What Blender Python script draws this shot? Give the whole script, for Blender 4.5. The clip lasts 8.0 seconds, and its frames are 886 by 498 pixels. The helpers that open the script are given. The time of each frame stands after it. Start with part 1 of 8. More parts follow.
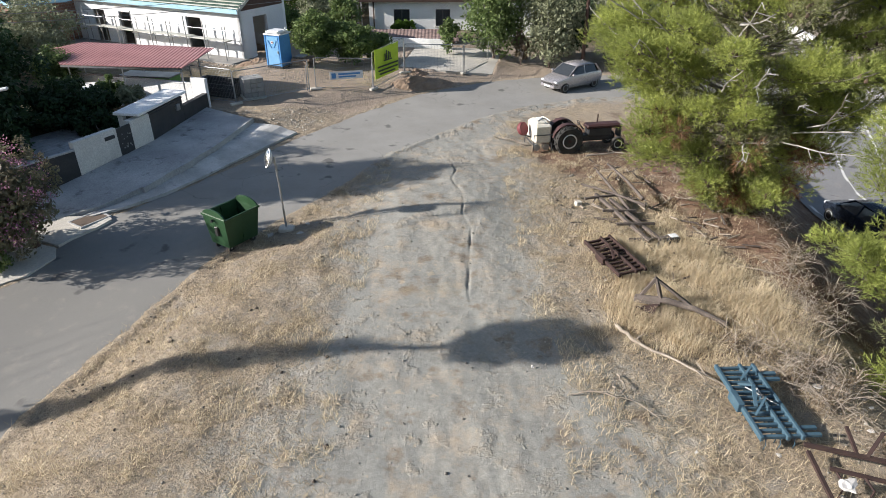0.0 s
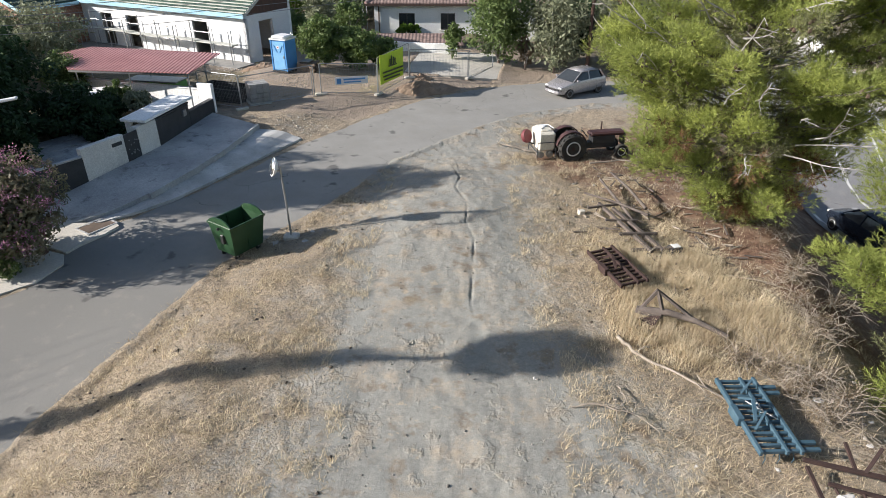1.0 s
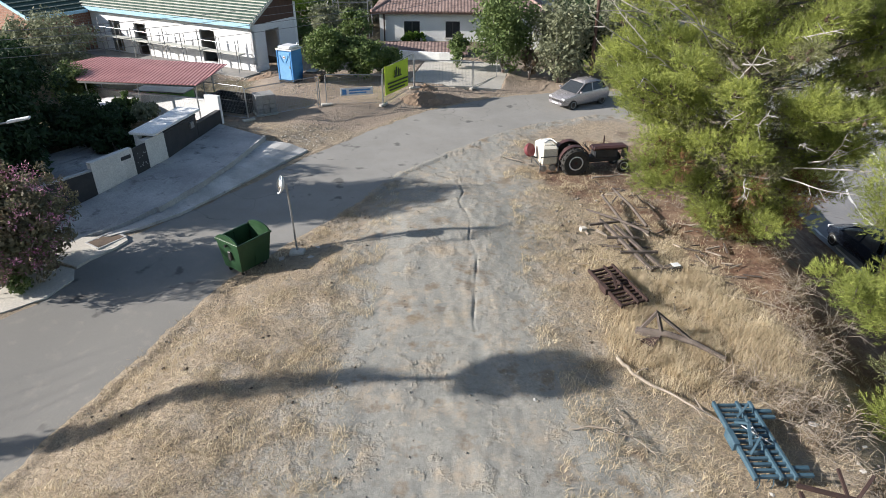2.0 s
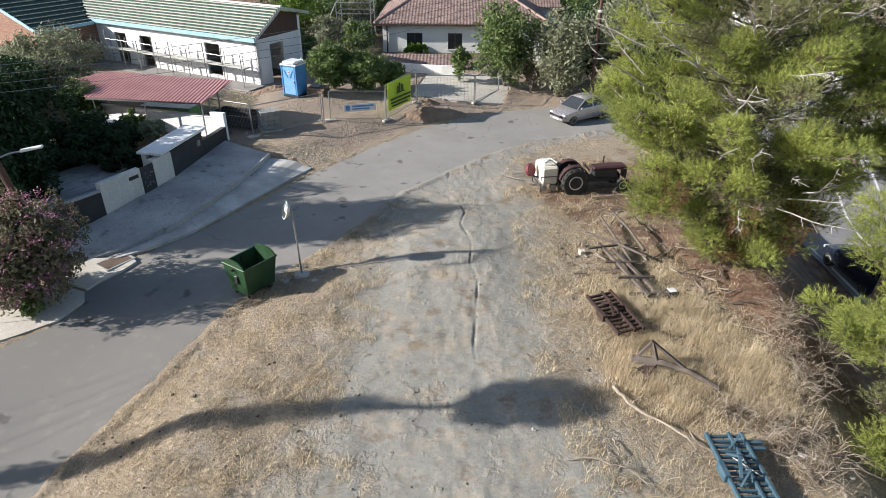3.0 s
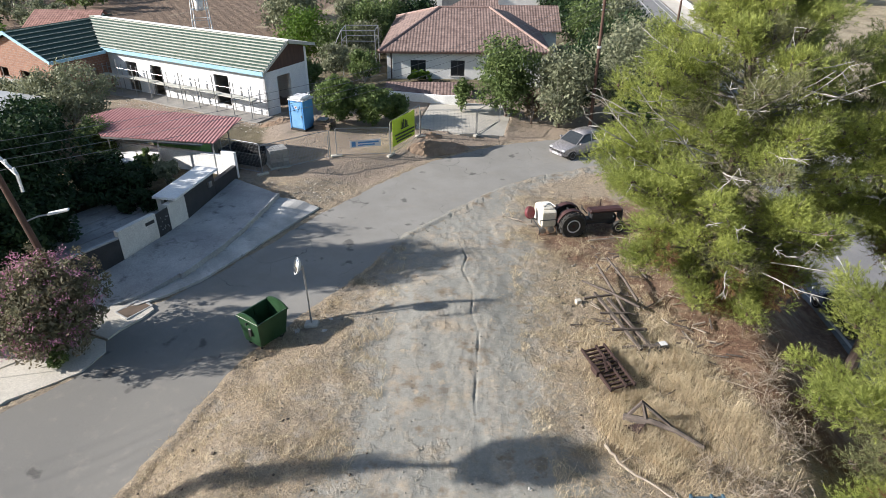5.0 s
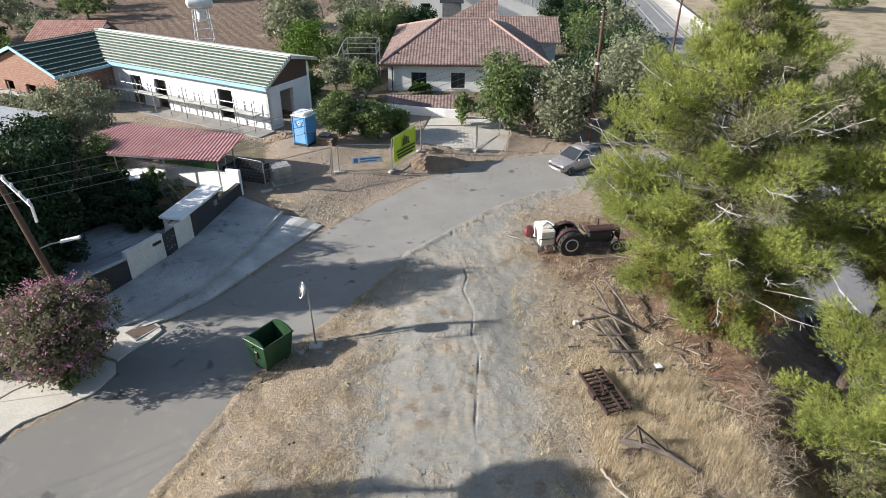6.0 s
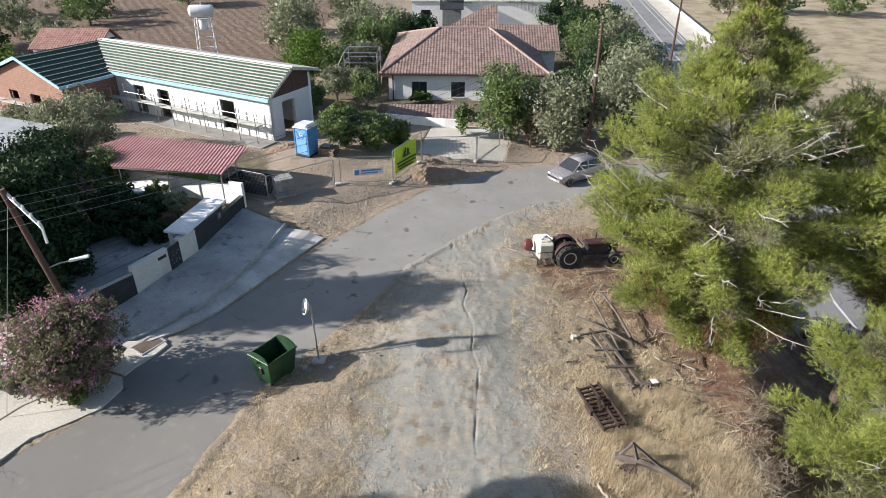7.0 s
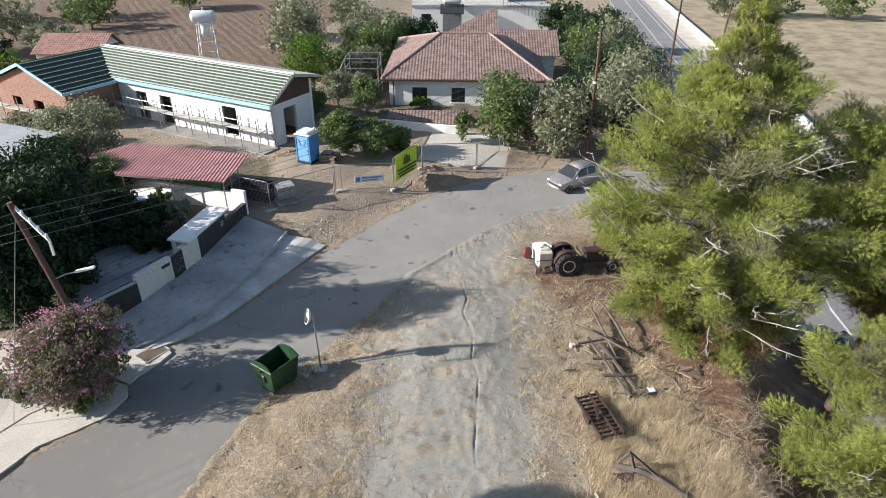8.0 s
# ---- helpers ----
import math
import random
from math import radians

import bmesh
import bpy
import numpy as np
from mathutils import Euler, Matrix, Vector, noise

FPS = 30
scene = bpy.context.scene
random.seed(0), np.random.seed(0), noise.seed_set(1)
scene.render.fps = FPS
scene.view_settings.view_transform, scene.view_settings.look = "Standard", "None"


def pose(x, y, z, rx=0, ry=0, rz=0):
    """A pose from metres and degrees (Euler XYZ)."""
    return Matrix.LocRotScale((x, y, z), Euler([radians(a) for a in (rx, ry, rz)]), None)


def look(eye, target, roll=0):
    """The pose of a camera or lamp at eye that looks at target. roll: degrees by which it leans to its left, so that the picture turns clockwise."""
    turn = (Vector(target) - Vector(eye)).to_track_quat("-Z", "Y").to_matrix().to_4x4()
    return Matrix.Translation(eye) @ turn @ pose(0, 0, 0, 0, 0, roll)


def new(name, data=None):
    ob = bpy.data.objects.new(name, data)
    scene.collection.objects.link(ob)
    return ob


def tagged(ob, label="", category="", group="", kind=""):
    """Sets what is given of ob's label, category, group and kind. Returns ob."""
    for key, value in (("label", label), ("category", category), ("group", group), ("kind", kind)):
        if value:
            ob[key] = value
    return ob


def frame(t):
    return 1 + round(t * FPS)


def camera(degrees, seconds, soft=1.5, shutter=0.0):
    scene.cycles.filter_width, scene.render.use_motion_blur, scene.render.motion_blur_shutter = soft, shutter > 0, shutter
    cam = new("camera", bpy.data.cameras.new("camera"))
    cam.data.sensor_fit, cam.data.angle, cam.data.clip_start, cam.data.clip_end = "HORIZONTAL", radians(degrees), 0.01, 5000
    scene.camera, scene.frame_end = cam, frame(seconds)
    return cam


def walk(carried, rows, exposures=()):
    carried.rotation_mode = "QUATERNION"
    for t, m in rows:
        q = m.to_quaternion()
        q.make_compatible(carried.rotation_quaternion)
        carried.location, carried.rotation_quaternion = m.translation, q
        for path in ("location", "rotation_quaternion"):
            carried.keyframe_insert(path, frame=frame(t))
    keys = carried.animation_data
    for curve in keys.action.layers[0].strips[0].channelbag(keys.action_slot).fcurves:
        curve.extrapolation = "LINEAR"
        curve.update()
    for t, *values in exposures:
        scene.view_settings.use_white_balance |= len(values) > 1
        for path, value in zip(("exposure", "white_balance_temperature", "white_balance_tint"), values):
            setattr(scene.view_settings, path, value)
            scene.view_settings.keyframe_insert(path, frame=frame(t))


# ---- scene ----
# ---- camera ----
cam = camera(70.0, 8.0, soft=0.8)
METRES, EYE, TILT, LEAN, TURN = 7.0, 10.1, -29.0, 0.0, 0.0
ROWS = [
    (0.0, 0.0, 0.0, 0.0, 0.0, 0.0, -0.0),
    (0.5, 0.0017, -0.0073, 0.0174, 0.16, -0.01, -0.12),
    (1.0, 0.0028, -0.0225, 0.0451, 0.37, -0.03, -0.3),
    (1.5, 0.0036, -0.044, 0.0831, 0.57, -0.05, -0.48),
    (3.0, 0.0047, -0.1431, 0.2606, 0.87, -0.13, -0.82),
    (3.5, 0.0043, -0.1846, 0.3328, 0.95, -0.14, -0.89),
    (4.0, 0.0028, -0.2273, 0.404, 1.01, -0.14, -0.94),
    (4.5, 0.0013, -0.2712, 0.4765, 1.05, -0.15, -0.95),
    (6.0, -0.009, -0.4061, 0.6875, 1.05, -0.2, -0.97),
    (6.5, -0.0107, -0.4452, 0.7414, 1.05, -0.2, -0.97),
    (7.0, -0.0117, -0.4796, 0.7856, 1.05, -0.2, -0.97),
    (7.5, -0.0116, -0.5084, 0.82, 1.07, -0.2, -0.97),
    (8.0, -0.0112, -0.5311, 0.8442, 1.08, -0.19, -0.97),
]
walk(cam, [(t, pose(0, 0, EYE, TILT, LEAN, TURN) @ pose(METRES * x, METRES * y, METRES * z, 90 + pitch, roll, yaw)) for t, x, y, z, yaw, pitch, roll in ROWS], [(0.0, 0.84), (8.0, 0.90)])

# ---- light ----
SUN_HEIGHT, SUN_BEARING = 24.2, 261.0
world = bpy.data.worlds.new("sky")
scene.world = world
world.use_nodes = True
sky = world.node_tree.nodes.new("ShaderNodeTexSky")
sky.sky_type, sky.sun_disc = "NISHITA", False
sky.sun_elevation, sky.sun_rotation = radians(SUN_HEIGHT), radians(SUN_BEARING)
world.node_tree.links.new(sky.outputs[0], world.node_tree.nodes["Background"].inputs[0])
world.node_tree.nodes["Background"].inputs[1].default_value = 0.08
lamp = bpy.data.lights.new("sun", "SUN")
lamp.energy, lamp.angle, lamp.color = 5.0, radians(0.6), (1.0, 0.945, 0.885)
sun = new("sun", lamp)
SUN_WAY = Vector((math.sin(radians(SUN_BEARING)) * math.cos(radians(SUN_HEIGHT)), math.cos(radians(SUN_BEARING)) * math.cos(radians(SUN_HEIGHT)), math.sin(radians(SUN_HEIGHT))))
sun.matrix_world = look(SUN_WAY * 60, (0, 0, 0))


# ---- materials ----
def node(tree, kind, **settings):
    n = tree.nodes.new(kind)
    for key, value in settings.items():
        n.inputs[key.replace("_", " ")].default_value = value
    return n


def noise_node(tree, where, scale, detail=4.0, rough=0.6):
    n = node(tree, "ShaderNodeTexNoise", Scale=scale, Detail=detail, Roughness=rough)
    tree.links.new(where, n.inputs["Vector"])
    return n.outputs["Fac"]


def ramp_node(tree, value, a, b, low=0.0, high=1.0):
    n = node(tree, "ShaderNodeMapRange")
    for slot, v in zip((1, 2, 3, 4), (a, b, low, high)):
        n.inputs[slot].default_value = v
    tree.links.new(value, n.inputs[0])
    return n.outputs[0]


def mix_node(tree, factor, a, b, blend="MIX"):
    n = tree.nodes.new("ShaderNodeMix")
    n.data_type, n.blend_type, n.clamp_factor = "RGBA", blend, True
    for slot, v in ((0, factor), (6, a), (7, b)):
        if isinstance(v, (int, float)):
            n.inputs[slot].default_value = v
        elif isinstance(v, tuple):
            n.inputs[slot].default_value = (*v[:3], 1)
        else:
            tree.links.new(v, n.inputs[slot])
    return n.outputs[2]


def math_node(tree, op, a, b=0.0):
    n = tree.nodes.new("ShaderNodeMath")
    n.operation = op
    for slot, v in ((0, a), (1, b)):
        if isinstance(v, (int, float)):
            n.inputs[slot].default_value = v
        else:
            tree.links.new(v, n.inputs[slot])
    return n.outputs[0]


def blank(name, rough=0.8, metal=0.0):
    m = bpy.data.materials.new(name)
    m.use_nodes = True
    tree = m.node_tree
    shader = tree.nodes["Principled BSDF"]
    shader.inputs["Roughness"].default_value, shader.inputs["Metallic"].default_value = rough, metal
    return m, tree, shader


def bump(tree, shader, height, strength, distance=0.02):
    n = node(tree, "ShaderNodeBump", Strength=strength, Distance=distance)
    tree.links.new(height, n.inputs["Height"])
    tree.links.new(n.outputs[0], shader.inputs["Normal"])


def surface(name, a, b, scale=1.5, fine=30.0, rough=0.8, metal=0.0, relief=0.3, vary=0.0, stain=None, stain_at=0.6, stretch=(1, 1, 1), islands=False, world_space=False):
    """A weathered surface: two tones in broad patches, fine grain in tone and relief, and stains with a shape of their own."""
    m, tree, shader = blank(name, rough, metal)
    if world_space:
        src = tree.nodes.new("ShaderNodeNewGeometry").outputs["Position"]
    else:
        src = tree.nodes.new("ShaderNodeTexCoord").outputs["Object"]
    mapping = node(tree, "ShaderNodeMapping", Scale=stretch)
    tree.links.new(src, mapping.inputs[0])
    where = mapping.outputs[0]
    broad = ramp_node(tree, noise_node(tree, where, scale, 5), 0.35, 0.65)
    grain = noise_node(tree, where, fine, 4, 0.7)
    colour = mix_node(tree, broad, a, b)
    colour = mix_node(tree, 1.0, colour, mix_node(tree, ramp_node(tree, grain, 0.3, 0.7), (0.78, 0.78, 0.78), (1.2, 1.2, 1.2)), "MULTIPLY")
    if stain:
        spots = ramp_node(tree, noise_node(tree, where, scale * 2.3, 6, 0.7), stain_at, stain_at + 0.12)
        colour = mix_node(tree, spots, colour, stain)
    if vary or islands:
        if islands:
            chance = tree.nodes.new("ShaderNodeNewGeometry").outputs["Random Per Island"]
        else:
            chance = tree.nodes.new("ShaderNodeObjectInfo").outputs["Random"]
        v = ramp_node(tree, chance, 0, 1, 1 - vary, 1 + vary)
        n = tree.nodes.new("ShaderNodeHueSaturation")
        tree.links.new(v, n.inputs["Value"])
        tree.links.new(colour, n.inputs["Color"])
        colour = n.outputs[0]
    tree.links.new(colour, shader.inputs["Base Color"])
    tree.links.new(ramp_node(tree, grain, 0.2, 0.8, max(0.05, rough - 0.12), min(1.0, rough + 0.1)), shader.inputs["Roughness"])
    bump(tree, shader, grain, relief)
    return m


def leaf_surface(name, a, b, c, glow=0.35, rough=0.55):
    """Leaves: each its own tone between three colours, letting some light through."""
    m, tree, shader = blank(name, rough)
    chance = tree.nodes.new("ShaderNodeNewGeometry").outputs["Random Per Island"]
    place = tree.nodes.new("ShaderNodeTexCoord").outputs["Object"]
    patch = ramp_node(tree, noise_node(tree, place, 0.9, 3), 0.35, 0.65)
    colour = mix_node(tree, ramp_node(tree, chance, 0.0, 1.0), a, b)
    colour = mix_node(tree, math_node(tree, "MULTIPLY", patch, 0.6), colour, c)
    tree.links.new(colour, shader.inputs["Base Color"])
    shader.inputs["Specular IOR Level"].default_value = 0.25
    through_leaf = tree.nodes.new("ShaderNodeBsdfTranslucent")
    tree.links.new(colour, through_leaf.inputs[0])
    both = tree.nodes.new("ShaderNodeMixShader")
    both.inputs[0].default_value = glow
    tree.links.new(shader.outputs[0], both.inputs[1])
    tree.links.new(through_leaf.outputs[0], both.inputs[2])
    tree.links.new(both.outputs[0], tree.nodes["Material Output"].inputs[0])
    return m


def needle_surface(name, dark, mid, bright, glow):
    """Pine needles: whole boughs duller or brighter, single shoots varied within them."""
    m, tree, shader = blank(name, 0.6)
    chance = tree.nodes.new("ShaderNodeNewGeometry").outputs["Random Per Island"]
    place = tree.nodes.new("ShaderNodeTexCoord").outputs["Object"]
    bough = ramp_node(tree, noise_node(tree, place, 0.55, 3), 0.36, 0.64)
    shoot = ramp_node(tree, noise_node(tree, place, 4.5, 3), 0.38, 0.62)
    colour = mix_node(tree, bough, mid, bright)
    colour = mix_node(tree, math_node(tree, "MULTIPLY", shoot, 0.5), colour, dark)
    colour = mix_node(tree, 1.0, colour, mix_node(tree, chance, (0.65, 0.65, 0.65), (1.3, 1.3, 1.3)), "MULTIPLY")
    tree.links.new(colour, shader.inputs["Base Color"])
    shader.inputs["Specular IOR Level"].default_value = 0.3
    through_leaf = tree.nodes.new("ShaderNodeBsdfTranslucent")
    tree.links.new(colour, through_leaf.inputs[0])
    both = tree.nodes.new("ShaderNodeMixShader")
    both.inputs[0].default_value = glow
    tree.links.new(shader.outputs[0], both.inputs[1])
    tree.links.new(through_leaf.outputs[0], both.inputs[2])
    tree.links.new(both.outputs[0], tree.nodes["Material Output"].inputs[0])
    return m


def ribbed(name, a, b, period, axis, rough=0.5, depth=0.03, metal=0.0, rows=0.0):
    """Sheet with ribs (and rows, for roof tiles) in relief."""
    m, tree, shader = blank(name, rough, metal)
    where = tree.nodes.new("ShaderNodeTexCoord").outputs["Object"]
    parts = tree.nodes.new("ShaderNodeSeparateXYZ")
    tree.links.new(where, parts.inputs[0])
    wave = math_node(tree, "SINE", math_node(tree, "MULTIPLY", parts.outputs[axis], 2 * math.pi / period))
    height = ramp_node(tree, wave, -1, 1)
    patch = noise_node(tree, where, 1.1, 5)
    colour = mix_node(tree, ramp_node(tree, patch, 0.35, 0.65), a, b)
    if rows:
        other = 1 - axis
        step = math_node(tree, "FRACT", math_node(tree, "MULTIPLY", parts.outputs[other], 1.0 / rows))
        height = math_node(tree, "ADD", math_node(tree, "MULTIPLY", height, 0.45), math_node(tree, "MULTIPLY", step, 0.8))
        cells = node(tree, "ShaderNodeTexVoronoi", Scale=1.0 / rows)
        tree.links.new(where, cells.inputs["Vector"])
        # each row is coloured darker at its start, fading over a third of it
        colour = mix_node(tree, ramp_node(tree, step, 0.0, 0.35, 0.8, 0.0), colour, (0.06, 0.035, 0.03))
        colour = mix_node(tree, 0.6, colour, mix_node(tree, cells.outputs["Color"], tuple(0.6 * v for v in a), tuple(min(1, 1.35 * v) for v in b)))
    grain = noise_node(tree, where, 14, 4)
    colour = mix_node(tree, 1.0, colour, mix_node(tree, ramp_node(tree, grain, 0.3, 0.7), (0.82, 0.82, 0.82), (1.15, 1.15, 1.15)), "MULTIPLY")
    tree.links.new(colour, shader.inputs["Base Color"])
    bump(tree, shader, height, 1.0, depth)
    return m


def brickwork(name, a, b, joint, width=0.3, height=0.2, flip=False):
    m, tree, shader = blank(name, 0.9)
    where = tree.nodes.new("ShaderNodeTexCoord").outputs["Object"]
    parts = tree.nodes.new("ShaderNodeSeparateXYZ")
    tree.links.new(where, parts.inputs[0])
    flat = tree.nodes.new("ShaderNodeCombineXYZ")
    tree.links.new(math_node(tree, "ADD", parts.outputs[0], parts.outputs[1]), flat.inputs[0])
    tree.links.new(parts.outputs[2], flat.inputs[1])
    bricks = node(tree, "ShaderNodeTexBrick", Color1=(*a, 1), Color2=(*b, 1), Mortar=(*joint, 1), Scale=1.0, Mortar_Size=0.012, Brick_Width=width, Row_Height=height)
    tree.links.new(flat.outputs[0], bricks.inputs["Vector"])
    grain = noise_node(tree, where, 9, 5)
    colour = mix_node(tree, 1.0, bricks.outputs["Color"], mix_node(tree, ramp_node(tree, grain, 0.3, 0.7), (0.75, 0.75, 0.75), (1.2, 1.2, 1.2)), "MULTIPLY")
    tree.links.new(colour, shader.inputs["Base Color"])
    bump(tree, shader, math_node(tree, "SUBTRACT", 1.0, bricks.outputs["Fac"]), 0.7, 0.015)
    return m


WHITE_PAINT = surface("white_paint", (0.86, 0.86, 0.85), (0.78, 0.78, 0.77), 0.8, 18, 0.75, relief=0.15, stain=(0.5, 0.48, 0.45), stain_at=0.68)
CREAM_PAINT = surface("cream_paint", (0.72, 0.70, 0.66), (0.62, 0.60, 0.56), 0.9, 20, 0.8, relief=0.15)
PLASTER = surface("fresh_plaster", (0.74, 0.745, 0.75), (0.66, 0.665, 0.675), 0.7, 16, 0.9, relief=0.2, stain=(0.46, 0.45, 0.44), stain_at=0.64)
GREY_RENDER = surface("grey_render", (0.30, 0.29, 0.27), (0.22, 0.21, 0.20), 0.9, 22, 0.9, relief=0.3)
CONCRETE = surface("concrete", (0.47, 0.47, 0.46), (0.31, 0.31, 0.31), 0.55, 14, 0.9, relief=0.25, stain=(0.17, 0.17, 0.17), stain_at=0.56, world_space=True)
PALE_CONCRETE = surface("pale_concrete", (0.56, 0.53, 0.47), (0.46, 0.43, 0.38), 0.5, 16, 0.9, relief=0.2, stain=(0.36, 0.34, 0.31), stain_at=0.62, world_space=True)
KERB_STONE = surface("kerb_stone", (0.58, 0.57, 0.55), (0.38, 0.375, 0.36), 0.9, 20, 0.9, relief=0.3, world_space=True, stain=(0.22, 0.21, 0.20), stain_at=0.58)
BIN_GREEN = surface("green_plastic", (0.016, 0.05, 0.02), (0.024, 0.066, 0.028), 2.0, 40, 0.45, relief=0.08, stain=(0.07, 0.10, 0.06), stain_at=0.66)
BLACK_PLASTIC = surface("black_plastic", (0.018, 0.018, 0.019), (0.03, 0.03, 0.03), 3, 40, 0.5, relief=0.1)
RUBBER = surface("rubber", (0.022, 0.022, 0.022), (0.045, 0.042, 0.038), 4, 35, 0.85, relief=0.3)
DARK_METAL = surface("dark_metal", (0.035, 0.038, 0.042), (0.055, 0.056, 0.06), 1.5, 30, 0.5, metal=0.2, relief=0.1)
STEEL = surface("galvanised_steel", (0.38, 0.39, 0.40), (0.28, 0.29, 0.30), 3, 40, 0.45, metal=0.7, relief=0.1)
RUST = surface("rusted_iron", (0.034, 0.019, 0.017), (0.055, 0.03, 0.026), 4, 45, 0.9, metal=0.1, relief=0.5, stain=(0.045, 0.028, 0.024), stain_at=0.55)
BLUE_IRON = surface("blue_painted_iron", (0.036, 0.08, 0.115), (0.06, 0.112, 0.15), 3, 40, 0.6, relief=0.2, stain=(0.08, 0.06, 0.05), stain_at=0.66)
WOOD_GREY = surface("weathered_wood", (0.14, 0.115, 0.10), (0.07, 0.056, 0.05), 3, 30, 0.9, relief=0.5, stretch=(1, 1, 0.3), world_space=True)
WOOD_POLE = surface("pole_wood", (0.105, 0.058, 0.042), (0.07, 0.04, 0.032), 2, 25, 0.85, relief=0.4, stretch=(3, 3, 0.3))
DEAD_WOOD = surface("bleached_branch", (0.36, 0.31, 0.26), (0.24, 0.20, 0.16), 3, 30, 0.9, relief=0.4)
BARK = surface("pine_bark", (0.16, 0.12, 0.10), (0.09, 0.065, 0.055), 2.5, 14, 0.95, relief=0.8, stretch=(1, 1, 0.4), world_space=True)
TWIG = surface("grey_twig", (0.44, 0.42, 0.40), (0.26, 0.245, 0.225), 3, 24, 0.95, relief=0.5)
LIMB = surface("pine_limb", (0.22, 0.20, 0.18), (0.12, 0.105, 0.095), 2.5, 24, 0.95, relief=0.5)
CONE = surface("pine_cone", (0.11, 0.075, 0.05), (0.06, 0.04, 0.03), 4, 50, 0.9, relief=0.6)
NEEDLES = needle_surface("pine_needles", (0.115, 0.14, 0.045), (0.23, 0.275, 0.07), (0.46, 0.51, 0.14), 0.42)
DULL_NEEDLES = needle_surface("dull_pine_needles", (0.08, 0.09, 0.04), (0.16, 0.165, 0.085), (0.25, 0.26, 0.12), 0.22)
DRY_NEEDLES = leaf_surface("dry_needles", (0.14, 0.07, 0.035), (0.22, 0.12, 0.06), (0.09, 0.05, 0.03), 0.3)
LEAF_DARK = leaf_surface("dark_leaves", (0.018, 0.042, 0.018), (0.042, 0.078, 0.028), (0.026, 0.053, 0.019), 0.22)
LEAF_MID = leaf_surface("green_leaves", (0.08, 0.125, 0.04), (0.18, 0.235, 0.085), (0.13, 0.18, 0.065), 0.34)
LEAF_CITRUS = leaf_surface("citrus_leaves", (0.085, 0.13, 0.04), (0.18, 0.235, 0.085), (0.12, 0.175, 0.055), 0.32)
LEAF_LIGHT = leaf_surface("bright_leaves", (0.085, 0.16, 0.02), (0.13, 0.21, 0.03), (0.07, 0.13, 0.02), 0.35)
LEAF_OLIVE = leaf_surface("olive_leaves", (0.16, 0.175, 0.11), (0.31, 0.325, 0.215), (0.19, 0.21, 0.125), 0.32)
LEAF_DRY = leaf_surface("withered_leaves", (0.16, 0.12, 0.085), (0.25, 0.19, 0.14), (0.12, 0.11, 0.06), 0.25)
PETAL = leaf_surface("magenta_petals", (0.38, 0.09, 0.25), (0.58, 0.30, 0.45), (0.50, 0.30, 0.36), 0.35)
LEAF_BRONZE = leaf_surface("bronze_green_leaves", (0.11, 0.12, 0.065), (0.22, 0.215, 0.13), (0.19, 0.14, 0.11), 0.28)
PALLET_WOOD = surface("pallet_wood", (0.27, 0.21, 0.16), (0.17, 0.13, 0.10), 3, 24, 0.9, relief=0.4)
STRAW = leaf_surface("dry_straw", (0.60, 0.50, 0.345), (0.82, 0.72, 0.54), (0.42, 0.335, 0.225), 0.4, 0.8)
STRAW_DULL = leaf_surface("trodden_straw", (0.34, 0.27, 0.18), (0.54, 0.44, 0.29), (0.30, 0.24, 0.165), 0.25, 0.85)
STONE = surface("field_stone", (0.27, 0.25, 0.22), (0.19, 0.175, 0.155), 5, 30, 0.95, relief=0.4, vary=0.35, islands=True, world_space=True)
LITTER = surface("white_rag", (0.58, 0.56, 0.54), (0.44, 0.42, 0.40), 4, 30, 0.9, relief=0.3)
RED_SHEET = ribbed("red_roof_sheet", (0.28, 0.125, 0.125), (0.36, 0.175, 0.17), 0.22, 0, 0.55, 0.04)
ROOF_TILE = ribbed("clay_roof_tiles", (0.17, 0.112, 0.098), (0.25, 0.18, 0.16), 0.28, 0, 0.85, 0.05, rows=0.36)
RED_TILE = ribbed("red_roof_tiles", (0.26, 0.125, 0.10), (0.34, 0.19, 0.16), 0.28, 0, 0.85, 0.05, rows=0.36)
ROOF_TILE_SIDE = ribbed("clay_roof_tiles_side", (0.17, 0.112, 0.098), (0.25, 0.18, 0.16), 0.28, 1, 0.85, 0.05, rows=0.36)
GREEN_SHEET = surface("green_roof_membrane", (0.024, 0.058, 0.044), (0.036, 0.075, 0.056), 0.8, 20, 0.6, relief=0.15)
BATTEN = surface("pale_batten", (0.52, 0.52, 0.48), (0.38, 0.39, 0.35), 1.5, 20, 0.8, relief=0.2)
FASCIA = surface("pale_blue_fascia", (0.27, 0.48, 0.62), (0.36, 0.56, 0.68), 1.5, 20, 0.6, relief=0.1)
BRICK = brickwork("orange_brick", (0.30, 0.155, 0.105), (0.24, 0.12, 0.085), (0.30, 0.26, 0.23))
WC_BLUE = surface("blue_plastic", (0.06, 0.22, 0.50), (0.08, 0.26, 0.55), 2, 30, 0.4, relief=0.08)
WC_WHITE = surface("white_plastic", (0.72, 0.73, 0.74), (0.62, 0.63, 0.64), 2, 30, 0.45, relief=0.08)
GLASS_DARK = surface("window_glass", (0.03, 0.035, 0.04), (0.045, 0.05, 0.055), 0.8, 8, 0.12, relief=0.02)
BANNER = surface("lime_banner", (0.42, 0.58, 0.03), (0.47, 0.63, 0.04), 1.2, 25, 0.6, relief=0.1)
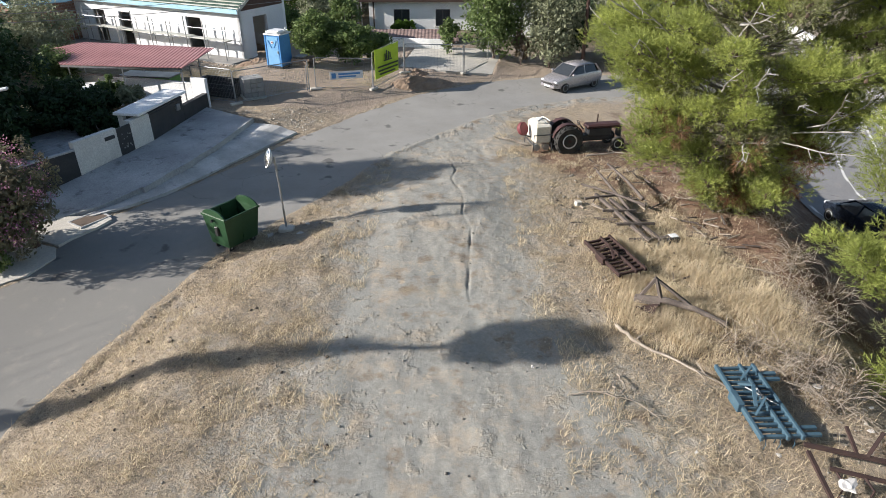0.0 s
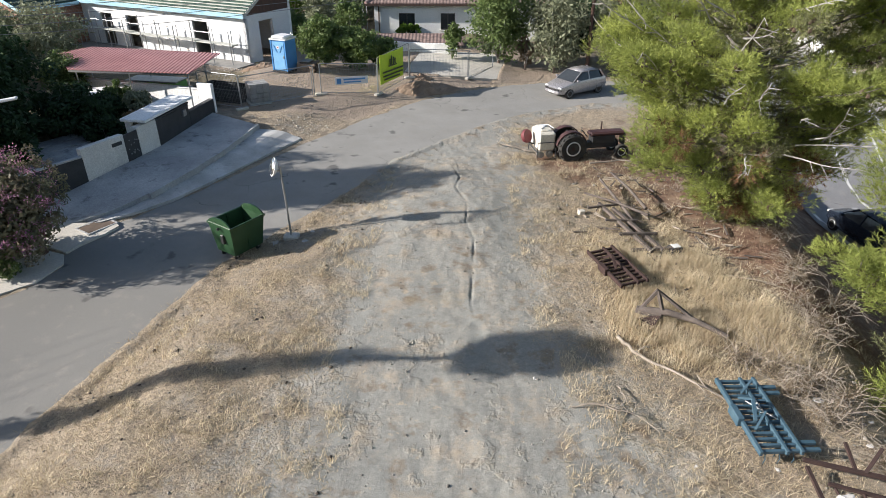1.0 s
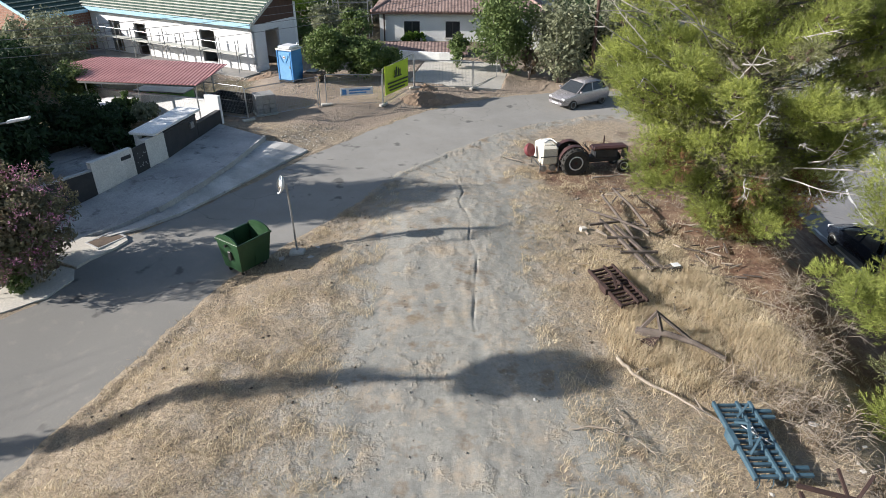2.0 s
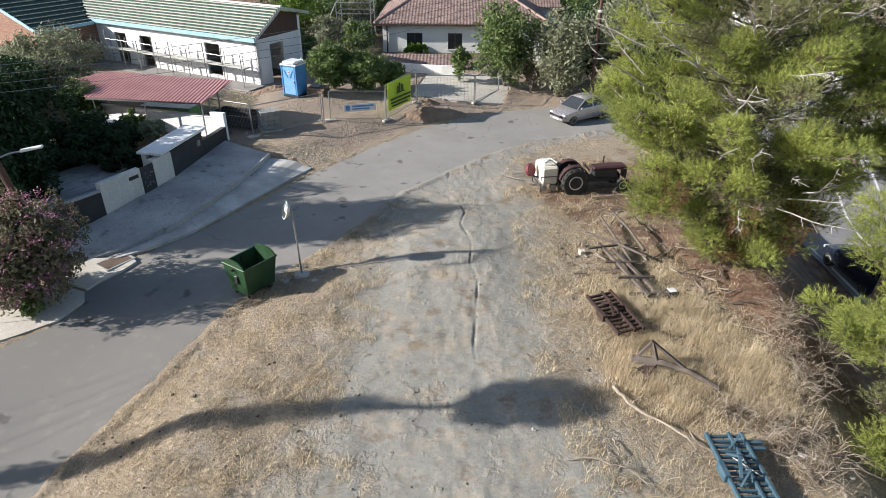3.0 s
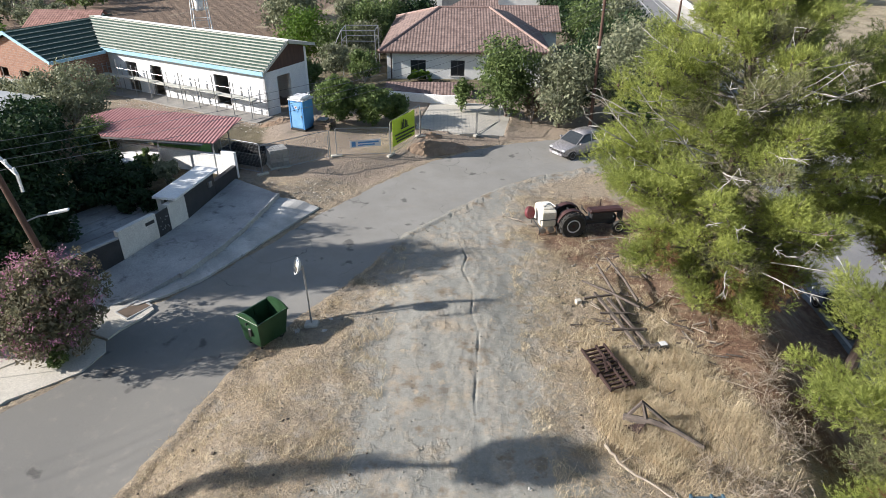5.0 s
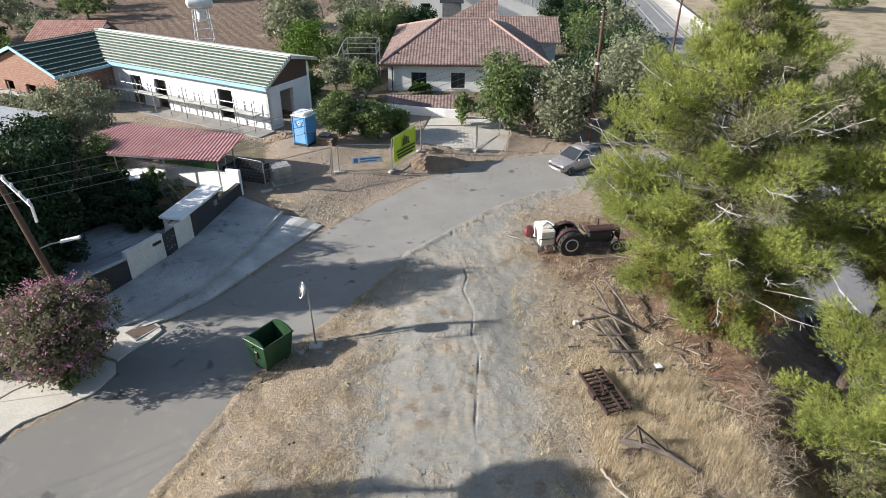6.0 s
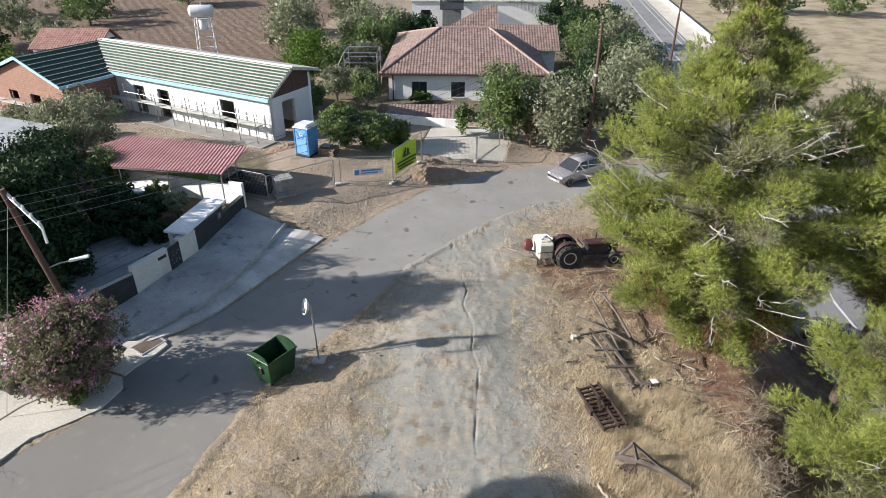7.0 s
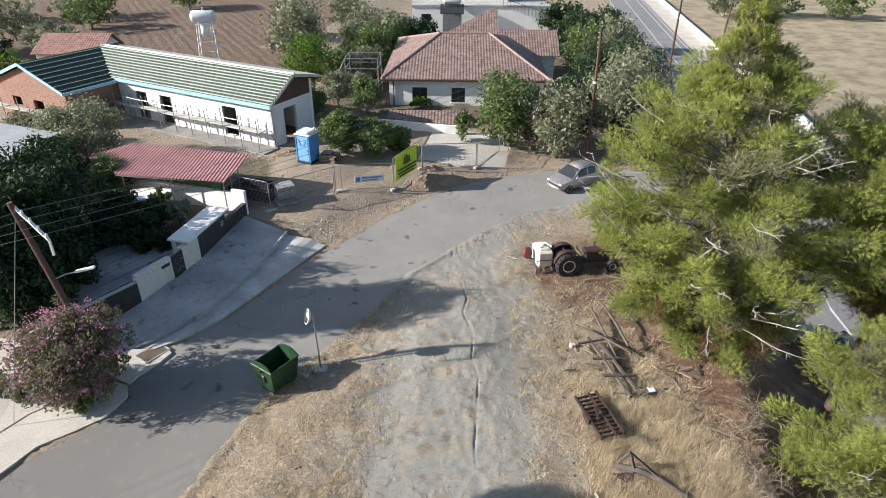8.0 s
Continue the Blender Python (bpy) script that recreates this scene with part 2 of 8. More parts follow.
INK = surface("dark_print", (0.03, 0.045, 0.02), (0.04, 0.06, 0.025), 2, 20, 0.6, relief=0.05)
SILVER = surface("silver_car_paint", (0.40, 0.38, 0.39), (0.43, 0.41, 0.42), 0.8, 60, 0.28, metal=0.55, relief=0.02)
NAVY = surface("dark_car_paint", (0.02, 0.028, 0.045), (0.025, 0.033, 0.05), 0.8, 60, 0.25, metal=0.3, relief=0.02)
TANK_PLASTIC = surface("old_tank_plastic", (0.70, 0.66, 0.58), (0.60, 0.56, 0.48), 2, 20, 0.6, relief=0.15, stain=(0.42, 0.38, 0.31))
RED_PAINT = surface("faded_red_paint", (0.20, 0.035, 0.045), (0.13, 0.03, 0.035), 3, 30, 0.6, relief=0.2)
MAROON = surface("maroon_fender", (0.05, 0.024, 0.024), (0.068, 0.03, 0.029), 3, 30, 0.6, relief=0.2)
MIRROR = blank("mirror", 0.22, 1.0)[0]
TERRACOTTA = surface("terracotta", (0.36, 0.13, 0.075), (0.28, 0.10, 0.06), 3, 30, 0.85, relief=0.2)
BLOCK_GREY = surface("grey_blocks", (0.33, 0.33, 0.32), (0.24, 0.24, 0.24), 3, 30, 0.9, relief=0.3, vary=0.15)
ROOF_METAL = surface("pale_roof_sheet", (0.46, 0.47, 0.48), (0.38, 0.39, 0.40), 0.7, 15, 0.5, metal=0.2, relief=0.1)
WIRE = surface("cable", (0.16, 0.16, 0.17), (0.22, 0.22, 0.23), 3, 30, 0.5, relief=0.05)
LINE_PAINT = surface("road_paint", (0.62, 0.62, 0.60), (0.5, 0.5, 0.48), 1.5, 20, 0.8, relief=0.1)


# ---- building helpers ----
def part(name, bm, material, parent=None, label="", smooth=False):
    data = bpy.data.meshes.new(name)
    bmesh.ops.recalc_face_normals(bm, faces=bm.faces)
    bm.to_mesh(data)
    bm.free()
    data.materials.append(material)
    if smooth:
        data.polygons.foreach_set("use_smooth", [True] * len(data.polygons))
    ob = new(name, data)
    ob.parent = parent
    return tagged(ob, label)


def thing(name, x, y, z, rz=0.0, label="", category="", group="", kind=""):
    ob = new(name)
    ob.empty_display_size = 0.2
    ob.matrix_basis = pose(x, y, z, 0, 0, rz)
    return tagged(ob, label, category, group, kind)


def box(bm, x0, x1, y0, y1, z0, z1, bevel=0.0, turn=None):
    made = bmesh.ops.create_cube(bm, size=1.0)["verts"]
    for v in made:
        v.co = Vector((x0 + (v.co.x + 0.5) * (x1 - x0), y0 + (v.co.y + 0.5) * (y1 - y0), z0 + (v.co.z + 0.5) * (z1 - z0)))
    if turn is not None:
        bmesh.ops.transform(bm, matrix=turn, verts=made)
    if bevel:
        edges = list({e for v in made for e in v.link_edges})
        bmesh.ops.bevel(bm, geom=edges, offset=bevel, segments=1, affect="EDGES")


def tube(bm, points, radius, sides=8, end=None):
    """A round bar along points; end: the radius at its far end."""
    pts = [Vector(p) for p in points]
    rings = []
    for i, p in enumerate(pts):
        way = (pts[min(i + 1, len(pts) - 1)] - pts[max(i - 1, 0)]).normalized()
        side = way.cross(Vector((0, 0, 1)))
        side = way.cross(Vector((0, 1, 0))) if side.length < 0.2 else side
        side.normalize()
        up = side.cross(way)
        r = radius if end is None else radius + (end - radius) * i / (len(pts) - 1)
        rings.append([bm.verts.new(p + r * (math.cos(a) * side + math.sin(a) * up)) for a in (2 * math.pi * k / sides for k in range(sides))])
    for a, b in zip(rings, rings[1:]):
        for k in range(sides):
            bm.faces.new((a[k], a[(k + 1) % sides], b[(k + 1) % sides], b[k]))
    bm.faces.new(rings[0][::-1])
    bm.faces.new(rings[-1])


def beam(bm, p, q, w, h):
    """A square bar from p to q."""
    p, q = Vector(p), Vector(q)
    way = (q - p).normalized()
    side = way.cross(Vector((0, 0, 1)))
    side = Vector((1, 0, 0)) if side.length < 0.05 else side.normalized()
    up = side.cross(way)
    ring = [[bm.verts.new(c + side * (sx * w / 2) + up * (sz * h / 2)) for sx, sz in ((-1, -1), (1, -1), (1, 1), (-1, 1))] for c in (p, q)]
    for k in range(4):
        bm.faces.new((ring[0][k], ring[0][(k + 1) % 4], ring[1][(k + 1) % 4], ring[1][k]))
    bm.faces.new(ring[0][::-1])
    bm.faces.new(ring[1])


def slab(bm, corners, way):
    """A plate: a flat outline pushed along a way."""
    a = [bm.verts.new(c) for c in corners]
    b = [bm.verts.new(Vector(c) + Vector(way)) for c in corners]
    bm.faces.new(a[::-1])
    bm.faces.new(b)
    for k in range(len(a)):
        bm.faces.new((a[k], a[(k + 1) % len(a)], b[(k + 1) % len(a)], b[k]))


def turned(bm, profile, sides=16, turn=None):
    """A shape turned about z from (radius, height) pairs."""
    rings = []
    for r, z in profile:
        rings.append([bm.verts.new(Vector((r * math.cos(2 * math.pi * k / sides), r * math.sin(2 * math.pi * k / sides), z))) for k in range(sides)])
    faces = []
    for a, b in zip(rings, rings[1:]):
        for k in range(sides):
            bm.faces.new((a[k], a[(k + 1) % sides], b[(k + 1) % sides], b[k]))
    bm.faces.new(rings[0][::-1])
    bm.faces.new(rings[-1])
    if turn is not None:
        bmesh.ops.transform(bm, matrix=turn, verts=[v for ring in rings for v in ring])


def wall(bm, length, z0, z1, thick, holes, turn=None):
    """A wall along x from 0 to length with openings (x0, x1, z0, z1) that go through it; it reaches from y 0 to -thick."""
    xs = sorted({0.0, length, *(v for h in holes for v in h[:2])})
    for a, b in zip(xs, xs[1:]):
        cuts = sorted((h[2], h[3]) for h in holes if h[0] <= a + 1e-6 and h[1] >= b - 1e-6)
        low = z0
        for c0, c1 in cuts:
            if c0 > low + 1e-4:
                box(bm, a, b, -thick, 0, low, c0, turn=turn)
            low = c1
        if low < z1 - 1e-4:
            box(bm, a, b, -thick, 0, low, z1, turn=turn)
    bmesh.ops.remove_doubles(bm, verts=bm.verts, dist=1e-4)


def one(make, *args, **more):
    bm = bmesh.new()
    make(bm, *args, **more)
    return bm


def raw_mesh(name, verts, faces, material, parent=None):
    """A mesh from arrays of places and faces that all have the same number of corners."""
    data = bpy.data.meshes.new(name)
    verts, faces = np.asarray(verts, np.float32), np.asarray(faces, np.int32)
    count, corners = faces.shape
    data.vertices.add(len(verts))
    data.vertices.foreach_set("co", verts.ravel())
    data.loops.add(count * corners)
    data.loops.foreach_set("vertex_index", faces.ravel())
    data.polygons.add(count)
    data.polygons.foreach_set("loop_start", np.arange(0, count * corners, corners, dtype=np.int32))
    data.update(calc_edges=True)
    data.validate()
    data.materials.append(material)
    ob = new(name, data)
    ob.parent = parent
    return ob


# ---- lie of the land ----
LEFT_EDGE = [(-19.5, 4.0), (-17.4, 10.0), (-15.5, 15.0), (-13.5, 17.1), (-13.1, 18.4), (-13.4, 19.6), (-12.9, 21.2), (-11.9, 22.2), (-10.7, 23.9), (-9.4, 26.2), (-8.6, 27.7), (-7.1, 30.4), (-4.5, 34.4), (-1.8, 38.0), (2.8, 41.4), (6.3, 42.7), (9.8, 43.4), (16.0, 43.6), (26.0, 42.0)]
RIGHT_EDGE = [(-13.5, 3.0), (-10.6, 9.0), (-9.6, 12.5), (-8.6, 15.5), (-7.6, 18.5), (-5.3, 22.4), (-4.2, 24.3), (-2.4, 28.3), (-0.3, 30.9), (2.5, 34.1), (5.1, 36.2), (8.8, 38.0), (15.0, 38.6), (25.0, 37.0)]


def ramp(v, a, b):
    s = min(1.0, max(0.0, (v - a) / (b - a)))
    return s * s * (3 - 2 * s)


def on_line(line, y):
    for (x0, y0), (x1, y1) in zip(line, line[1:]):
        if y <= y1 or (x1, y1) == line[-1]:
            return x0 + (x1 - x0) * (y - y0) / (y1 - y0) if y1 != y0 else x1
    return line[-1][0]


def road_gap(x, y, line):
    """Shortest way from (x, y) to a line of points, positive on its right-hand side."""
    best, side = 1e9, 1.0
    for (x0, y0), (x1, y1) in zip(line, line[1:]):
        dx, dy = x1 - x0, y1 - y0
        s = min(1.0, max(0.0, ((x - x0) * dx + (y - y0) * dy) / (dx * dx + dy * dy)))
        d = math.hypot(x - x0 - s * dx, y - y0 - s * dy)
        if d < best:
            best, side = d, 1.0 if dx * (y - y0) - dy * (x - x0) < 0 else -1.0
    return best * side


def road_height(x, y):
    return -0.35 - 0.4 * ramp(-y, -24, -12) * ramp(-x, 6, 12) - 0.1 * ramp(x, 0, 8)


def ground_height(x, y):
    """The lie of the land: a low mound beside the road, a bank falling to the lower road on the east."""
    z = road_height(x, y)
    gap = road_gap(x, y, RIGHT_EDGE) if -30 < x < 30 and y < 50 else 9.0
    z += (0.4 * ramp(gap, 0.2, 3.2) * ramp(-y, -29, -22) + 0.15 * ramp(y, 15, 20) * ramp(-y, -27, -21) * ramp(3 - abs(x), 0, 2)) * (gap > 0)
    z += 0.55 * ramp(-road_gap(x, y, LEFT_EDGE), 0.3, 3.5) * ramp(y, 20, 27) * ramp(-x, -6, -2) * (y < 60)
    z += 0.35 * ramp(4.5 - math.hypot(x + 10, y - 42), 0, 3)
    z -= 2.6 * ramp(x - 0.22 * (y - 12), 9.4, 14.5) * ramp(-y, -37, -29)
    return z


def axis_marks(start, fine, near, far):
    """Marks close together between the pairs in fine, wider and wider outside."""
    marks = [start]
    for stop, step in fine:
        while marks[-1] < stop - 1e-6:
            marks.append(marks[-1] + step)
    step = fine[-1][1]
    while marks[-1] < far:
        step *= 1.22
        marks.append(marks[-1] + step)
    low, step = [start], fine[0][1]
    while low[-1] > near:
        step *= 1.22
        low.append(low[-1] - step)
    return np.array(low[:0:-1] + marks)


WALL_FOOT = [(-16.9, 21.4), (-15.5, 23.6), (-14.6, 25.1), (-14.05, 26.4), (-13.45, 28.6), (-12.65, 33.3)]
PAVE_MID = [(-14.2, 21.2), (-13.1, 22.2), (-12.15, 23.5), (-11.05, 25.6), (-10.55, 27.4), (-9.8, 31.4)]
PAVE_EDGE = [(-13.1, 21.3), (-12.2, 22.0), (-11.1, 23.3), (-10.15, 25.1), (-9.2, 27.1), (-7.4, 30.8)]
FORECOURT = [(-2.9, 43.2), (0.2, 42.4), (3.3, 43.0), (4.2, 48.0), (3.4, 49.6), (-2.0, 49.8)]
TERRACE = [(-17.5, 21.0), (-15.0, 25.0), (-13.3, 30.5), (-16.5, 32.0), (-21.0, 30.0), (-20.5, 24.0)]


def pave_height(x, y):
    return -0.30 + 0.5 * ramp(y, 21.0, 26.5) + 0.12 * ramp(y, 26.5, 34)


def inside(x, y, outline):
    odd = False
    for (x0, y0), (x1, y1) in zip(outline, outline[1:] + outline[:1]):
        if (y0 > y) != (y1 > y) and x < x0 + (x1 - x0) * (y - y0) / (y1 - y0):
            odd = not odd
    return odd


RILL = [(0.75, 11.5), (0.95, 13.5), (0.72, 15.5), (0.85, 17.5), (0.95, 19.2), (0.70, 20.6), (0.80, 22.2), (0.35, 24.0), (0.55, 25.5), (0.2, 27.5)]
GX = axis_marks(-24.0, [(-11.0, 0.3), (-0.4, 0.14), (1.8, 0.045), (10.0, 0.14), (21.0, 0.3)], -900, 900)
GY = axis_marks(3.0, [(7.0, 0.3), (30.0, 0.15), (54.0, 0.35)], -300, 1500)
LAND = np.zeros((len(GX), len(GY)))
GAP_R = np.full_like(LAND, 9.0)
GAP_L = np.full_like(LAND, -9.0)
for i, gx in enumerate(GX):
    for j, gy in enumerate(GY):
        LAND[i, j] = ground_height(gx, gy)
        if -26 < gx < 30 and 0 < gy < 52:
            GAP_R[i, j] = road_gap(gx, gy, RIGHT_EDGE)
            GAP_L[i, j] = road_gap(gx, gy, LEFT_EDGE)
            if GAP_R[i, j] < -0.35 and GAP_L[i, j] > 0.35:
                LAND[i, j] = road_height(gx, gy) - 0.07
            elif GAP_R[i, j] < 0.35 and GAP_L[i, j] > -0.35:
                out = max(GAP_R[i, j], -GAP_L[i, j])
                LAND[i, j] = road_height(gx, gy) - 0.06 + 0.11 * ramp(out, -0.35, 0.3) + 0.035 * noise.fractal(Vector((gx * 1.3, gy * 1.3, 4)), 0.8, 2, 4)
            else:
                LAND[i, j] += 0.05 * noise.fractal(Vector((gx * 0.5, gy * 0.5, 0)), 0.8, 2.0, 4) + 0.02 * noise.noise(Vector((gx * 3, gy * 3, 2)))
                if GAP_R[i, j] > 0.35 and gy < 34:
                    LAND[i, j] += (0.25 + 0.75 * ramp(abs(gx - 0.2), 2.0, 4.5)) * (0.05 * noise.fractal(Vector((gx * 1.4, gy * 1.4, 7)), 0.7, 2.0, 4) + 0.02 * noise.noise(Vector((gx * 4.5, gy * 4.5, 9))))
                if inside(gx, gy, WALL_FOOT + PAVE_EDGE[::-1]) or inside(gx, gy, TERRACE):
                    LAND[i, j] = min(LAND[i, j], pave_height(gx, gy) - 0.55)
                if inside(gx, gy, FORECOURT):
                    LAND[i, j] = ground_height(gx, gy) - 0.3
                if -2 < gx < 3 and 10 < gy < 28:
                    d = abs(road_gap(gx, gy, RILL)) + 0.05 * noise.noise(Vector((gx * 4, gy * 4, 5))) + 0.03 * abs(noise.noise(Vector((gx * 9, gy * 9, 1))))
                    LAND[i, j] -= 0.10 * ramp(gy, 13.8, 17.5) * ramp(-d, -0.05, 0.0) * (0.15 + 0.85 * ramp(noise.noise(Vector((gx * 0.2, gy * 0.6, 8))), -0.25, 0.35))
        if 60 < gy < 200 and -90 < gx < -8:
            LAND[i, j] += 0.02 * (gy - 60) * ramp(-gx, 8, 20)


def land(x, y):
    """Height of the ground at places."""
    x, y = np.asarray(x, float), np.asarray(y, float)
    i = np.clip(np.searchsorted(GX, x) - 1, 0, len(GX) - 2)
    j = np.clip(np.searchsorted(GY, y) - 1, 0, len(GY) - 2)
    u, v = (x - GX[i]) / (GX[i + 1] - GX[i]), (y - GY[j]) / (GY[j + 1] - GY[j])
    return LAND[i, j] * (1 - u) * (1 - v) + LAND[i + 1, j] * u * (1 - v) + LAND[i, j + 1] * (1 - u) * v + LAND[i + 1, j + 1] * u * v


def at(x, y):
    return float(land(x, y))


def ground_surface():
    """Trodden earth: grey gravel track, straw stubble, red litter under the pines, building-site soil, ploughed field."""
    m, tree, shader = blank("earth", 0.95)
    where = tree.nodes.new("ShaderNodeNewGeometry").outputs["Position"]

    def zone(name, blur=0.3, scale=1.3):
        n = tree.nodes.new("ShaderNodeAttribute")
        n.attribute_name = name
        rough_edge = math_node(tree, "MULTIPLY", math_node(tree, "SUBTRACT", noise_node(tree, where, scale, 6, 0.7), 0.5), 2.4)
        rough_edge = math_node(tree, "ADD", rough_edge, math_node(tree, "MULTIPLY", math_node(tree, "SUBTRACT", noise_node(tree, where, scale * 0.33, 3, 0.6), 0.5), 1.6))
        return ramp_node(tree, math_node(tree, "ADD", n.outputs["Fac"], rough_edge), 0.5 - blur, 0.5 + blur)

    fine = noise_node(tree, where, 16, 6, 0.75)
    grit = noise_node(tree, where, 55, 3, 0.7)
    broad = ramp_node(tree, noise_node(tree, where, 0.6, 5), 0.35, 0.65)
    straw = mix_node(tree, ramp_node(tree, noise_node(tree, where, 13, 8, 0.85), 0.38, 0.58), (0.125, 0.092, 0.065), (0.55, 0.445, 0.305))
    mottle = ramp_node(tree, noise_node(tree, where, 4.5, 7, 0.75), 0.42, 0.62)
    straw = mix_node(tree, math_node(tree, "MULTIPLY", mottle, 0.6), straw, (0.165, 0.122, 0.088))
    straw = mix_node(tree, math_node(tree, "MULTIPLY", broad, 0.45), straw, (0.30, 0.255, 0.205))
    bare = ramp_node(tree, noise_node(tree, where, 1.1, 7, 0.72), 0.53, 0.63, 0.0, 0.8)
    straw = mix_node(tree, bare, straw, (0.31, 0.275, 0.23))
    gold = ramp_node(tree, noise_node(tree, where, 0.75, 6, 0.7), 0.40, 0.30, 0.0, 0.55)
    straw = mix_node(tree, gold, straw, (0.60, 0.455, 0.28))
    gravel = mix_node(tree, ramp_node(tree, noise_node(tree, where, 9, 8, 0.85), 0.36, 0.64), (0.195, 0.19, 0.168), (0.36, 0.347, 0.31))
    gravel = mix_node(tree, ramp_node(tree, noise_node(tree, where, 0.8, 7, 0.75), 0.51, 0.66), gravel, (0.40, 0.33, 0.25))
    drawn = node(tree, "ShaderNodeMapping", Scale=(1.1, 0.14, 1.0))
    tree.links.new(where, drawn.inputs[0])
    streak = noise_node(tree, drawn.outputs[0], 1.6, 6, 0.65)
    gravel = mix_node(tree, ramp_node(tree, streak, 0.46, 0.62, 0.0, 0.7), gravel, (0.268, 0.268, 0.245))
    gravel = mix_node(tree, ramp_node(tree, streak, 0.44, 0.32, 0.0, 0.45), gravel, (0.36, 0.32, 0.265))
    gravel = mix_node(tree, ramp_node(tree, noise_node(tree, where, 1.9, 7, 0.75), 0.6, 0.66, 0.0, 0.75), gravel, (0.46, 0.375, 0.27))
    soil = mix_node(tree, ramp_node(tree, noise_node(tree, where, 7, 8, 0.8), 0.38, 0.62), (0.10, 0.055, 0.036), (0.25, 0.148, 0.098))
    soil = mix_node(tree, ramp_node(tree, noise_node(tree, where, 1.1, 6, 0.7), 0.5, 0.62), soil, (0.29, 0.20, 0.135))
    site = mix_node(tree, ramp_node(tree, fine, 0.3, 0.7), (0.22, 0.165, 0.12), (0.44, 0.36, 0.285))
    field = mix_node(tree, ramp_node(tree, fine, 0.3, 0.7), (0.10, 0.066, 0.046), (0.205, 0.142, 0.10))
    dry = mix_node(tree, ramp_node(tree, fine, 0.3, 0.7), (0.30, 0.245, 0.165), (0.48, 0.405, 0.28))
    dry = mix_node(tree, ramp_node(tree, noise_node(tree, where, 0.35, 7, 0.7), 0.45, 0.6), dry, (0.24, 0.20, 0.13))
    garden = mix_node(tree, ramp_node(tree, fine, 0.3, 0.7), (0.10, 0.085, 0.05), (0.17, 0.14, 0.085))
    on_track = zone("track", 0.35)
    off_track = math_node(tree, "SUBTRACT", 1.12, on_track)
    colour = mix_node(tree, on_track, straw, gravel)
    colour = mix_node(tree, zone("litter", 0.3), colour, soil)
    colour = mix_node(tree, zone("site", 0.3), colour, site)
    colour = mix_node(tree, zone("garden", 0.3), colour, garden)
    colour = mix_node(tree, zone("dryfield", 0.3, 0.3), colour, dry)
    field = mix_node(tree, ramp_node(tree, noise_node(tree, where, 1.4, 6, 0.75), 0.48, 0.62, 0.0, 0.7), field, (0.25, 0.18, 0.13))
    field_zone = zone("field", 0.15, 0.3)
    colour = mix_node(tree, field_zone, colour, field)
    colour = mix_node(tree, 1.0, colour, mix_node(tree, ramp_node(tree, grit, 0.3, 0.7), (0.66, 0.66, 0.66), (1.3, 1.3, 1.3)), "MULTIPLY")
    tree.links.new(colour, shader.inputs["Base Color"])
    spread = tree.nodes.new("ShaderNodeSeparateXYZ")
    tree.links.new(where, spread.inputs[0])
    rows = math_node(tree, "ADD", math_node(tree, "MULTIPLY", spread.outputs[0], 4.4), math_node(tree, "MULTIPLY", spread.outputs[1], 2.6))
    rows = math_node(tree, "SINE", math_node(tree, "ADD", rows, math_node(tree, "MULTIPLY", noise_node(tree, where, 0.55, 5, 0.7), 9.0)))
    furrow = math_node(tree, "MULTIPLY", rows, field_zone)
    lumps = math_node(tree, "ADD", math_node(tree, "MULTIPLY", fine, math_node(tree, "ADD", off_track, 0.1)), math_node(tree, "MULTIPLY", grit, math_node(tree, "ADD", math_node(tree, "MULTIPLY", off_track, 0.25), 0.16)))
    lumps = math_node(tree, "ADD", lumps, math_node(tree, "MULTIPLY", furrow, 0.55))
    lumps = math_node(tree, "ADD", lumps, math_node(tree, "MULTIPLY", math_node(tree, "MULTIPLY", noise_node(tree, where, 4.5, 6, 0.6), 1.5), off_track))
    bump(tree, shader, lumps, 0.75, 0.06)
    return m


count_x, count_y = len(GX), len(GY)
XX, YY = np.meshgrid(GX, GY, indexing="ij")
index = np.arange(count_x * count_y).reshape(count_x, count_y)
quads = np.stack([index[:-1, :-1], index[1:, :-1], index[1:, 1:], index[:-1, 1:]], -1).reshape(-1, 4)
ground = raw_mesh("ground", np.stack([XX, YY, LAND], -1).reshape(-1, 3), quads, ground_surface())
ground.data.polygons.foreach_set("use_smooth", [True] * len(ground.data.polygons))
tagged(ground, "dry trodden earth with gravel track and straw", "ground", kind="structure")


def soft(v, a, b):
    s = np.clip((v - a) / (b - a), 0, 1)
    return s * s * (3 - 2 * s)


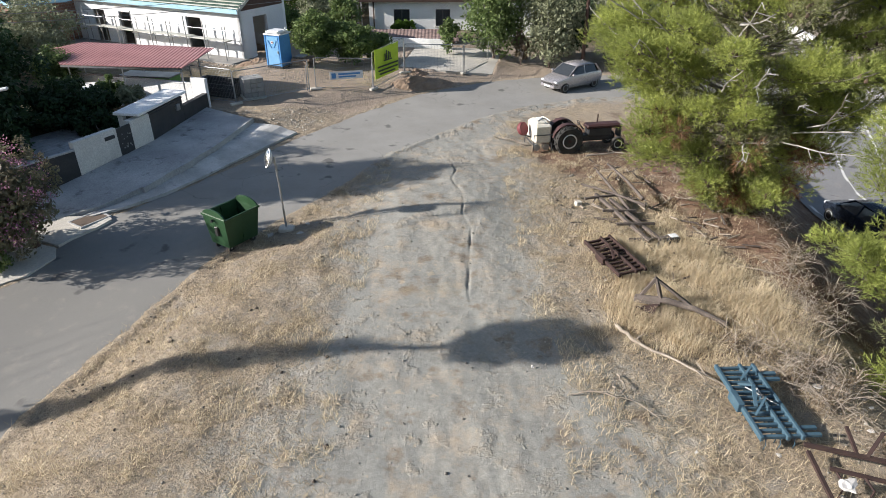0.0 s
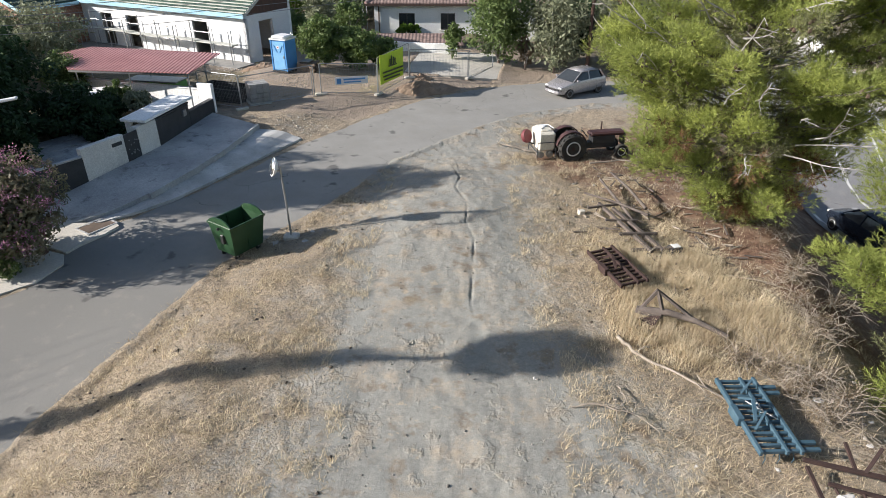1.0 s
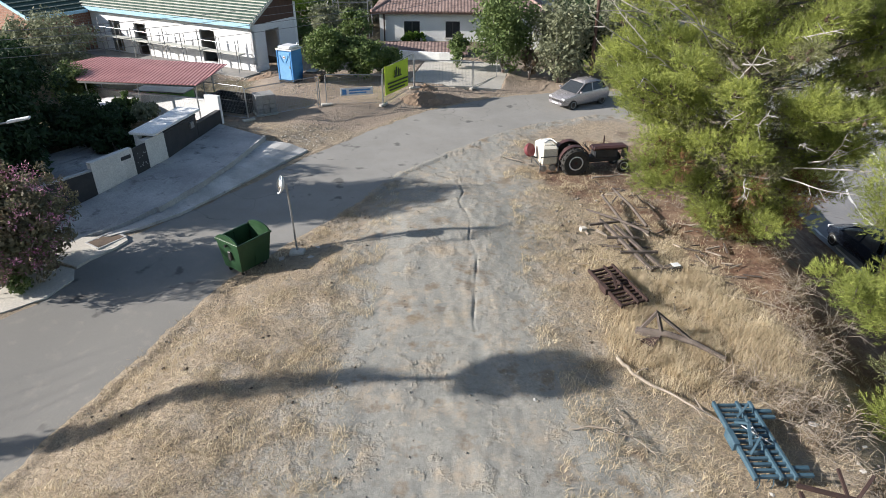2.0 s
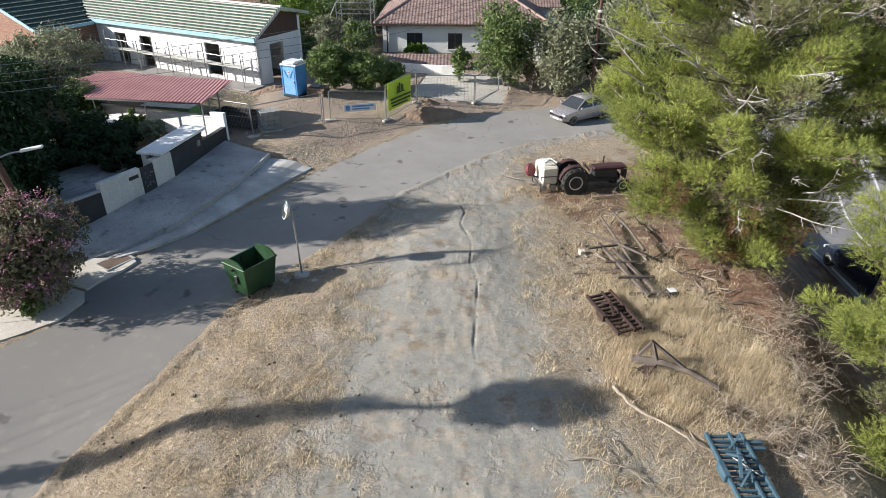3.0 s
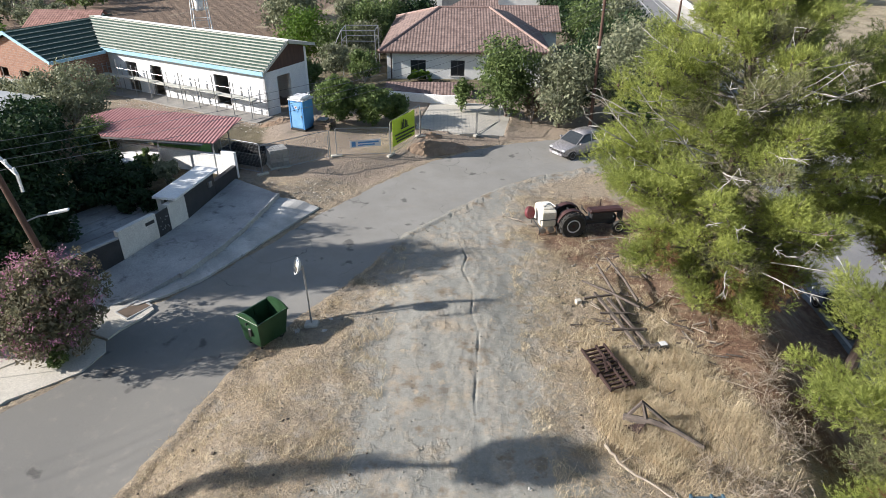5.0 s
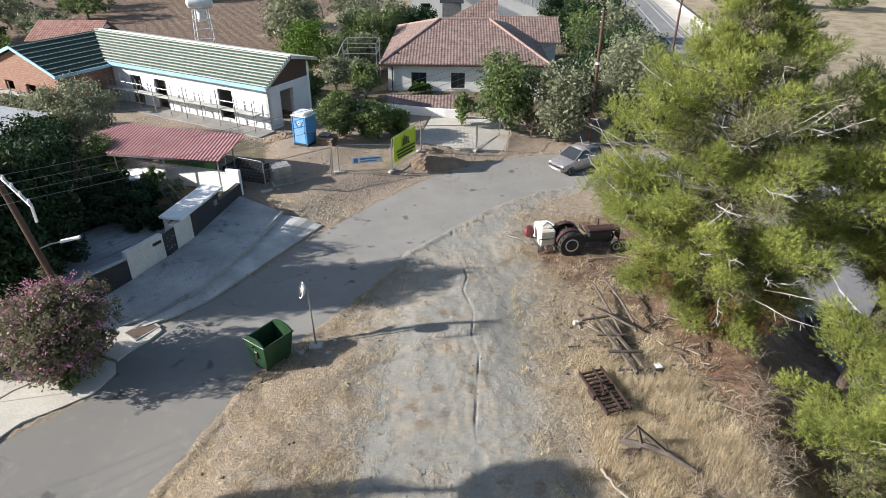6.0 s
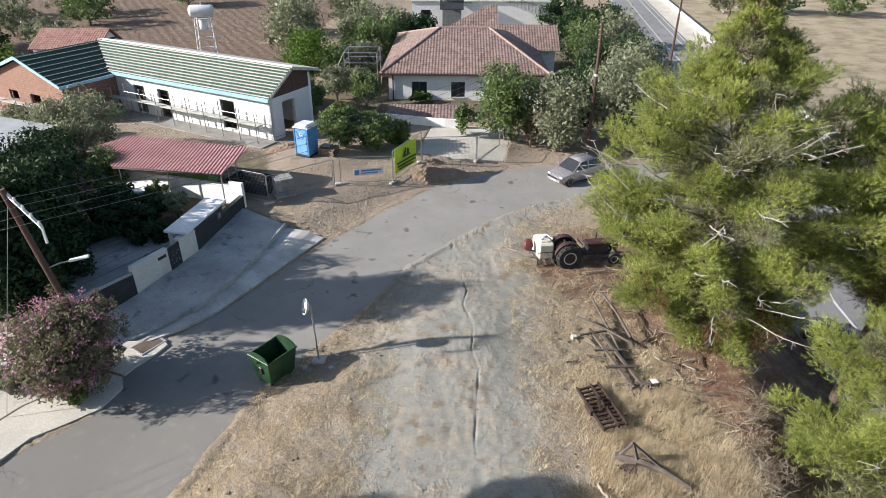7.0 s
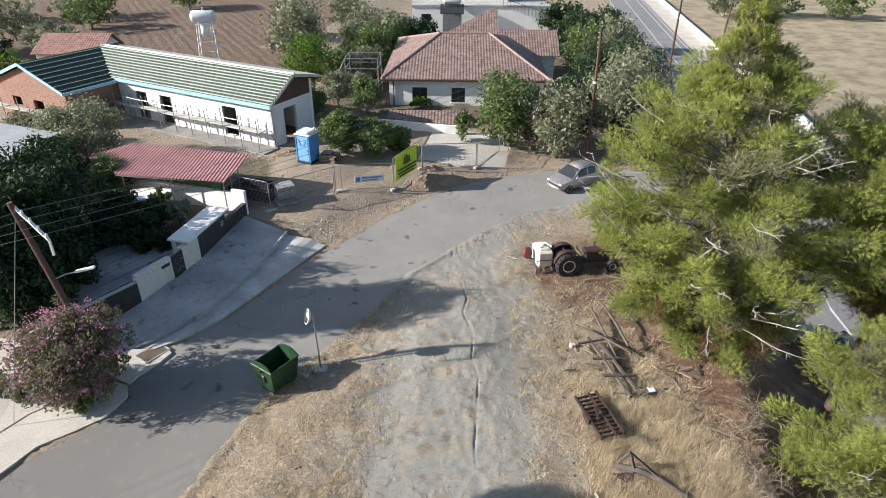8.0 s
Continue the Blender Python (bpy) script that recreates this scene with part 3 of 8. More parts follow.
TRACK_MID = 0.25 + 0.35 * np.sin(YY * 0.25)
LITTER_X = np.interp(YY, [13, 16, 18, 19.2, 21.4, 23, 24.8, 26.5, 28.5, 31], [10.6, 9.9, 9.4, 8.9, 8.0, 6.9, 5.7, 4.6, 3.8, 6.5])
ZONES = {
    "track": soft(3.6 - np.abs(XX - TRACK_MID) + 1.3 * soft(15 - YY, 0, 6), -2.0, 2.0) * soft(36 - YY, 0, 4) + 0.75 * soft(1.2 - np.abs(GAP_R - 0.4), 0, 1) * soft(YY, 24, 30),
    "litter": soft(XX - LITTER_X, -1.0, 1.0) * soft(-XX, -30, -20) * soft(YY, 12.5, 15) * soft(-YY, -36, -30),
    "site": soft(-GAP_L, -0.2, 0.8) * soft(YY, 33, 35) * soft(-YY, -56, -50) * soft(XX, -30, -20) * soft(-XX, -16, -12),
    "garden": soft(-XX, 12.5, 13.5) * soft(YY, 21, 23) * soft(-YY, -46, -40) + soft(YY, 50, 54) * soft(-YY, -90, -80) * soft(-XX, -18, -14) * soft(XX, -16, -12),
    "dryfield": soft(XX - 0.05 * YY, 30, 34) + soft(-XX, 50, 60) * soft(YY, 30, 60),
    "field": soft(-XX, 18, 20) * soft(XX, -110, -80) * soft(YY, 58, 62) * soft(-YY, -160, -125),
}
for name, values in ZONES.items():
    layer = ground.data.attributes.new(name, "FLOAT", "POINT")
    layer.data.foreach_set("value", np.clip(values, 0, 1).astype(np.float32).ravel())


def asphalt(name, a, b):
    m, tree, shader = blank(name, 0.9)
    where = tree.nodes.new("ShaderNodeNewGeometry").outputs["Position"]
    fine = noise_node(tree, where, 40, 4, 0.75)
    patch = ramp_node(tree, noise_node(tree, where, 0.45, 6, 0.65), 0.38, 0.62)
    colour = mix_node(tree, patch, a, b)
    along_road = tree.nodes.new("ShaderNodeSeparateXYZ")
    tree.links.new(where, along_road.inputs[0])
    older = math_node(tree, "ADD", along_road.outputs[1], math_node(tree, "MULTIPLY", noise_node(tree, where, 0.3, 4), 9.0))
    colour = mix_node(tree, ramp_node(tree, older, 21.0, 27.0, 1.0, 0.0), colour, tuple(0.78 * v for v in a))
    dust = ramp_node(tree, noise_node(tree, where, 1.7, 6, 0.7), 0.55, 0.72)
    colour = mix_node(tree, math_node(tree, "MULTIPLY", dust, 0.4), colour, (0.31, 0.28, 0.24))
    cracks = node(tree, "ShaderNodeTexVoronoi", Scale=0.33)
    cracks.feature = "DISTANCE_TO_EDGE"
    wobble = node(tree, "ShaderNodeTexNoise", Scale=1.2, Detail=5.0)
    tree.links.new(where, wobble.inputs["Vector"])
    moved = tree.nodes.new("ShaderNodeVectorMath")
    moved.operation = "ADD"
    tree.links.new(where, moved.inputs[0])
    tree.links.new(wobble.outputs["Color"], moved.inputs[1])
    tree.links.new(moved.outputs[0], cracks.inputs["Vector"])
    crack = ramp_node(tree, cracks.outputs["Distance"], 0.0, 0.008, 1.0, 0.0)
    crack = math_node(tree, "MULTIPLY", crack, ramp_node(tree, noise_node(tree, where, 0.25, 3), 0.48, 0.58))
    colour = mix_node(tree, math_node(tree, "MULTIPLY", crack, 0.7), colour, (0.04, 0.04, 0.04))
    oil = ramp_node(tree, noise_node(tree, where, 0.9, 4, 0.5), 0.645, 0.70)
    colour = mix_node(tree, math_node(tree, "MULTIPLY", oil, 0.7), colour, (0.06, 0.058, 0.056))
    colour = mix_node(tree, 1.0, colour, mix_node(tree, ramp_node(tree, fine, 0.3, 0.7), (0.8, 0.8, 0.8), (1.2, 1.2, 1.2)), "MULTIPLY")
    tree.links.new(colour, shader.inputs["Base Color"])
    bump(tree, shader, fine, 0.35, 0.02)
    return m


ROAD_GREY = asphalt("worn_asphalt", (0.235, 0.227, 0.21), (0.275, 0.265, 0.247))
MAIN_GREY = asphalt("main_road_asphalt", (0.19, 0.19, 0.195), (0.23, 0.23, 0.235))


def resample(line, count):
    pts = [Vector((*p, 0)) for p in line]
    lengths = [0.0]
    for a, b in zip(pts, pts[1:]):
        lengths.append(lengths[-1] + (b - a).length)
    out = []
    for k in range(count):
        s, i = lengths[-1] * k / (count - 1), 0
        while i < len(pts) - 2 and lengths[i + 1] < s:
            i += 1
        out.append(pts[i].lerp(pts[i + 1], (s - lengths[i]) / (lengths[i + 1] - lengths[i])))
    return out


def strip(name, left, right, height, material, count=120, across=8, ragged=0.0, lift=0.0):
    verts, faces = [], []
    for k, (a, b) in enumerate(zip(resample(left, count), resample(right, count))):
        wob = ragged * noise.fractal(Vector((k * 0.35, 3, 1)), 0.7, 2, 4), ragged * noise.fractal(Vector((k * 0.35, 9, 1)), 0.7, 2, 4)
        way = (b - a).normalized()
        a, b = a - way * wob[0], b + way * wob[1]
        for j in range(across + 1):
            p = a.lerp(b, j / across)
            edge = min(j, across - j)
            verts.append((p.x, p.y, height(p.x, p.y) + lift - (0.05 if edge == 0 and ragged else 0.0)))
    for k in range(count - 1):
        for j in range(across):
            i = k * (across + 1) + j
            faces.append((i, i + 1, i + across + 2, i + across + 1))
    ob = raw_mesh(name, verts, faces, material)
    return tagged(ob, "", "", kind="structure")


road = strip("road", [(x - 0.35, y + 0.1) for x, y in LEFT_EDGE], [(x + 0.3, y - 0.15) for x, y in RIGHT_EDGE], road_height, ROAD_GREY, 300, 12)
tagged(road, "worn grey asphalt lane with crumbling edges", "road")
MAIN_MID = [(21.0, 2.0), (20.3, 20.0), (21.5, 35.0), (23.2, 50.0), (25.6, 68.0), (27.4, 89.0), (32.2, 132.0), (41.0, 190.0), (60.0, 260.0)]


def beside(line, d):
    out = []
    for i, (x, y) in enumerate(line):
        (x0, y0), (x1, y1) = line[max(0, i - 1)], line[min(len(line) - 1, i + 1)]
        n = math.hypot(x1 - x0, y1 - y0)
        out.append((x + d * (y1 - y0) / n, y - d * (x1 - x0) / n))
    return out


def main_height(x, y):
    return at(x, y) + 0.06


main_road = strip("main_road", beside(MAIN_MID, -3.4), beside(MAIN_MID, 3.4), main_height, MAIN_GREY, 200, 8)
tagged(main_road, "wide grey asphalt main road with white lines", "road")
for offset in (-3.1, -0.1, 2.2, 3.1):
    line = strip("road_line", beside(MAIN_MID, offset - 0.07), beside(MAIN_MID, offset + 0.07), main_height, LINE_PAINT, 200, 1, 0, 0.012)
    tagged(line, "thin white painted road line", "road marking")
shoulder = strip("pavement", beside(MAIN_MID, 3.4), beside(MAIN_MID, 6.2), main_height, PALE_CONCRETE, 120, 2, 0, 0.08)
tagged(shoulder, "pale concrete pavement beside the main road", "pavement")


# ---- pavement and boundary walls ----
def sheet(bm, outline, height, thick, lift=0.0):
    """A paving slab that follows a height; its outline is split finely so that it can bend."""
    top = [bm.verts.new((x, y, height(x, y) + lift)) for x, y in outline]
    low = [bm.verts.new((x, y, height(x, y) + lift - thick)) for x, y in outline]
    bm.faces.new(top)
    for k in range(len(top)):
        bm.faces.new((top[k], low[k], low[(k + 1) % len(top)], top[(k + 1) % len(top)]))


arrow = tagged(part("road_arrow", one(sheet, [(23.2, 31.5), (23.45, 31.5), (23.55, 34.6), (24.0, 34.6), (23.5, 36.6), (22.9, 34.6), (23.3, 34.6)], main_height, 0.01, 0.016), LINE_PAINT), "white painted arrow on the main road", "road marking", kind="structure")


def band(name, left, right, height, thick, material, count, label):
    """A cast strip of pavement between two lines, bending with the height, with sides down into the ground."""
    base = tagged(new(name), label, "pavement", kind="structure")
    bm = bmesh.new()
    a, b = resample(left, count + 1), resample(right, count + 1)
    across = 6
    top = [[bm.verts.new((m.x, m.y, height(m.x, m.y) + 0.008 * noise.noise(m * 1.3))) for m in (p.lerp(q, j / across) for j in range(across + 1))] for p, q in zip(a, b)]
    for k in range(count):
        for j in range(across):
            bm.faces.new((top[k][j], top[k][j + 1], top[k + 1][j + 1], top[k + 1][j]))
    rim = top[0] + [row[-1] for row in top[1:]] + top[-1][-2::-1] + [row[0] for row in top[-2:0:-1]]
    low = [bm.verts.new((v.co.x, v.co.y, v.co.z - thick)) for v in rim]
    for k in range(len(rim)):
        bm.faces.new((rim[k], low[k], low[(k + 1) % len(rim)], rim[(k + 1) % len(rim)]))
    part("slab", bm, material, base)
    return base


band("pavement_upper", WALL_FOOT, PAVE_MID, pave_height, 0.3, CONCRETE, 28, "grey stained concrete pavement beside the wall")


def strip_height(x, y):
    """The kerb strip falls from the pavement to a low worn kerb at the road."""
    s = ramp(-road_gap(x, y, PAVE_EDGE), 0.0, 1.1)
    return (road_height(x, y) + 0.13) * (1 - s) + (pave_height(x, y) - 0.21) * s


band("pavement_lower", PAVE_MID, PAVE_EDGE, strip_height, 0.5, KERB_STONE, 28, "pale concrete kerb strip with a worn front edge")
KERB_LINE = PAVE_MID[2:]
band("kerb", KERB_LINE, beside(KERB_LINE, 0.16), lambda x, y: pave_height(x, y) + 0.04, 0.4, CONCRETE, 24, "grey concrete kerb along the pavement edge")
drive = tagged(new("driveway"), "pale concrete driveway slabs beside the road", "pavement", kind="structure")


def drive_height(x, y):
    return road_height(x, y) + 0.06 + 0.02 * max(0.0, -13.5 - x)


part("slab", one(sheet, [(-13.15, 21.35), (-12.75, 21.6), (-12.3, 21.1), (-12.55, 20.5), (-13.1, 19.7), (-13.3, 19.2), (-15.0, 19.9), (-18.0, 21.6), (-17.3, 22.4), (-16.6, 21.5), (-14.7, 21.2)], drive_height, 0.3, 0.03), PALE_CONCRETE, drive)
part("slab", one(sheet, [(-13.35, 19.1), (-13.05, 18.5), (-13.4, 17.4), (-14.3, 16.6), (-15.2, 15.9), (-15.9, 14.4), (-17.0, 16.2), (-16.3, 17.4), (-15.1, 18.5), (-14.6, 19.5)], drive_height, 0.3), PALE_CONCRETE, drive)
part("slab", one(sheet, [(-15.95, 14.3), (-16.8, 12.5), (-18.0, 9.5), (-20.0, 5.0), (-27.0, 8.0), (-26.0, 18.0), (-22.0, 22.0), (-18.1, 21.4), (-15.2, 19.3), (-15.2, 18.55), (-16.4, 17.4), (-17.1, 16.2)], drive_height, 0.3, 0.01), PALE_CONCRETE, drive)
grate = thing("drain_cover", -13.12, 21.08, drive_height(-13.1, 21.1) + 0.018, 58, "rusty brown steel drain cover in a concrete frame", "drain cover")
part("cover", one(box, -0.52, 0.52, -0.36, 0.36, 0.0, 0.025, 0.008), surface("rusty_plate", (0.10, 0.075, 0.055), (0.14, 0.10, 0.075), 3, 40, 0.8, relief=0.3), grate)
bm = bmesh.new()
for x0, x1, y0, y1 in ((-0.60, 0.60, 0.37, 0.44), (-0.60, 0.60, -0.44, -0.37), (-0.60, -0.53, -0.37, 0.37), (0.53, 0.60, -0.37, 0.37)):
    box(bm, x0, x1, y0, y1, -0.1, 0.034, 0.006)
part("frame", bm, CONCRETE, grate)


def along(p, q, z=0.0):
    return pose(*p, z, 0, 0, math.degrees(math.atan2(q[1] - p[1], q[0] - p[0]))), math.hypot(q[0] - p[0], q[1] - p[1])


def wall_piece(name, p, q, z0, z1, thick, material, label, category, cap=None):
    m, length = along(p, q)
    ob = thing(name, p[0], p[1], z0, math.degrees(math.atan2(q[1] - p[1], q[0] - p[0])), label, category)
    part("panel", one(box, 0, length, -0.02, thick, -0.25, z1 - z0, 0.015), material, ob)
    if cap:
        part("coping", one(box, -0.03, length + 0.03, -0.05, thick + 0.03, z1 - z0, z1 - z0 + 0.06, 0.01), cap, ob)
    return ob


P1, P2, P3, P4, P5, P6, P7 = (-17.6, 20.4), (-15.0, 24.45), (-14.12, 26.35), (-13.87, 27.15), (-13.5, 28.35), (-13.05, 31.2), (-12.62, 33.6)
g1 = wall_piece("sliding_gate", P1, P2, -0.1, 1.1, 0.08, DARK_METAL, "dark grey sheet-metal sliding gate with pale top rail", "gate")
part("top_rail", one(box, 0, 4.8, -0.05, 0.12, 1.2, 1.28, 0.01), ROOF_METAL, g1, "pale metal top rail")
w1 = wall_piece("boundary_wall", P2, P3, 0.05, 1.45, 0.25, CREAM_PAINT, "cream rendered boundary wall with number plate", "wall", None)
part("plate", one(box, 1.45, 1.95, -0.045, -0.02, 1.0, 1.16, 0.004), DARK_METAL, w1, "dark plate with plain bars")
g2 = wall_piece("garden_gate", P3, P4, 0.22, 1.4, 0.05, DARK_METAL, "dark pierced metal garden gate", "gate")
rng = random.Random(4)
for k in range(16):
    u, v = rng.uniform(0.1, 0.75), rng.uniform(0.15, 0.9)
    part("cutout", one(box, u, u + 0.05, -0.03, -0.022, v, v + 0.05), STEEL, g2)
w2 = wall_piece("gate_pillar", P4, P5, 0.2, 1.5, 0.3, CREAM_PAINT, "cream rendered gate pillar", "wall")
g3 = wall_piece("entrance_gate", P5, P6, 0.2, 1.4, 0.06, DARK_METAL, "dark panelled entrance gate under a canopy", "gate")
part("frame", one(box, 0.0, 2.9, -0.04, 0.08, 1.22, 1.30, 0.01), DARK_METAL, g3)
part("letterbox", one(box, 2.2, 2.5, -0.12, 0.0, 0.75, 1.05, 0.02), STEEL, g3, "grey metal letterbox")
m, length = along((-13.62, 27.4), (-12.9, 31.6))
canopy = thing("gate_canopy", -13.62, 27.4, 1.62, 80.0, "white concrete canopy slab over the entrance gate", "canopy")
part("slab", one(box, 0, 4.1, -0.12, 1.15, 0.0, 0.13, 0.02), WHITE_PAINT, canopy)
part("pier", one(box, 3.4, 3.75, 0.75, 1.0, -1.6, 0.0, 0.01), CREAM_PAINT, canopy)
part("pier", one(box, 0.15, 0.4, 0.8, 1.05, -1.6, 0.0, 0.01), CREAM_PAINT, canopy)
w3 = wall_piece("low_wall", P6, P7, 0.25, 1.0, 0.25, DARK_METAL, "low dark clad wall beside the gate", "wall")
w4 = wall_piece("end_wall", (-13.5, 33.9), P7, 0.2, 1.75, 0.2, WHITE_PAINT, "white end wall of the front garden", "wall")
w5 = wall_piece("white_garden_wall", (-21.5, 36.4), (-13.5, 34.1), 0.1, 1.35, 0.2, WHITE_PAINT, "white rendered garden wall", "wall", WHITE_PAINT)
terrace = thing("terrace", -18.6, 26.0, 0.1, 58, "grey paved terrace strips behind the gate", "terrace")
for k in range(5):
    part("paving_strip", one(box, -2.2, 5.2, -2.1 + k * 0.85, -2.1 + k * 0.85 + 0.78, -0.2, 0.14, 0.01), CONCRETE, terrace)
bench = thing("white_canopy", -18.9, 34.2, 1.1, 20, "white flat porch slab among shrubs", "porch")
part("slab", one(box, -1.5, 1.5, -0.9, 0.9, 0.0, 0.14, 0.02), WHITE_PAINT, bench)
part("post", one(box, -1.35, -1.2, -0.8, -0.65, -1.1, 0.0), WHITE_PAINT, bench)
part("post", one(box, 1.2, 1.35, -0.8, -0.65, -1.1, 0.0), WHITE_PAINT, bench)

# ---- white house under construction ----
HOUSE_TURN = 153.3
house = thing("unfinished_house", -13.9, 45.25, 0.12, HOUSE_TURN, "white single-storey house under construction with green battened roof", "house")
front_holes = [(3.6, 5.05, 0.35, 2.62), (10.7, 12.0, 0.15, 2.5), (13.6, 14.9, 0.15, 2.5)]
part("front_wall", one(wall, 16.9, -0.3, 3.3, 0.25, front_holes), PLASTER, house, "fresh white plaster")
to_side = pose(0, 0, 0, 0, 0, -90)
part("gable_wall", one(wall, 4.6, -0.3, 3.25, 0.25, [(1.35, 2.8, 0.05, 2.75)], turn=pose(0.25, 0, 0, 0, 0, -90)), PLASTER, house)
bm = bmesh.new()
slab(bm, [(0, -0.05, 3.25), (0, -4.6, 3.25), (0, -4.6, 4.45), (0, -2.5, 4.9)], (0.25, 0, 0))
# timber brown kept dark to include the shade under the roof overhang
part("gable_top", bm, WOOD_POLE, house, "dark brown gable top with overhang shade in its colour")
part("back_wall", one(box, 0, 21.0, -4.85, -4.6, -0.3, 4.3), WHITE_PAINT, house)
part("floor_slab", one(box, 0.25, 25.9, -4.6, 0.0, -0.3, 0.02), CONCRETE, house)
part("inner_wall", one(box, 6.0, 6.15, -4.6, -0.26, 0.0, 3.2), GREY_RENDER, house)
part("inner_wall", one(box, 9.6, 9.75, -4.6, -0.26, 0.0, 3.2), GREY_RENDER, house)
bm = bmesh.new()
slab(bm, [(-0.3, 0.35, 3.32), (17.2, 0.35, 3.32), (21.7, -2.5, 5.05), (-0.3, -2.5, 5.05)], (0, 0.03, 0.09))
part("roof_front", bm, GREEN_SHEET, house, "dark green roof membrane")
bm = bmesh.new()
slab(bm, [(-0.45, -2.5, 5.1), (21.7, -2.5, 5.1), (21.7, -5.5, 4.42), (-0.45, -5.5, 4.42)], (0, 0.02, 0.1))
part("roof_back", bm, BATTEN, house, "pale back roof slope")
for k in range(11):
    f = (k + 0.3) / 11
    y, z, far = 0.35 - 2.85 * f, 3.43 + 1.73 * f, 17.2 + 4.5 * f
    part("batten", one(box, -0.32, far, y - 0.045, y + 0.045, z, z + 0.07), BATTEN, house)
bm = bmesh.new()
box(bm, -0.3, 17.0, 0.36, 0.42, 3.16, 3.44)
part("fascia", bm, FASCIA, house, "pale blue fascia board")
bm = bmesh.new()
slab(bm, [(-0.36, 0.38, 3.2), (-0.36, 0.38, 3.4), (-0.36, -2.5, 5.14), (-0.36, -2.5, 4.9)], (0.05, 0, 0))
slab(bm, [(-0.46, -2.52, 4.95), (-0.46, -2.52, 5.18), (-0.46, -5.5, 4.52), (-0.46, -5.5, 4.3)], (0.05, 0, 0))
part("verge_board", bm, BATTEN, house)
part("ridge_board", one(box, -0.45, 21.0, -2.62, -2.42, 5.13, 5.24, 0.02), WHITE_PAINT, house, "white ridge board")
for x0, x1, z0, z1 in front_holes:
    for a, b in ((x0, x0 + 0.06), (x1 - 0.06, x1)):
        part("door_jamb", one(box, a, b, -0.2, -0.08, z0, z1), GREY_RENDER, house)
# brick wing towards the garden
part("wing_side_wall", one(wall, 4.6, -0.3, 3.1, 0.25, [(1.2, 2.1, 1.3, 2.0)], turn=pose(16.9, 0, 0, 0, 0, 90)), BRICK, house, "bare orange brick wing wall")
part("wing_front_wall", one(wall, 9.3, -0.3, 3.1, 0.25, [(3.2, 4.5, 1.2, 2.0), (6.2, 7.4, 1.2, 2.0)], turn=pose(16.9, 4.85, 0, 0, 0, 0)), BRICK, house, "bare orange brick gable wall")
bm = bmesh.new()
slab(bm, [(16.9, 4.6, 3.1), (26.2, 4.6, 3.1), (21.55, 4.6, 4.75)], (0, 0.25, 0))
part("wing_gable", bm, BRICK, house)
part("concrete_band", one(box, 16.86, 26.3, 4.88, 4.98, 0.9, 1.1), CONCRETE, house, "grey concrete ring beam")
part("concrete_band", one(box, 16.80, 16.88, 0.4, 4.9, 0.9, 1.1), CONCRETE, house)
part("wing_side_wall", one(box, 25.95, 26.2, -4.6, 4.6, -0.3, 3.1), BRICK, house)
bm = bmesh.new()
slab(bm, [(16.55, 0.3, 3.14), (16.55, 5.2, 3.14), (21.55, 5.2, 4.95), (21.55, -2.5, 4.95)], (0, 0, 0.08))
part("wing_roof", bm, GREEN_SHEET, house, "dark green roof membrane")
bm = bmesh.new()
slab(bm, [(21.6, 5.2, 4.95), (26.6, 5.2, 3.14), (26.6, -4.6, 3.14), (21.6, -4.6, 4.95)], (0, 0, 0.08))
part("wing_roof", bm, GREEN_SHEET, house)
# greener, darker batten tone with this slope's shade put into the colour
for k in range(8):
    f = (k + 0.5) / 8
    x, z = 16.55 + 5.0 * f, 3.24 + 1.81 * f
    part("wing_batten", one(box, x - 0.05, x + 0.05, 0.3 - 2.6 * f, 5.2, z, z + 0.06), surface("shaded_green_batten", (0.16, 0.20, 0.18), (0.22, 0.26, 0.23), 2, 20, 0.8) if k == 0 else bpy.data.materials["shaded_green_batten"], house)
bm = bmesh.new()
slab(bm, [(16.5, 5.2, 3.02), (16.5, 5.2, 3.26), (21.55, 5.2, 5.06), (26.6, 5.2, 3.26), (26.6, 5.2, 3.02), (21.55, 5.2, 4.8)], (0, 0.06, 0))
part("fascia", bm, FASCIA, house)
part("fascia", one(box, 16.46, 16.52, 0.42, 5.2, 3.02, 3.26), FASCIA, house)
part("apron", one(box, -0.4, 16.8, 0.02, 1.7, -0.4, 0.16, 0.02), GREY_RENDER, house, "dusty grey concrete apron")
# scaffold along its front
scaffold = thing("scaffold", -13.9, 45.25, at(-18, 46), HOUSE_TURN, "thin steel scaffold with a walkway of pale planks", "scaffold")
for k in range(10):
    x = 0.5 + k * 1.75
    part("pole", one(tube, [(x, 1.15, -0.2), (x + 0.05, 1.15, 2.3 + 0.25 * (k % 3))], 0.035, 6), STEEL, scaffold)
    part("pole", one(tube, [(x + 0.6, 0.35, 0.0), (x + 0.6, 0.35, 2.2)], 0.03, 6), STEEL, scaffold)
    part("transom", one(tube, [(x, 1.3, 1.3), (x, 0.1, 1.3)], 0.025, 6), STEEL, scaffold)
for k in range(5):
    part("plank", one(box, 0.4 + 3.4 * k, 3.9 + 3.4 * k, 0.5, 1.05, 1.33 + 0.05 * (k % 2), 1.40 + 0.05 * (k % 2), 0.005), BATTEN, scaffold)
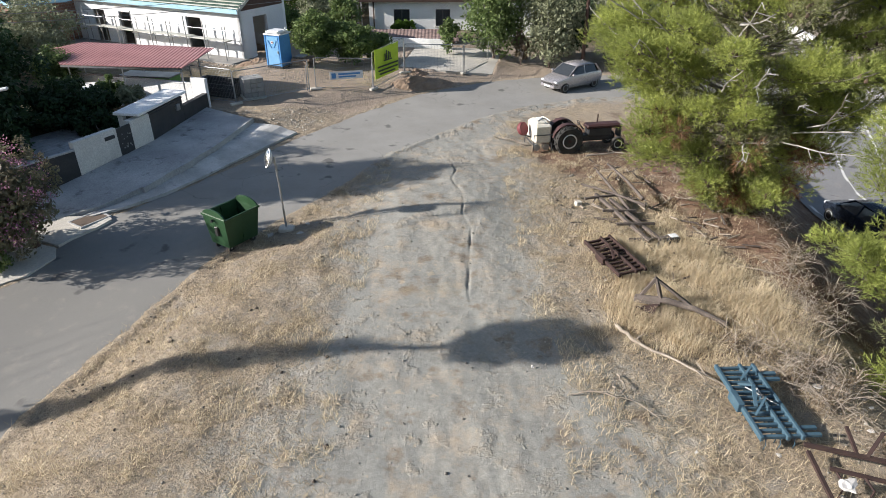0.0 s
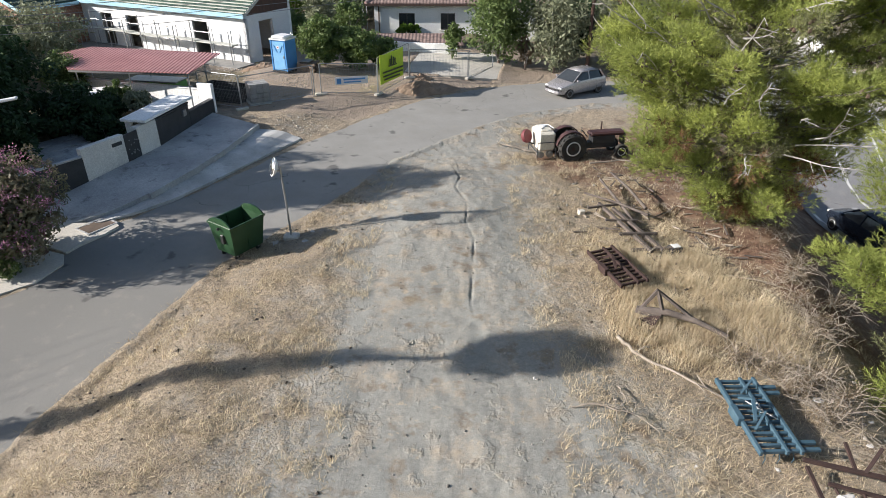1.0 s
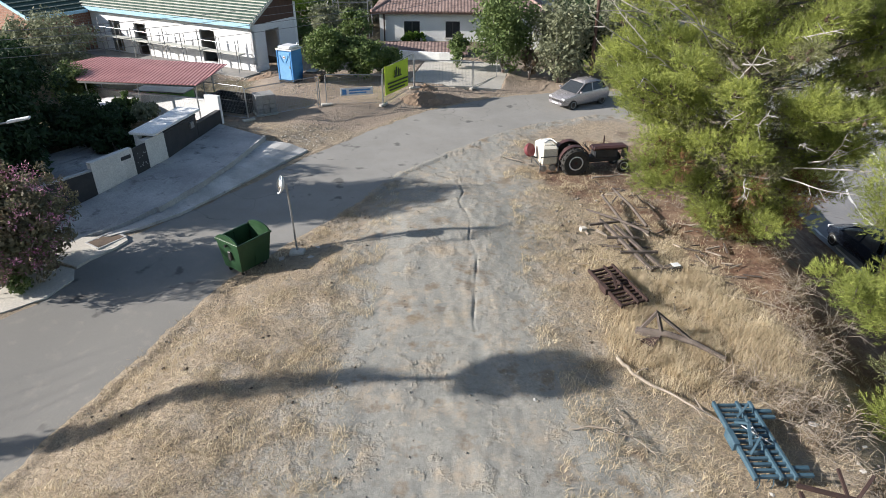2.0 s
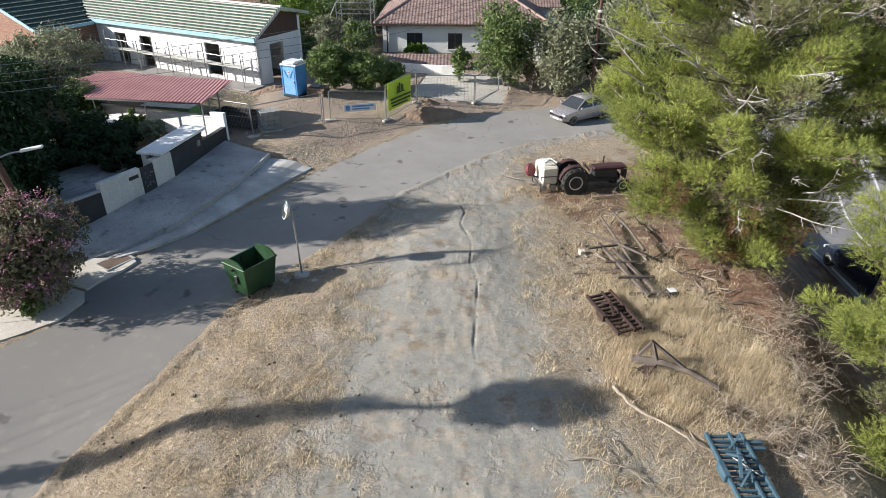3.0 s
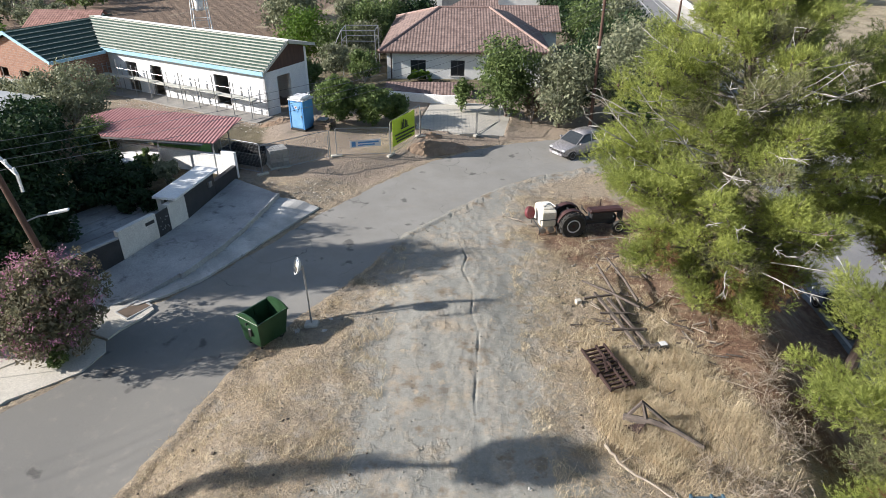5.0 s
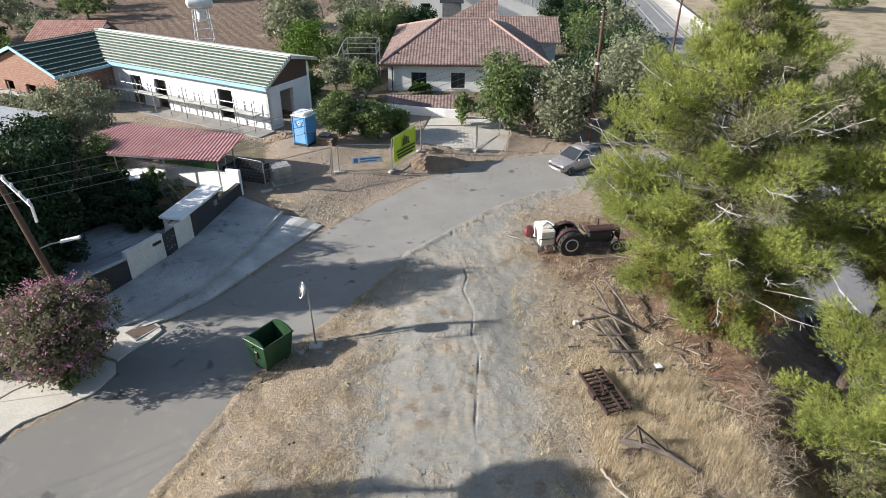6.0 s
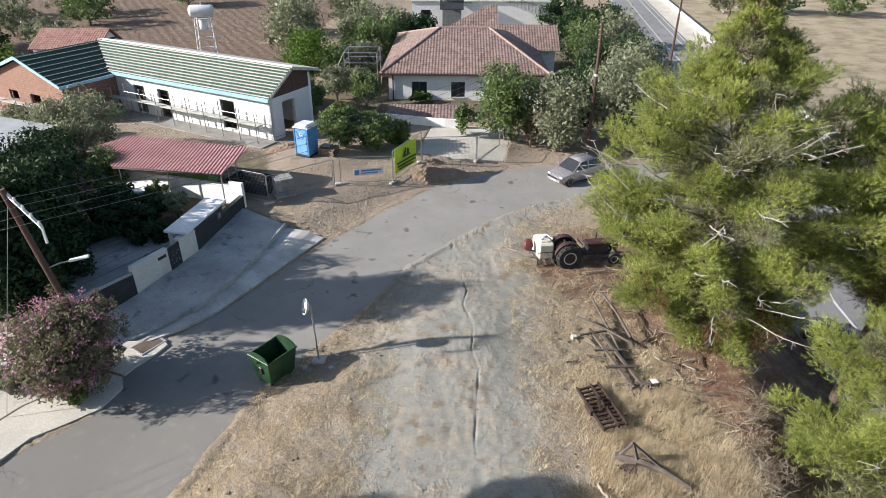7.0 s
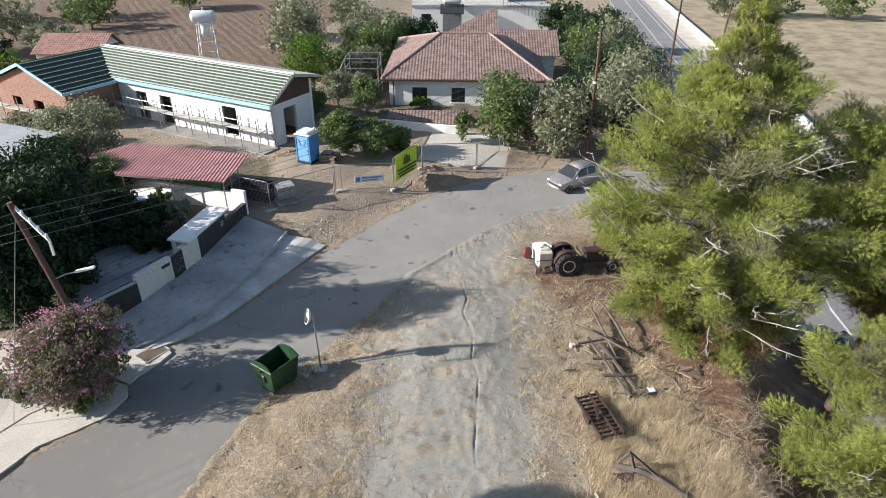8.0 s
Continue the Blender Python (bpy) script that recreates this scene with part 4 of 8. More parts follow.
for k in range(4):
    part("plank", one(box, 16.9 + 2.3 * k, 19.3 + 2.3 * k, 5.4, 5.95, 1.2 + 0.05 * (k % 2), 1.27 + 0.05 * (k % 2), 0.005), BATTEN, scaffold)
    part("pole", one(tube, [(17.2 + 2.3 * k, 5.95, -0.3), (17.2 + 2.3 * k, 5.95, 2.3)], 0.035, 6), STEEL, scaffold)
for z in (2.1,):
    part("ledger", one(tube, [(0.2, 1.15, z), (17.0, 1.15, z + 0.05)], 0.02, 6), STEEL, scaffold)

# ---- hip-roofed house ----
villa = thing("tiled_house", 0.0, 58.4, -0.6, 0.0, "white house with a red clay tiled hip roof", "house")
win = [(2.1, 3.45, 0.15, 2.45), (5.67, 6.9, 1.1, 2.45)]
part("front_wall", one(wall, 14.0, -0.3, 3.25, 0.25, win, turn=pose(-6.3, -1.25, 0)), WHITE_PAINT, villa)
part("side_wall", one(box, -6.3, -6.05, -1.25, 15.5, -0.3, 3.2), WHITE_PAINT, villa)
part("side_wall", one(box, 7.45, 7.7, -1.25, 15.5, -0.3, 3.2), WHITE_PAINT, villa)
part("back_wall", one(box, -6.3, 7.7, 15.5, 15.75, -0.3, 3.0), WHITE_PAINT, villa)
for x0, x1, z0, z1 in win:
    w = part("window", one(box, x0 - 6.3 + 0.05, x1 - 6.3 - 0.05, -1.38, -1.36, z0 + 0.05, z1 - 0.05), GLASS_DARK, villa)
    bm = bmesh.new()
    for a, b, c, d in ((x0, x0 + 0.07, z0, z1), (x1 - 0.07, x1, z0, z1), ((x0 + x1) / 2 - 0.05, (x0 + x1) / 2 + 0.05, z0, z1), (x0, x1, z0, z0 + 0.07), (x0, x1, z1 - 0.07, z1)):
        box(bm, a - 6.3, b - 6.3, -1.46, -1.39, c, d)
    part("window_frame", bm, DARK_METAL, w)
    part("sill", one(box, x0 - 6.4, x1 - 6.2, -1.58, -1.4, z0 - 0.08, z0), CREAM_PAINT, w)
E0, E1, F0, F1, RZ, EZ = -6.95, 8.2, -1.9, 16.4, 5.55, 3.22
RL, RR = (-1.9, 7.1), (3.0, 7.3)
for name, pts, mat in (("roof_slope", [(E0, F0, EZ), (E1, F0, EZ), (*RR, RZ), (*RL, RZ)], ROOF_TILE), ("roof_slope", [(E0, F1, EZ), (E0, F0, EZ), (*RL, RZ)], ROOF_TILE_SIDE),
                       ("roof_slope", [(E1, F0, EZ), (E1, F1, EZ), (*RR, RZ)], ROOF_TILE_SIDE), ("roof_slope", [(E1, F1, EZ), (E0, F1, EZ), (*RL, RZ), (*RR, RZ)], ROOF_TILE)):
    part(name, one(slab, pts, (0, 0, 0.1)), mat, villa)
for a, b in (((E0, F0, EZ), (*RL, RZ)), ((E1, F0, EZ), (*RR, RZ)), ((*RL, RZ), (*RR, RZ)), ((E0, F1, EZ), (*RL, RZ))):
    part("ridge_tiles", one(tube, [(a[0], a[1], a[2] + 0.1), (b[0], b[1], b[2] + 0.1)], 0.13, 8), surface("ridge_tile", (0.24, 0.16, 0.14), (0.33, 0.235, 0.21), 3, 12, 0.85) if "ridge_tile" not in bpy.data.materials else bpy.data.materials["ridge_tile"], villa)
part("gutter", one(box, E0, E1, F0 - 0.1, F0 + 0.02, EZ - 0.12, EZ + 0.03), surface("dark_gutter", (0.06, 0.035, 0.03), (0.08, 0.05, 0.04), 2, 20, 0.5), villa, "dark brown gutter")
part("gutter", one(box, E0 - 0.1, E0 + 0.02, F0, F1, EZ - 0.12, EZ + 0.03), bpy.data.materials["dark_gutter"], villa)
part("downpipe", one(tube, [(-5.9, -1.58, 3.15), (-5.9, -1.58, -0.2)], 0.06, 8), bpy.data.materials["dark_gutter"], villa)
part("wing_wall", one(box, 4.2, 10.0, 8.8, 16.0, -0.3, 3.3), WHITE_PAINT, villa)
part("wing_roof", one(slab, [(3.2, 8.2, 3.2), (10.4, 8.2, 3.2), (10.4, 12.0, 5.1), (3.2, 12.0, 5.1)], (0, 0, 0.1)), ROOF_TILE, villa)
part("wing_roof", one(slab, [(3.2, 12.02, 5.1), (10.4, 12.02, 5.1), (10.4, 16.4, 3.2), (3.2, 16.4, 3.2)], (0, 0, 0.1)), ROOF_TILE, villa)
part("wing_gable", one(slab, [(9.9, 8.8, 3.3), (9.9, 15.8, 3.3), (9.9, 12.0, 5.05)], (0.1, 0, 0)), WHITE_PAINT, villa)
part("porch_roof", one(slab, [(-1.6, 12.2, 4.6), (4.2, 12.2, 4.6), (4.2, 15.0, 6.6), (3.2, 15.0, 6.6)], (0, 0, 0.1)), ROOF_TILE, villa)
# low tiled porch and white wall in front of it
porch = thing("tiled_lean_to", -2.4, 50.6, -0.4, 0.0, "low lean-to roof of brown clay tiles", "lean-to")
part("roof", one(slab, [(-3.6, 0.0, 0.85), (3.6, -0.2, 0.85), (3.6, 2.6, 1.2), (-3.6, 2.6, 1.2)], (0, 0, 0.08)), ROOF_TILE, porch)
for x in (-3.4, -1.1, 1.2, 3.4):
    part("post", one(box, x - 0.08, x + 0.08, 0.2, 0.36, -0.2, 0.86), WHITE_PAINT, porch)
part("back_wall", one(box, -3.5, 3.5, 2.4, 2.6, -0.2, 1.14), WHITE_PAINT, porch)
front_wall = thing("white_front_wall", -9.5, 50.6, -0.3, 0.0, "long low white rendered street wall", "wall")
bm = bmesh.new()
for k in range(12):
    x0, x1 = k * 0.85, (k + 1) * 0.85
    y = -0.2 - 1.3 * ramp(k, 3, 11)
    y2 = -0.2 - 1.3 * ramp(k + 1, 3, 11)
    slab(bm, [(x0, y, -0.3), (x1, y2, -0.3), (x1, y2, 1.15), (x0, y, 1.15)], (0, 0.2, 0))
part("panel", bm, WHITE_PAINT, front_wall)
paving = tagged(part("forecourt", one(sheet, FORECOURT, ground_height, 0.5, 0.04), PALE_CONCRETE), "pale concrete forecourt before the tiled house", "pavement", kind="structure")

# ---- farther buildings ----
far_house = thing("far_house", 3.0, 92.0, -0.6, 2.0, "white two-storey far house with flat roofs and a stair", "house")
part("lower_wall", one(wall, 19.0, -0.5, 4.3, 0.3, [(1.2, 2.6, 1.6, 3.4), (9.6, 10.6, 2.6, 3.5)], turn=pose(-9.5, 0.3, 0)), WHITE_PAINT, far_house)
part("side_wall", one(box, -9.5, -9.2, 0.3, 9.0, -0.5, 4.3), WHITE_PAINT, far_house)
part("side_wall", one(box, 9.2, 9.5, 0.3, 9.0, -0.5, 4.3), WHITE_PAINT, far_house)
part("flat_roof", one(box, -9.6, 9.6, -0.1, 9.2, 4.3, 4.55), CONCRETE, far_house)
part("upper_wall", one(wall, 11.0, 4.5, 7.6, 0.3, [(2.0, 3.4, 5.2, 6.6), (6.0, 7.4, 5.2, 6.6)], turn=pose(-7.0, 3.5, 0)), WHITE_PAINT, far_house)
part("upper_wall", one(box, -7.0, 4.0, 8.6, 8.9, 4.5, 7.6), WHITE_PAINT, far_house)
part("flat_roof", one(box, -7.2, 4.2, 3.0, 9.1, 7.6, 7.85), CONCRETE, far_house)
part("window", one(box, -8.25, -6.95, 0.15, 0.2, 1.65, 3.35), GLASS_DARK, far_house)
part("window", one(box, 0.15, 1.05, 0.15, 0.2, 2.65, 3.45), GLASS_DARK, far_house)
bm = bmesh.new()
for k in range(13):
    tube(bm, [(3.0 + 0.5 * k, -0.2, 4.5 - 0.16 * k), (3.0 + 0.5 * k, -0.2, 5.5 - 0.16 * k)], 0.02, 5)
tube(bm, [(3.0, -0.2, 5.5), (9.0, -0.2, 3.6)], 0.03, 5)
part("stair_railing", bm, DARK_METAL, far_house, "dark thin stair railing")
heater = thing("solar_water_heater", -1.0, 91.0, 3.2, 0, "white solar water heater tank on a frame", "water heater")
tank_turn = pose(0, 0, 1.5, 0, 90, 0)
part("tank", one(turned, [(0.2, -1.2), (0.45, -1.1), (0.5, -0.95), (0.5, 0.95), (0.45, 1.1), (0.2, 1.2)], 16, tank_turn), WC_WHITE, heater, smooth=True)
part("panel", one(slab, [(-1.6, -1.2, -0.1), (1.6, -1.2, -0.1), (1.6, 0.1, 0.9), (-1.6, 0.1, 0.9)], (0, 0, 0.08)), GLASS_DARK, heater, "dark glass collector panel")
part("stand", one(box, -1.3, 1.3, -0.1, 0.1, -3.7, 0.95, 0.02), STEEL, heater)
tower = thing("water_tower", -26.6, 68.0, at(-26.6, 68.0), 12, "white water tank on a tall white steel frame", "water tank")
TZ = 5.35 - at(-26.6, 68.0)
for sx in (-1, 1):
    for sy in (-1, 1):
        part("leg", one(tube, [(sx * 0.95, sy * 0.9, -0.2), (sx * 0.7, sy * 0.65, TZ)], 0.06, 6), WHITE_PAINT, tower)
for k in range(6):
    z = 0.4 + k * (TZ - 0.4) / 5
    w = 0.95 - 0.25 * z / TZ
    bm = bmesh.new()
    for a, b in (((-w, -w * 0.95, z), (w, -w * 0.95, z)), ((-w, w * 0.95, z), (w, w * 0.95, z)), ((-w, -w * 0.95, z), (-w, w * 0.95, z)), ((w, -w * 0.95, z), (w, w * 0.95, z))):
        tube(bm, [a, b], 0.035, 5)
    part("rung", bm, WHITE_PAINT, tower)
part("lower_tank", one(turned, [(0.2, TZ - 1.3), (0.42, TZ - 1.2), (0.45, TZ - 0.1), (0.3, TZ)], 14), WC_WHITE, tower, smooth=True)
part("tank", one(turned, [(0.2, -1.3), (0.55, -1.15), (0.62, -0.95), (0.62, 0.95), (0.55, 1.15), (0.2, 1.3)], 18, pose(0, 0, TZ + 0.65, 0, 90, 0)), WC_WHITE, tower, smooth=True)
part("valve", one(turned, [(0.12, 0), (0.12, 0.25), (0.06, 0.32)], 10, pose(0.1, 0, TZ + 1.25)), STEEL, tower)
hut = thing("red_roofed_hut", -42.0, 70.5, at(-42.8, 69.5) + 0.3, 2, "small hut with pale gable walls and a faded red tile roof", "hut")
HZ = 2.4 - at(-42.8, 69.5)
part("wall", one(box, -3.4, 3.4, -2.6, 2.6, 0, HZ - 0.5), CREAM_PAINT, hut)
part("roof", one(slab, [(-3.7, -3.0, HZ - 0.7), (3.7, -3.0, HZ - 0.7), (3.7, 0.6, HZ + 0.8), (-3.7, 0.6, HZ + 0.8)], (0, 0, 0.12)), RED_TILE, hut)
part("roof", one(slab, [(-3.7, 0.62, HZ + 0.8), (3.7, 0.62, HZ + 0.8), (3.7, 3.0, HZ - 0.7), (-3.7, 3.0, HZ - 0.7)], (0, 0, 0.12)), RED_TILE, hut)
for gx in (-3.4, 3.2):
    part("gable", one(slab, [(gx, -2.6, HZ - 0.55), (gx, 2.6, HZ - 0.55), (gx, 0.6, HZ + 0.72)], (0.2, 0, 0)), WHITE_PAINT, hut)
shed = thing("sheet_roofed_shed", -31.5, 37.6, 0.0, 0, "low shed with a pale metal sheet roof", "shed")
part("roof", one(slab, [(-6.5, -3.5, 2.7), (4.55, -3.7, 2.9), (4.9, 2.0, 3.05), (-0.5, 3.8, 3.1), (-6.5, 4.0, 3.1)], (0, 0, 0.08)), ROOF_METAL, shed)
part("wall", one(box, -6.0, 4.2, -3.2, 1.6, -0.3, 2.68), CREAM_PAINT, shed)
# white wall along the main road
kerb_wall = thing("roadside_wall", 0, 0, 0, 0, "long white wall beside the main road", "wall")
outer = resample(beside(MAIN_MID, 6.3)[3:], 60)
for p, q in zip(outer, outer[1:]):
    bm = bmesh.new()
    z0, z1 = at(p.x, p.y), at(q.x, q.y)
    slab(bm, [(p.x, p.y, z0 - 0.3), (q.x, q.y, z1 - 0.3), (q.x, q.y, z1 + 0.75), (p.x, p.y, z0 + 0.75)], (0.3, -0.05, 0))
    part("segment", bm, WHITE_PAINT, kerb_wall)

# ---- red sheet awning and building-site things ----
awning = thing("red_awning", -13.75, 33.7, 0.1, 0, "red corrugated sheet awning on thin steel posts", "awning")
AW = [(0.1, -0.1, 2.2), (-7.0, 1.12, 2.1), (-9.4, 4.3, 2.25), (-8.0, 5.9, 2.35), (0.5, 3.9, 2.4)]
part("roof", one(slab, AW, (0, 0, 0.04)), RED_SHEET, awning)
for x, y in ((-0.1, 0.15), (-3.5, 0.7), (-6.7, 1.3), (-0.25, 3.2), (-4.0, 4.3), (-8.0, 5.2)):
    part("post", one(tube, [(x, y, -0.3), (x, y, 2.2)], 0.04, 6), STEEL, awning)
part("beam", one(beam, (0, 0.05, 2.14), (-7.0, 1.15, 2.04), 0.06, 0.1), STEEL, awning)

pergola = thing("pergola_frame", -9.0, 58.0, at(-9.0, 58.0), 0, "bare grey steel pipe frame of a pergola", "pergola")
PERGOLA_TOP = 4.1 - at(-9.0, 58.0)
for x, y in ((-1.4, 0.0), (1.6, 0.0), (-1.4, 2.6), (1.6, 2.6)):
    part("post", one(tube, [(x, y, -0.3), (x, y, PERGOLA_TOP)], 0.045, 6), STEEL, pergola)
for a, b in (((-1.4, 0.0), (1.6, 0.0)), ((-1.4, 2.6), (1.6, 2.6)), ((-1.4, 0.0), (-1.4, 2.6)), ((1.6, 0.0), (1.6, 2.6))):
    part("rail", one(tube, [(*a, PERGOLA_TOP), (*b, PERGOLA_TOP)], 0.04, 6), STEEL, pergola)
    part("rail", one(tube, [(*a, PERGOLA_TOP - 0.9), (*b, PERGOLA_TOP - 0.9)], 0.035, 6), STEEL, pergola)
part("brace", one(tube, [(-3.2, -0.2, 0.3), (-1.4, 0.0, PERGOLA_TOP)], 0.04, 6), STEEL, pergola)


# ---- trees and bushes ----
def leaf_cloud(name, centres, radii, count, size, material, parent, seed, flat=0.7):
    """Small leaves or needles strewn in clumps round the centres, denser towards each clump's skin."""
    rng = np.random.default_rng(seed)
    centres, radii = np.repeat(np.asarray(centres), count, 0), np.repeat(np.asarray(radii), count)
    n = len(centres)
    way = rng.normal(size=(n, 3))
    way /= np.linalg.norm(way, axis=1, keepdims=True)
    depth = rng.random((n, 1)) ** 0.45
    spot = centres + way * depth * radii[:, None] * np.array([1, 1, flat])
    normal = way * 0.6 + rng.normal(size=(n, 3)) * 0.7 + np.array([0, 0, 0.4])
    a = np.cross(normal, rng.normal(size=(n, 3)))
    a /= np.linalg.norm(a, axis=1, keepdims=True)
    b = np.cross(normal, a)
    b /= np.linalg.norm(b, axis=1, keepdims=True)
    s = size * (0.6 + 0.8 * rng.random((n, 1)))
    quad = np.stack([spot - a * s, spot - b * s * 0.45, spot + a * s, spot + b * s * 0.45], 1)
    faces = np.arange(n * 4).reshape(-1, 4)
    return raw_mesh(name, quad.reshape(-1, 3), faces, material, parent)


def limb_points(p, way, length, droop, rng, steps=5):
    p, way, out = Vector(p), Vector(way).normalized(), [Vector(p)]
    for k in range(steps):
        way = (way + Vector((rng.uniform(-0.18, 0.18), rng.uniform(-0.18, 0.18), rng.uniform(-0.1, 0.1) + droop))).normalized()
        p = p + way * length / steps
        out.append(p.copy())
    return out


def shoot_cloud(name, centres, radii, outward, count, length, material, parent, seed, flat=0.75, needles=9):
    """Brushes of fine needles: each shoot grows out of its puff and carries needles all round its tip."""
    rng = np.random.default_rng(seed)
    centres, radii, outward = np.repeat(np.asarray(centres), count, 0), np.repeat(np.asarray(radii), count), np.repeat(np.asarray(outward), count, 0)
    n = len(centres)
    way = rng.normal(size=(n, 3)) + outward * 0.35 + np.array([0, 0, 0.25])
    way /= np.linalg.norm(way, axis=1, keepdims=True)
    root = centres + way * (rng.random((n, 1)) ** 0.5) * radii[:, None] * np.array([1, 1, flat])
    axis = way + outward * 0.6 + rng.normal(size=(n, 3)) * 0.3 + np.array([0, 0, 0.35])
    axis /= np.linalg.norm(axis, axis=1, keepdims=True)
    a = np.cross(axis, rng.normal(size=(n, 3)))
    a /= np.linalg.norm(a, axis=1, keepdims=True)
    b = np.cross(axis, a)
    size = length * (0.7 + 0.6 * rng.random((n, 1)))
    pieces = []
    for k in range(needles):
        turn = 2.4 * k + rng.random((n, 1)) * 0.7
        ring = np.cos(turn) * a + np.sin(turn) * b
        d = axis * 0.75 + ring * (0.45 + 0.35 * rng.random((n, 1)))
        d /= np.linalg.norm(d, axis=1, keepdims=True)
        start = root + axis * size * (1.1 * k / needles)
        side = np.cross(d, rng.normal(size=(n, 3)))
        side *= 0.0095 / np.linalg.norm(side, axis=1, keepdims=True)
        pieces.append(np.stack([start - side, start + side, start + d * size * 0.62], 1))
    pts = np.concatenate(pieces, 0)
    return raw_mesh(name, pts.reshape(-1, 3), np.arange(len(pts) * 3).reshape(-1, 3), material, parent)


CROWN_SHAPE = ([0, 0.07, 0.16, 0.25, 0.36, 0.50, 0.61, 0.72, 0.84, 1], [0.12, 0.40, 0.76, 0.96, 1.0, 0.90, 0.66, 0.40, 0.20, 0.04])


def pine(x, y, height, limbs, seed, label, lean=(0, 0), low=0.08, reach=5.0, shoots=44, puff=0.54, dead=14):
    """Pine: a tapered trunk, limbs all round it, each ending in a lobe of needle puffs with dark gaps between the lobes."""
    rng = random.Random(seed)
    z0 = at(x, y)
    tree = thing("pine_tree", x, y, z0, 0, label, "tree")
    trunk = [(lean[0] * f + 0.12 * math.sin(5 * f + seed), lean[1] * f + 0.12 * math.cos(4 * f + seed), -0.3 + (height + 0.3) * f) for f in (k / 8 for k in range(9))]
    part("trunk", one(tube, trunk, 0.24, 10, 0.03), BARK, tree)
    fresh, old, cones = [], [], bmesh.new()

    def stem(f):
        i = min(7, int(f * 8))
        return Vector(trunk[i]).lerp(Vector(trunk[i + 1]), f * 8 - i)

    def puffs(kind, c, r, out):
        kind.append((tuple(c), r, tuple(out)))

    for k in range(limbs):
        f = min(0.985, low + (1 - low) * ((k + rng.random()) / limbs) ** 1.15)
        angle = k * 2.4 + rng.uniform(-0.4, 0.4)
        level = (f - low) / (1 - low)
        wide = reach * float(np.interp(level, *CROWN_SHAPE))
        thin = ramp(level, 0.55, 0.9)
        long = max(0.35, wide * rng.uniform(0.62, 0.98) - 0.25)
        way = Vector((math.cos(angle), math.sin(angle), -0.08 + 0.55 * f + rng.uniform(-0.18, 0.25)))
        pts = limb_points(stem(f), way, long, 0.05, rng)
        wood = bmesh.new()
        tube(wood, pts, 0.028 + 0.035 * (1 - f), 5, 0.01)
        withered = rng.random() < 0.14 + 0.38 * thin
        lobe = 3 + int(2.1 * long * (1 - 0.45 * thin))
        for j in range(lobe):
            g = 0.42 + 0.58 * ((j + rng.random()) / lobe) ** 0.75
            q = int(min(4, g * 5))
            b = pts[q].lerp(pts[q + 1], min(1, g * 5 - q))
            ahead = (pts[q + 1] - pts[q]).normalized()
            d = ahead * 0.8 + Vector((rng.uniform(-1, 1), rng.uniform(-1, 1), rng.uniform(-0.3, 0.7)))
            tip = limb_points(b, d, rng.uniform(0.25, 0.75) * (1 - 0.4 * thin), 0.08, rng, 3)
            tube(wood, tip, 0.018, 4, 0.006)
            out = (ahead + Vector((0, 0, 0.3))).normalized()
            for _ in range(2 if rng.random() < 0.3 + 0.7 * thin else 0):
                c = tip[1] + Vector((rng.uniform(-0.12, 0.12), rng.uniform(-0.12, 0.12), rng.uniform(-0.1, 0.16)))
                turned(cones, [(0.01, -0.07), (0.055, -0.03), (0.048, 0.02), (0.008, 0.08)], 5, Matrix.Translation(c))
            if not withered:
                puffs(fresh, tip[2], puff * rng.uniform(0.65, 1.15) * (1 - 0.5 * thin), out)
            elif j % 2:
                puffs(old, tip[2], puff * rng.uniform(0.5, 0.8), out)
        part("limb", wood, LIMB, tree)
        # duller, darker needle puffs fill the inner part of the lower limbs
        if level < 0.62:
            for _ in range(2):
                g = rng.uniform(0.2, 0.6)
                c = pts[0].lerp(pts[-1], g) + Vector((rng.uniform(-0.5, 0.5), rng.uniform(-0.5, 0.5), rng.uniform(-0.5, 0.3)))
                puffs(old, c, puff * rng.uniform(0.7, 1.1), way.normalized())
    for k in range(dead):
        g = rng.uniform(0.18, 0.72)
        f = low + (1 - low) * g
        wide = reach * float(np.interp(g, *CROWN_SHAPE))
        a = math.radians(rng.uniform(165, 300))
        way = Vector((math.cos(a), math.sin(a), rng.uniform(-0.05, 0.45)))
        wood = bmesh.new()
        twig = limb_points(stem(f) + way * wide * 0.6, way + Vector((rng.uniform(-0.6, 0.6), rng.uniform(-0.6, 0.6), 0.1)), max(1.3, wide * 0.38), 0.02, rng, 7)
        tube(wood, twig, 0.027, 5, 0.009)
        for q in twig[2:]:
            for _ in range(rng.choice((0, 1, 1, 2))):
                tube(wood, limb_points(q, way * 0.9 + Vector((rng.uniform(-1, 1), rng.uniform(-1, 1), rng.uniform(-0.7, 0.5))), rng.uniform(0.15, 0.5), 0.0, rng, 3), 0.014, 4, 0.006)
        part("dead_limb", wood, TWIG, tree, "bare bleached dead limb")
    tagged(part("cone_litter", cones, CONE, tree, "brown pine cones"), kind="stuff")
    for name, found, material, tag in (("crown", fresh, NEEDLES, ""), ("inner_foliage", old, DULL_NEEDLES, "dull darker needles")):
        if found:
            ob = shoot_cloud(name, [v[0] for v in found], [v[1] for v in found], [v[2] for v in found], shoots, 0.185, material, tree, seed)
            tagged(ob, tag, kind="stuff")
    hung = []
    for k in range(9):
        g, a = rng.uniform(0.05, 0.3), math.radians(rng.uniform(190, 300))
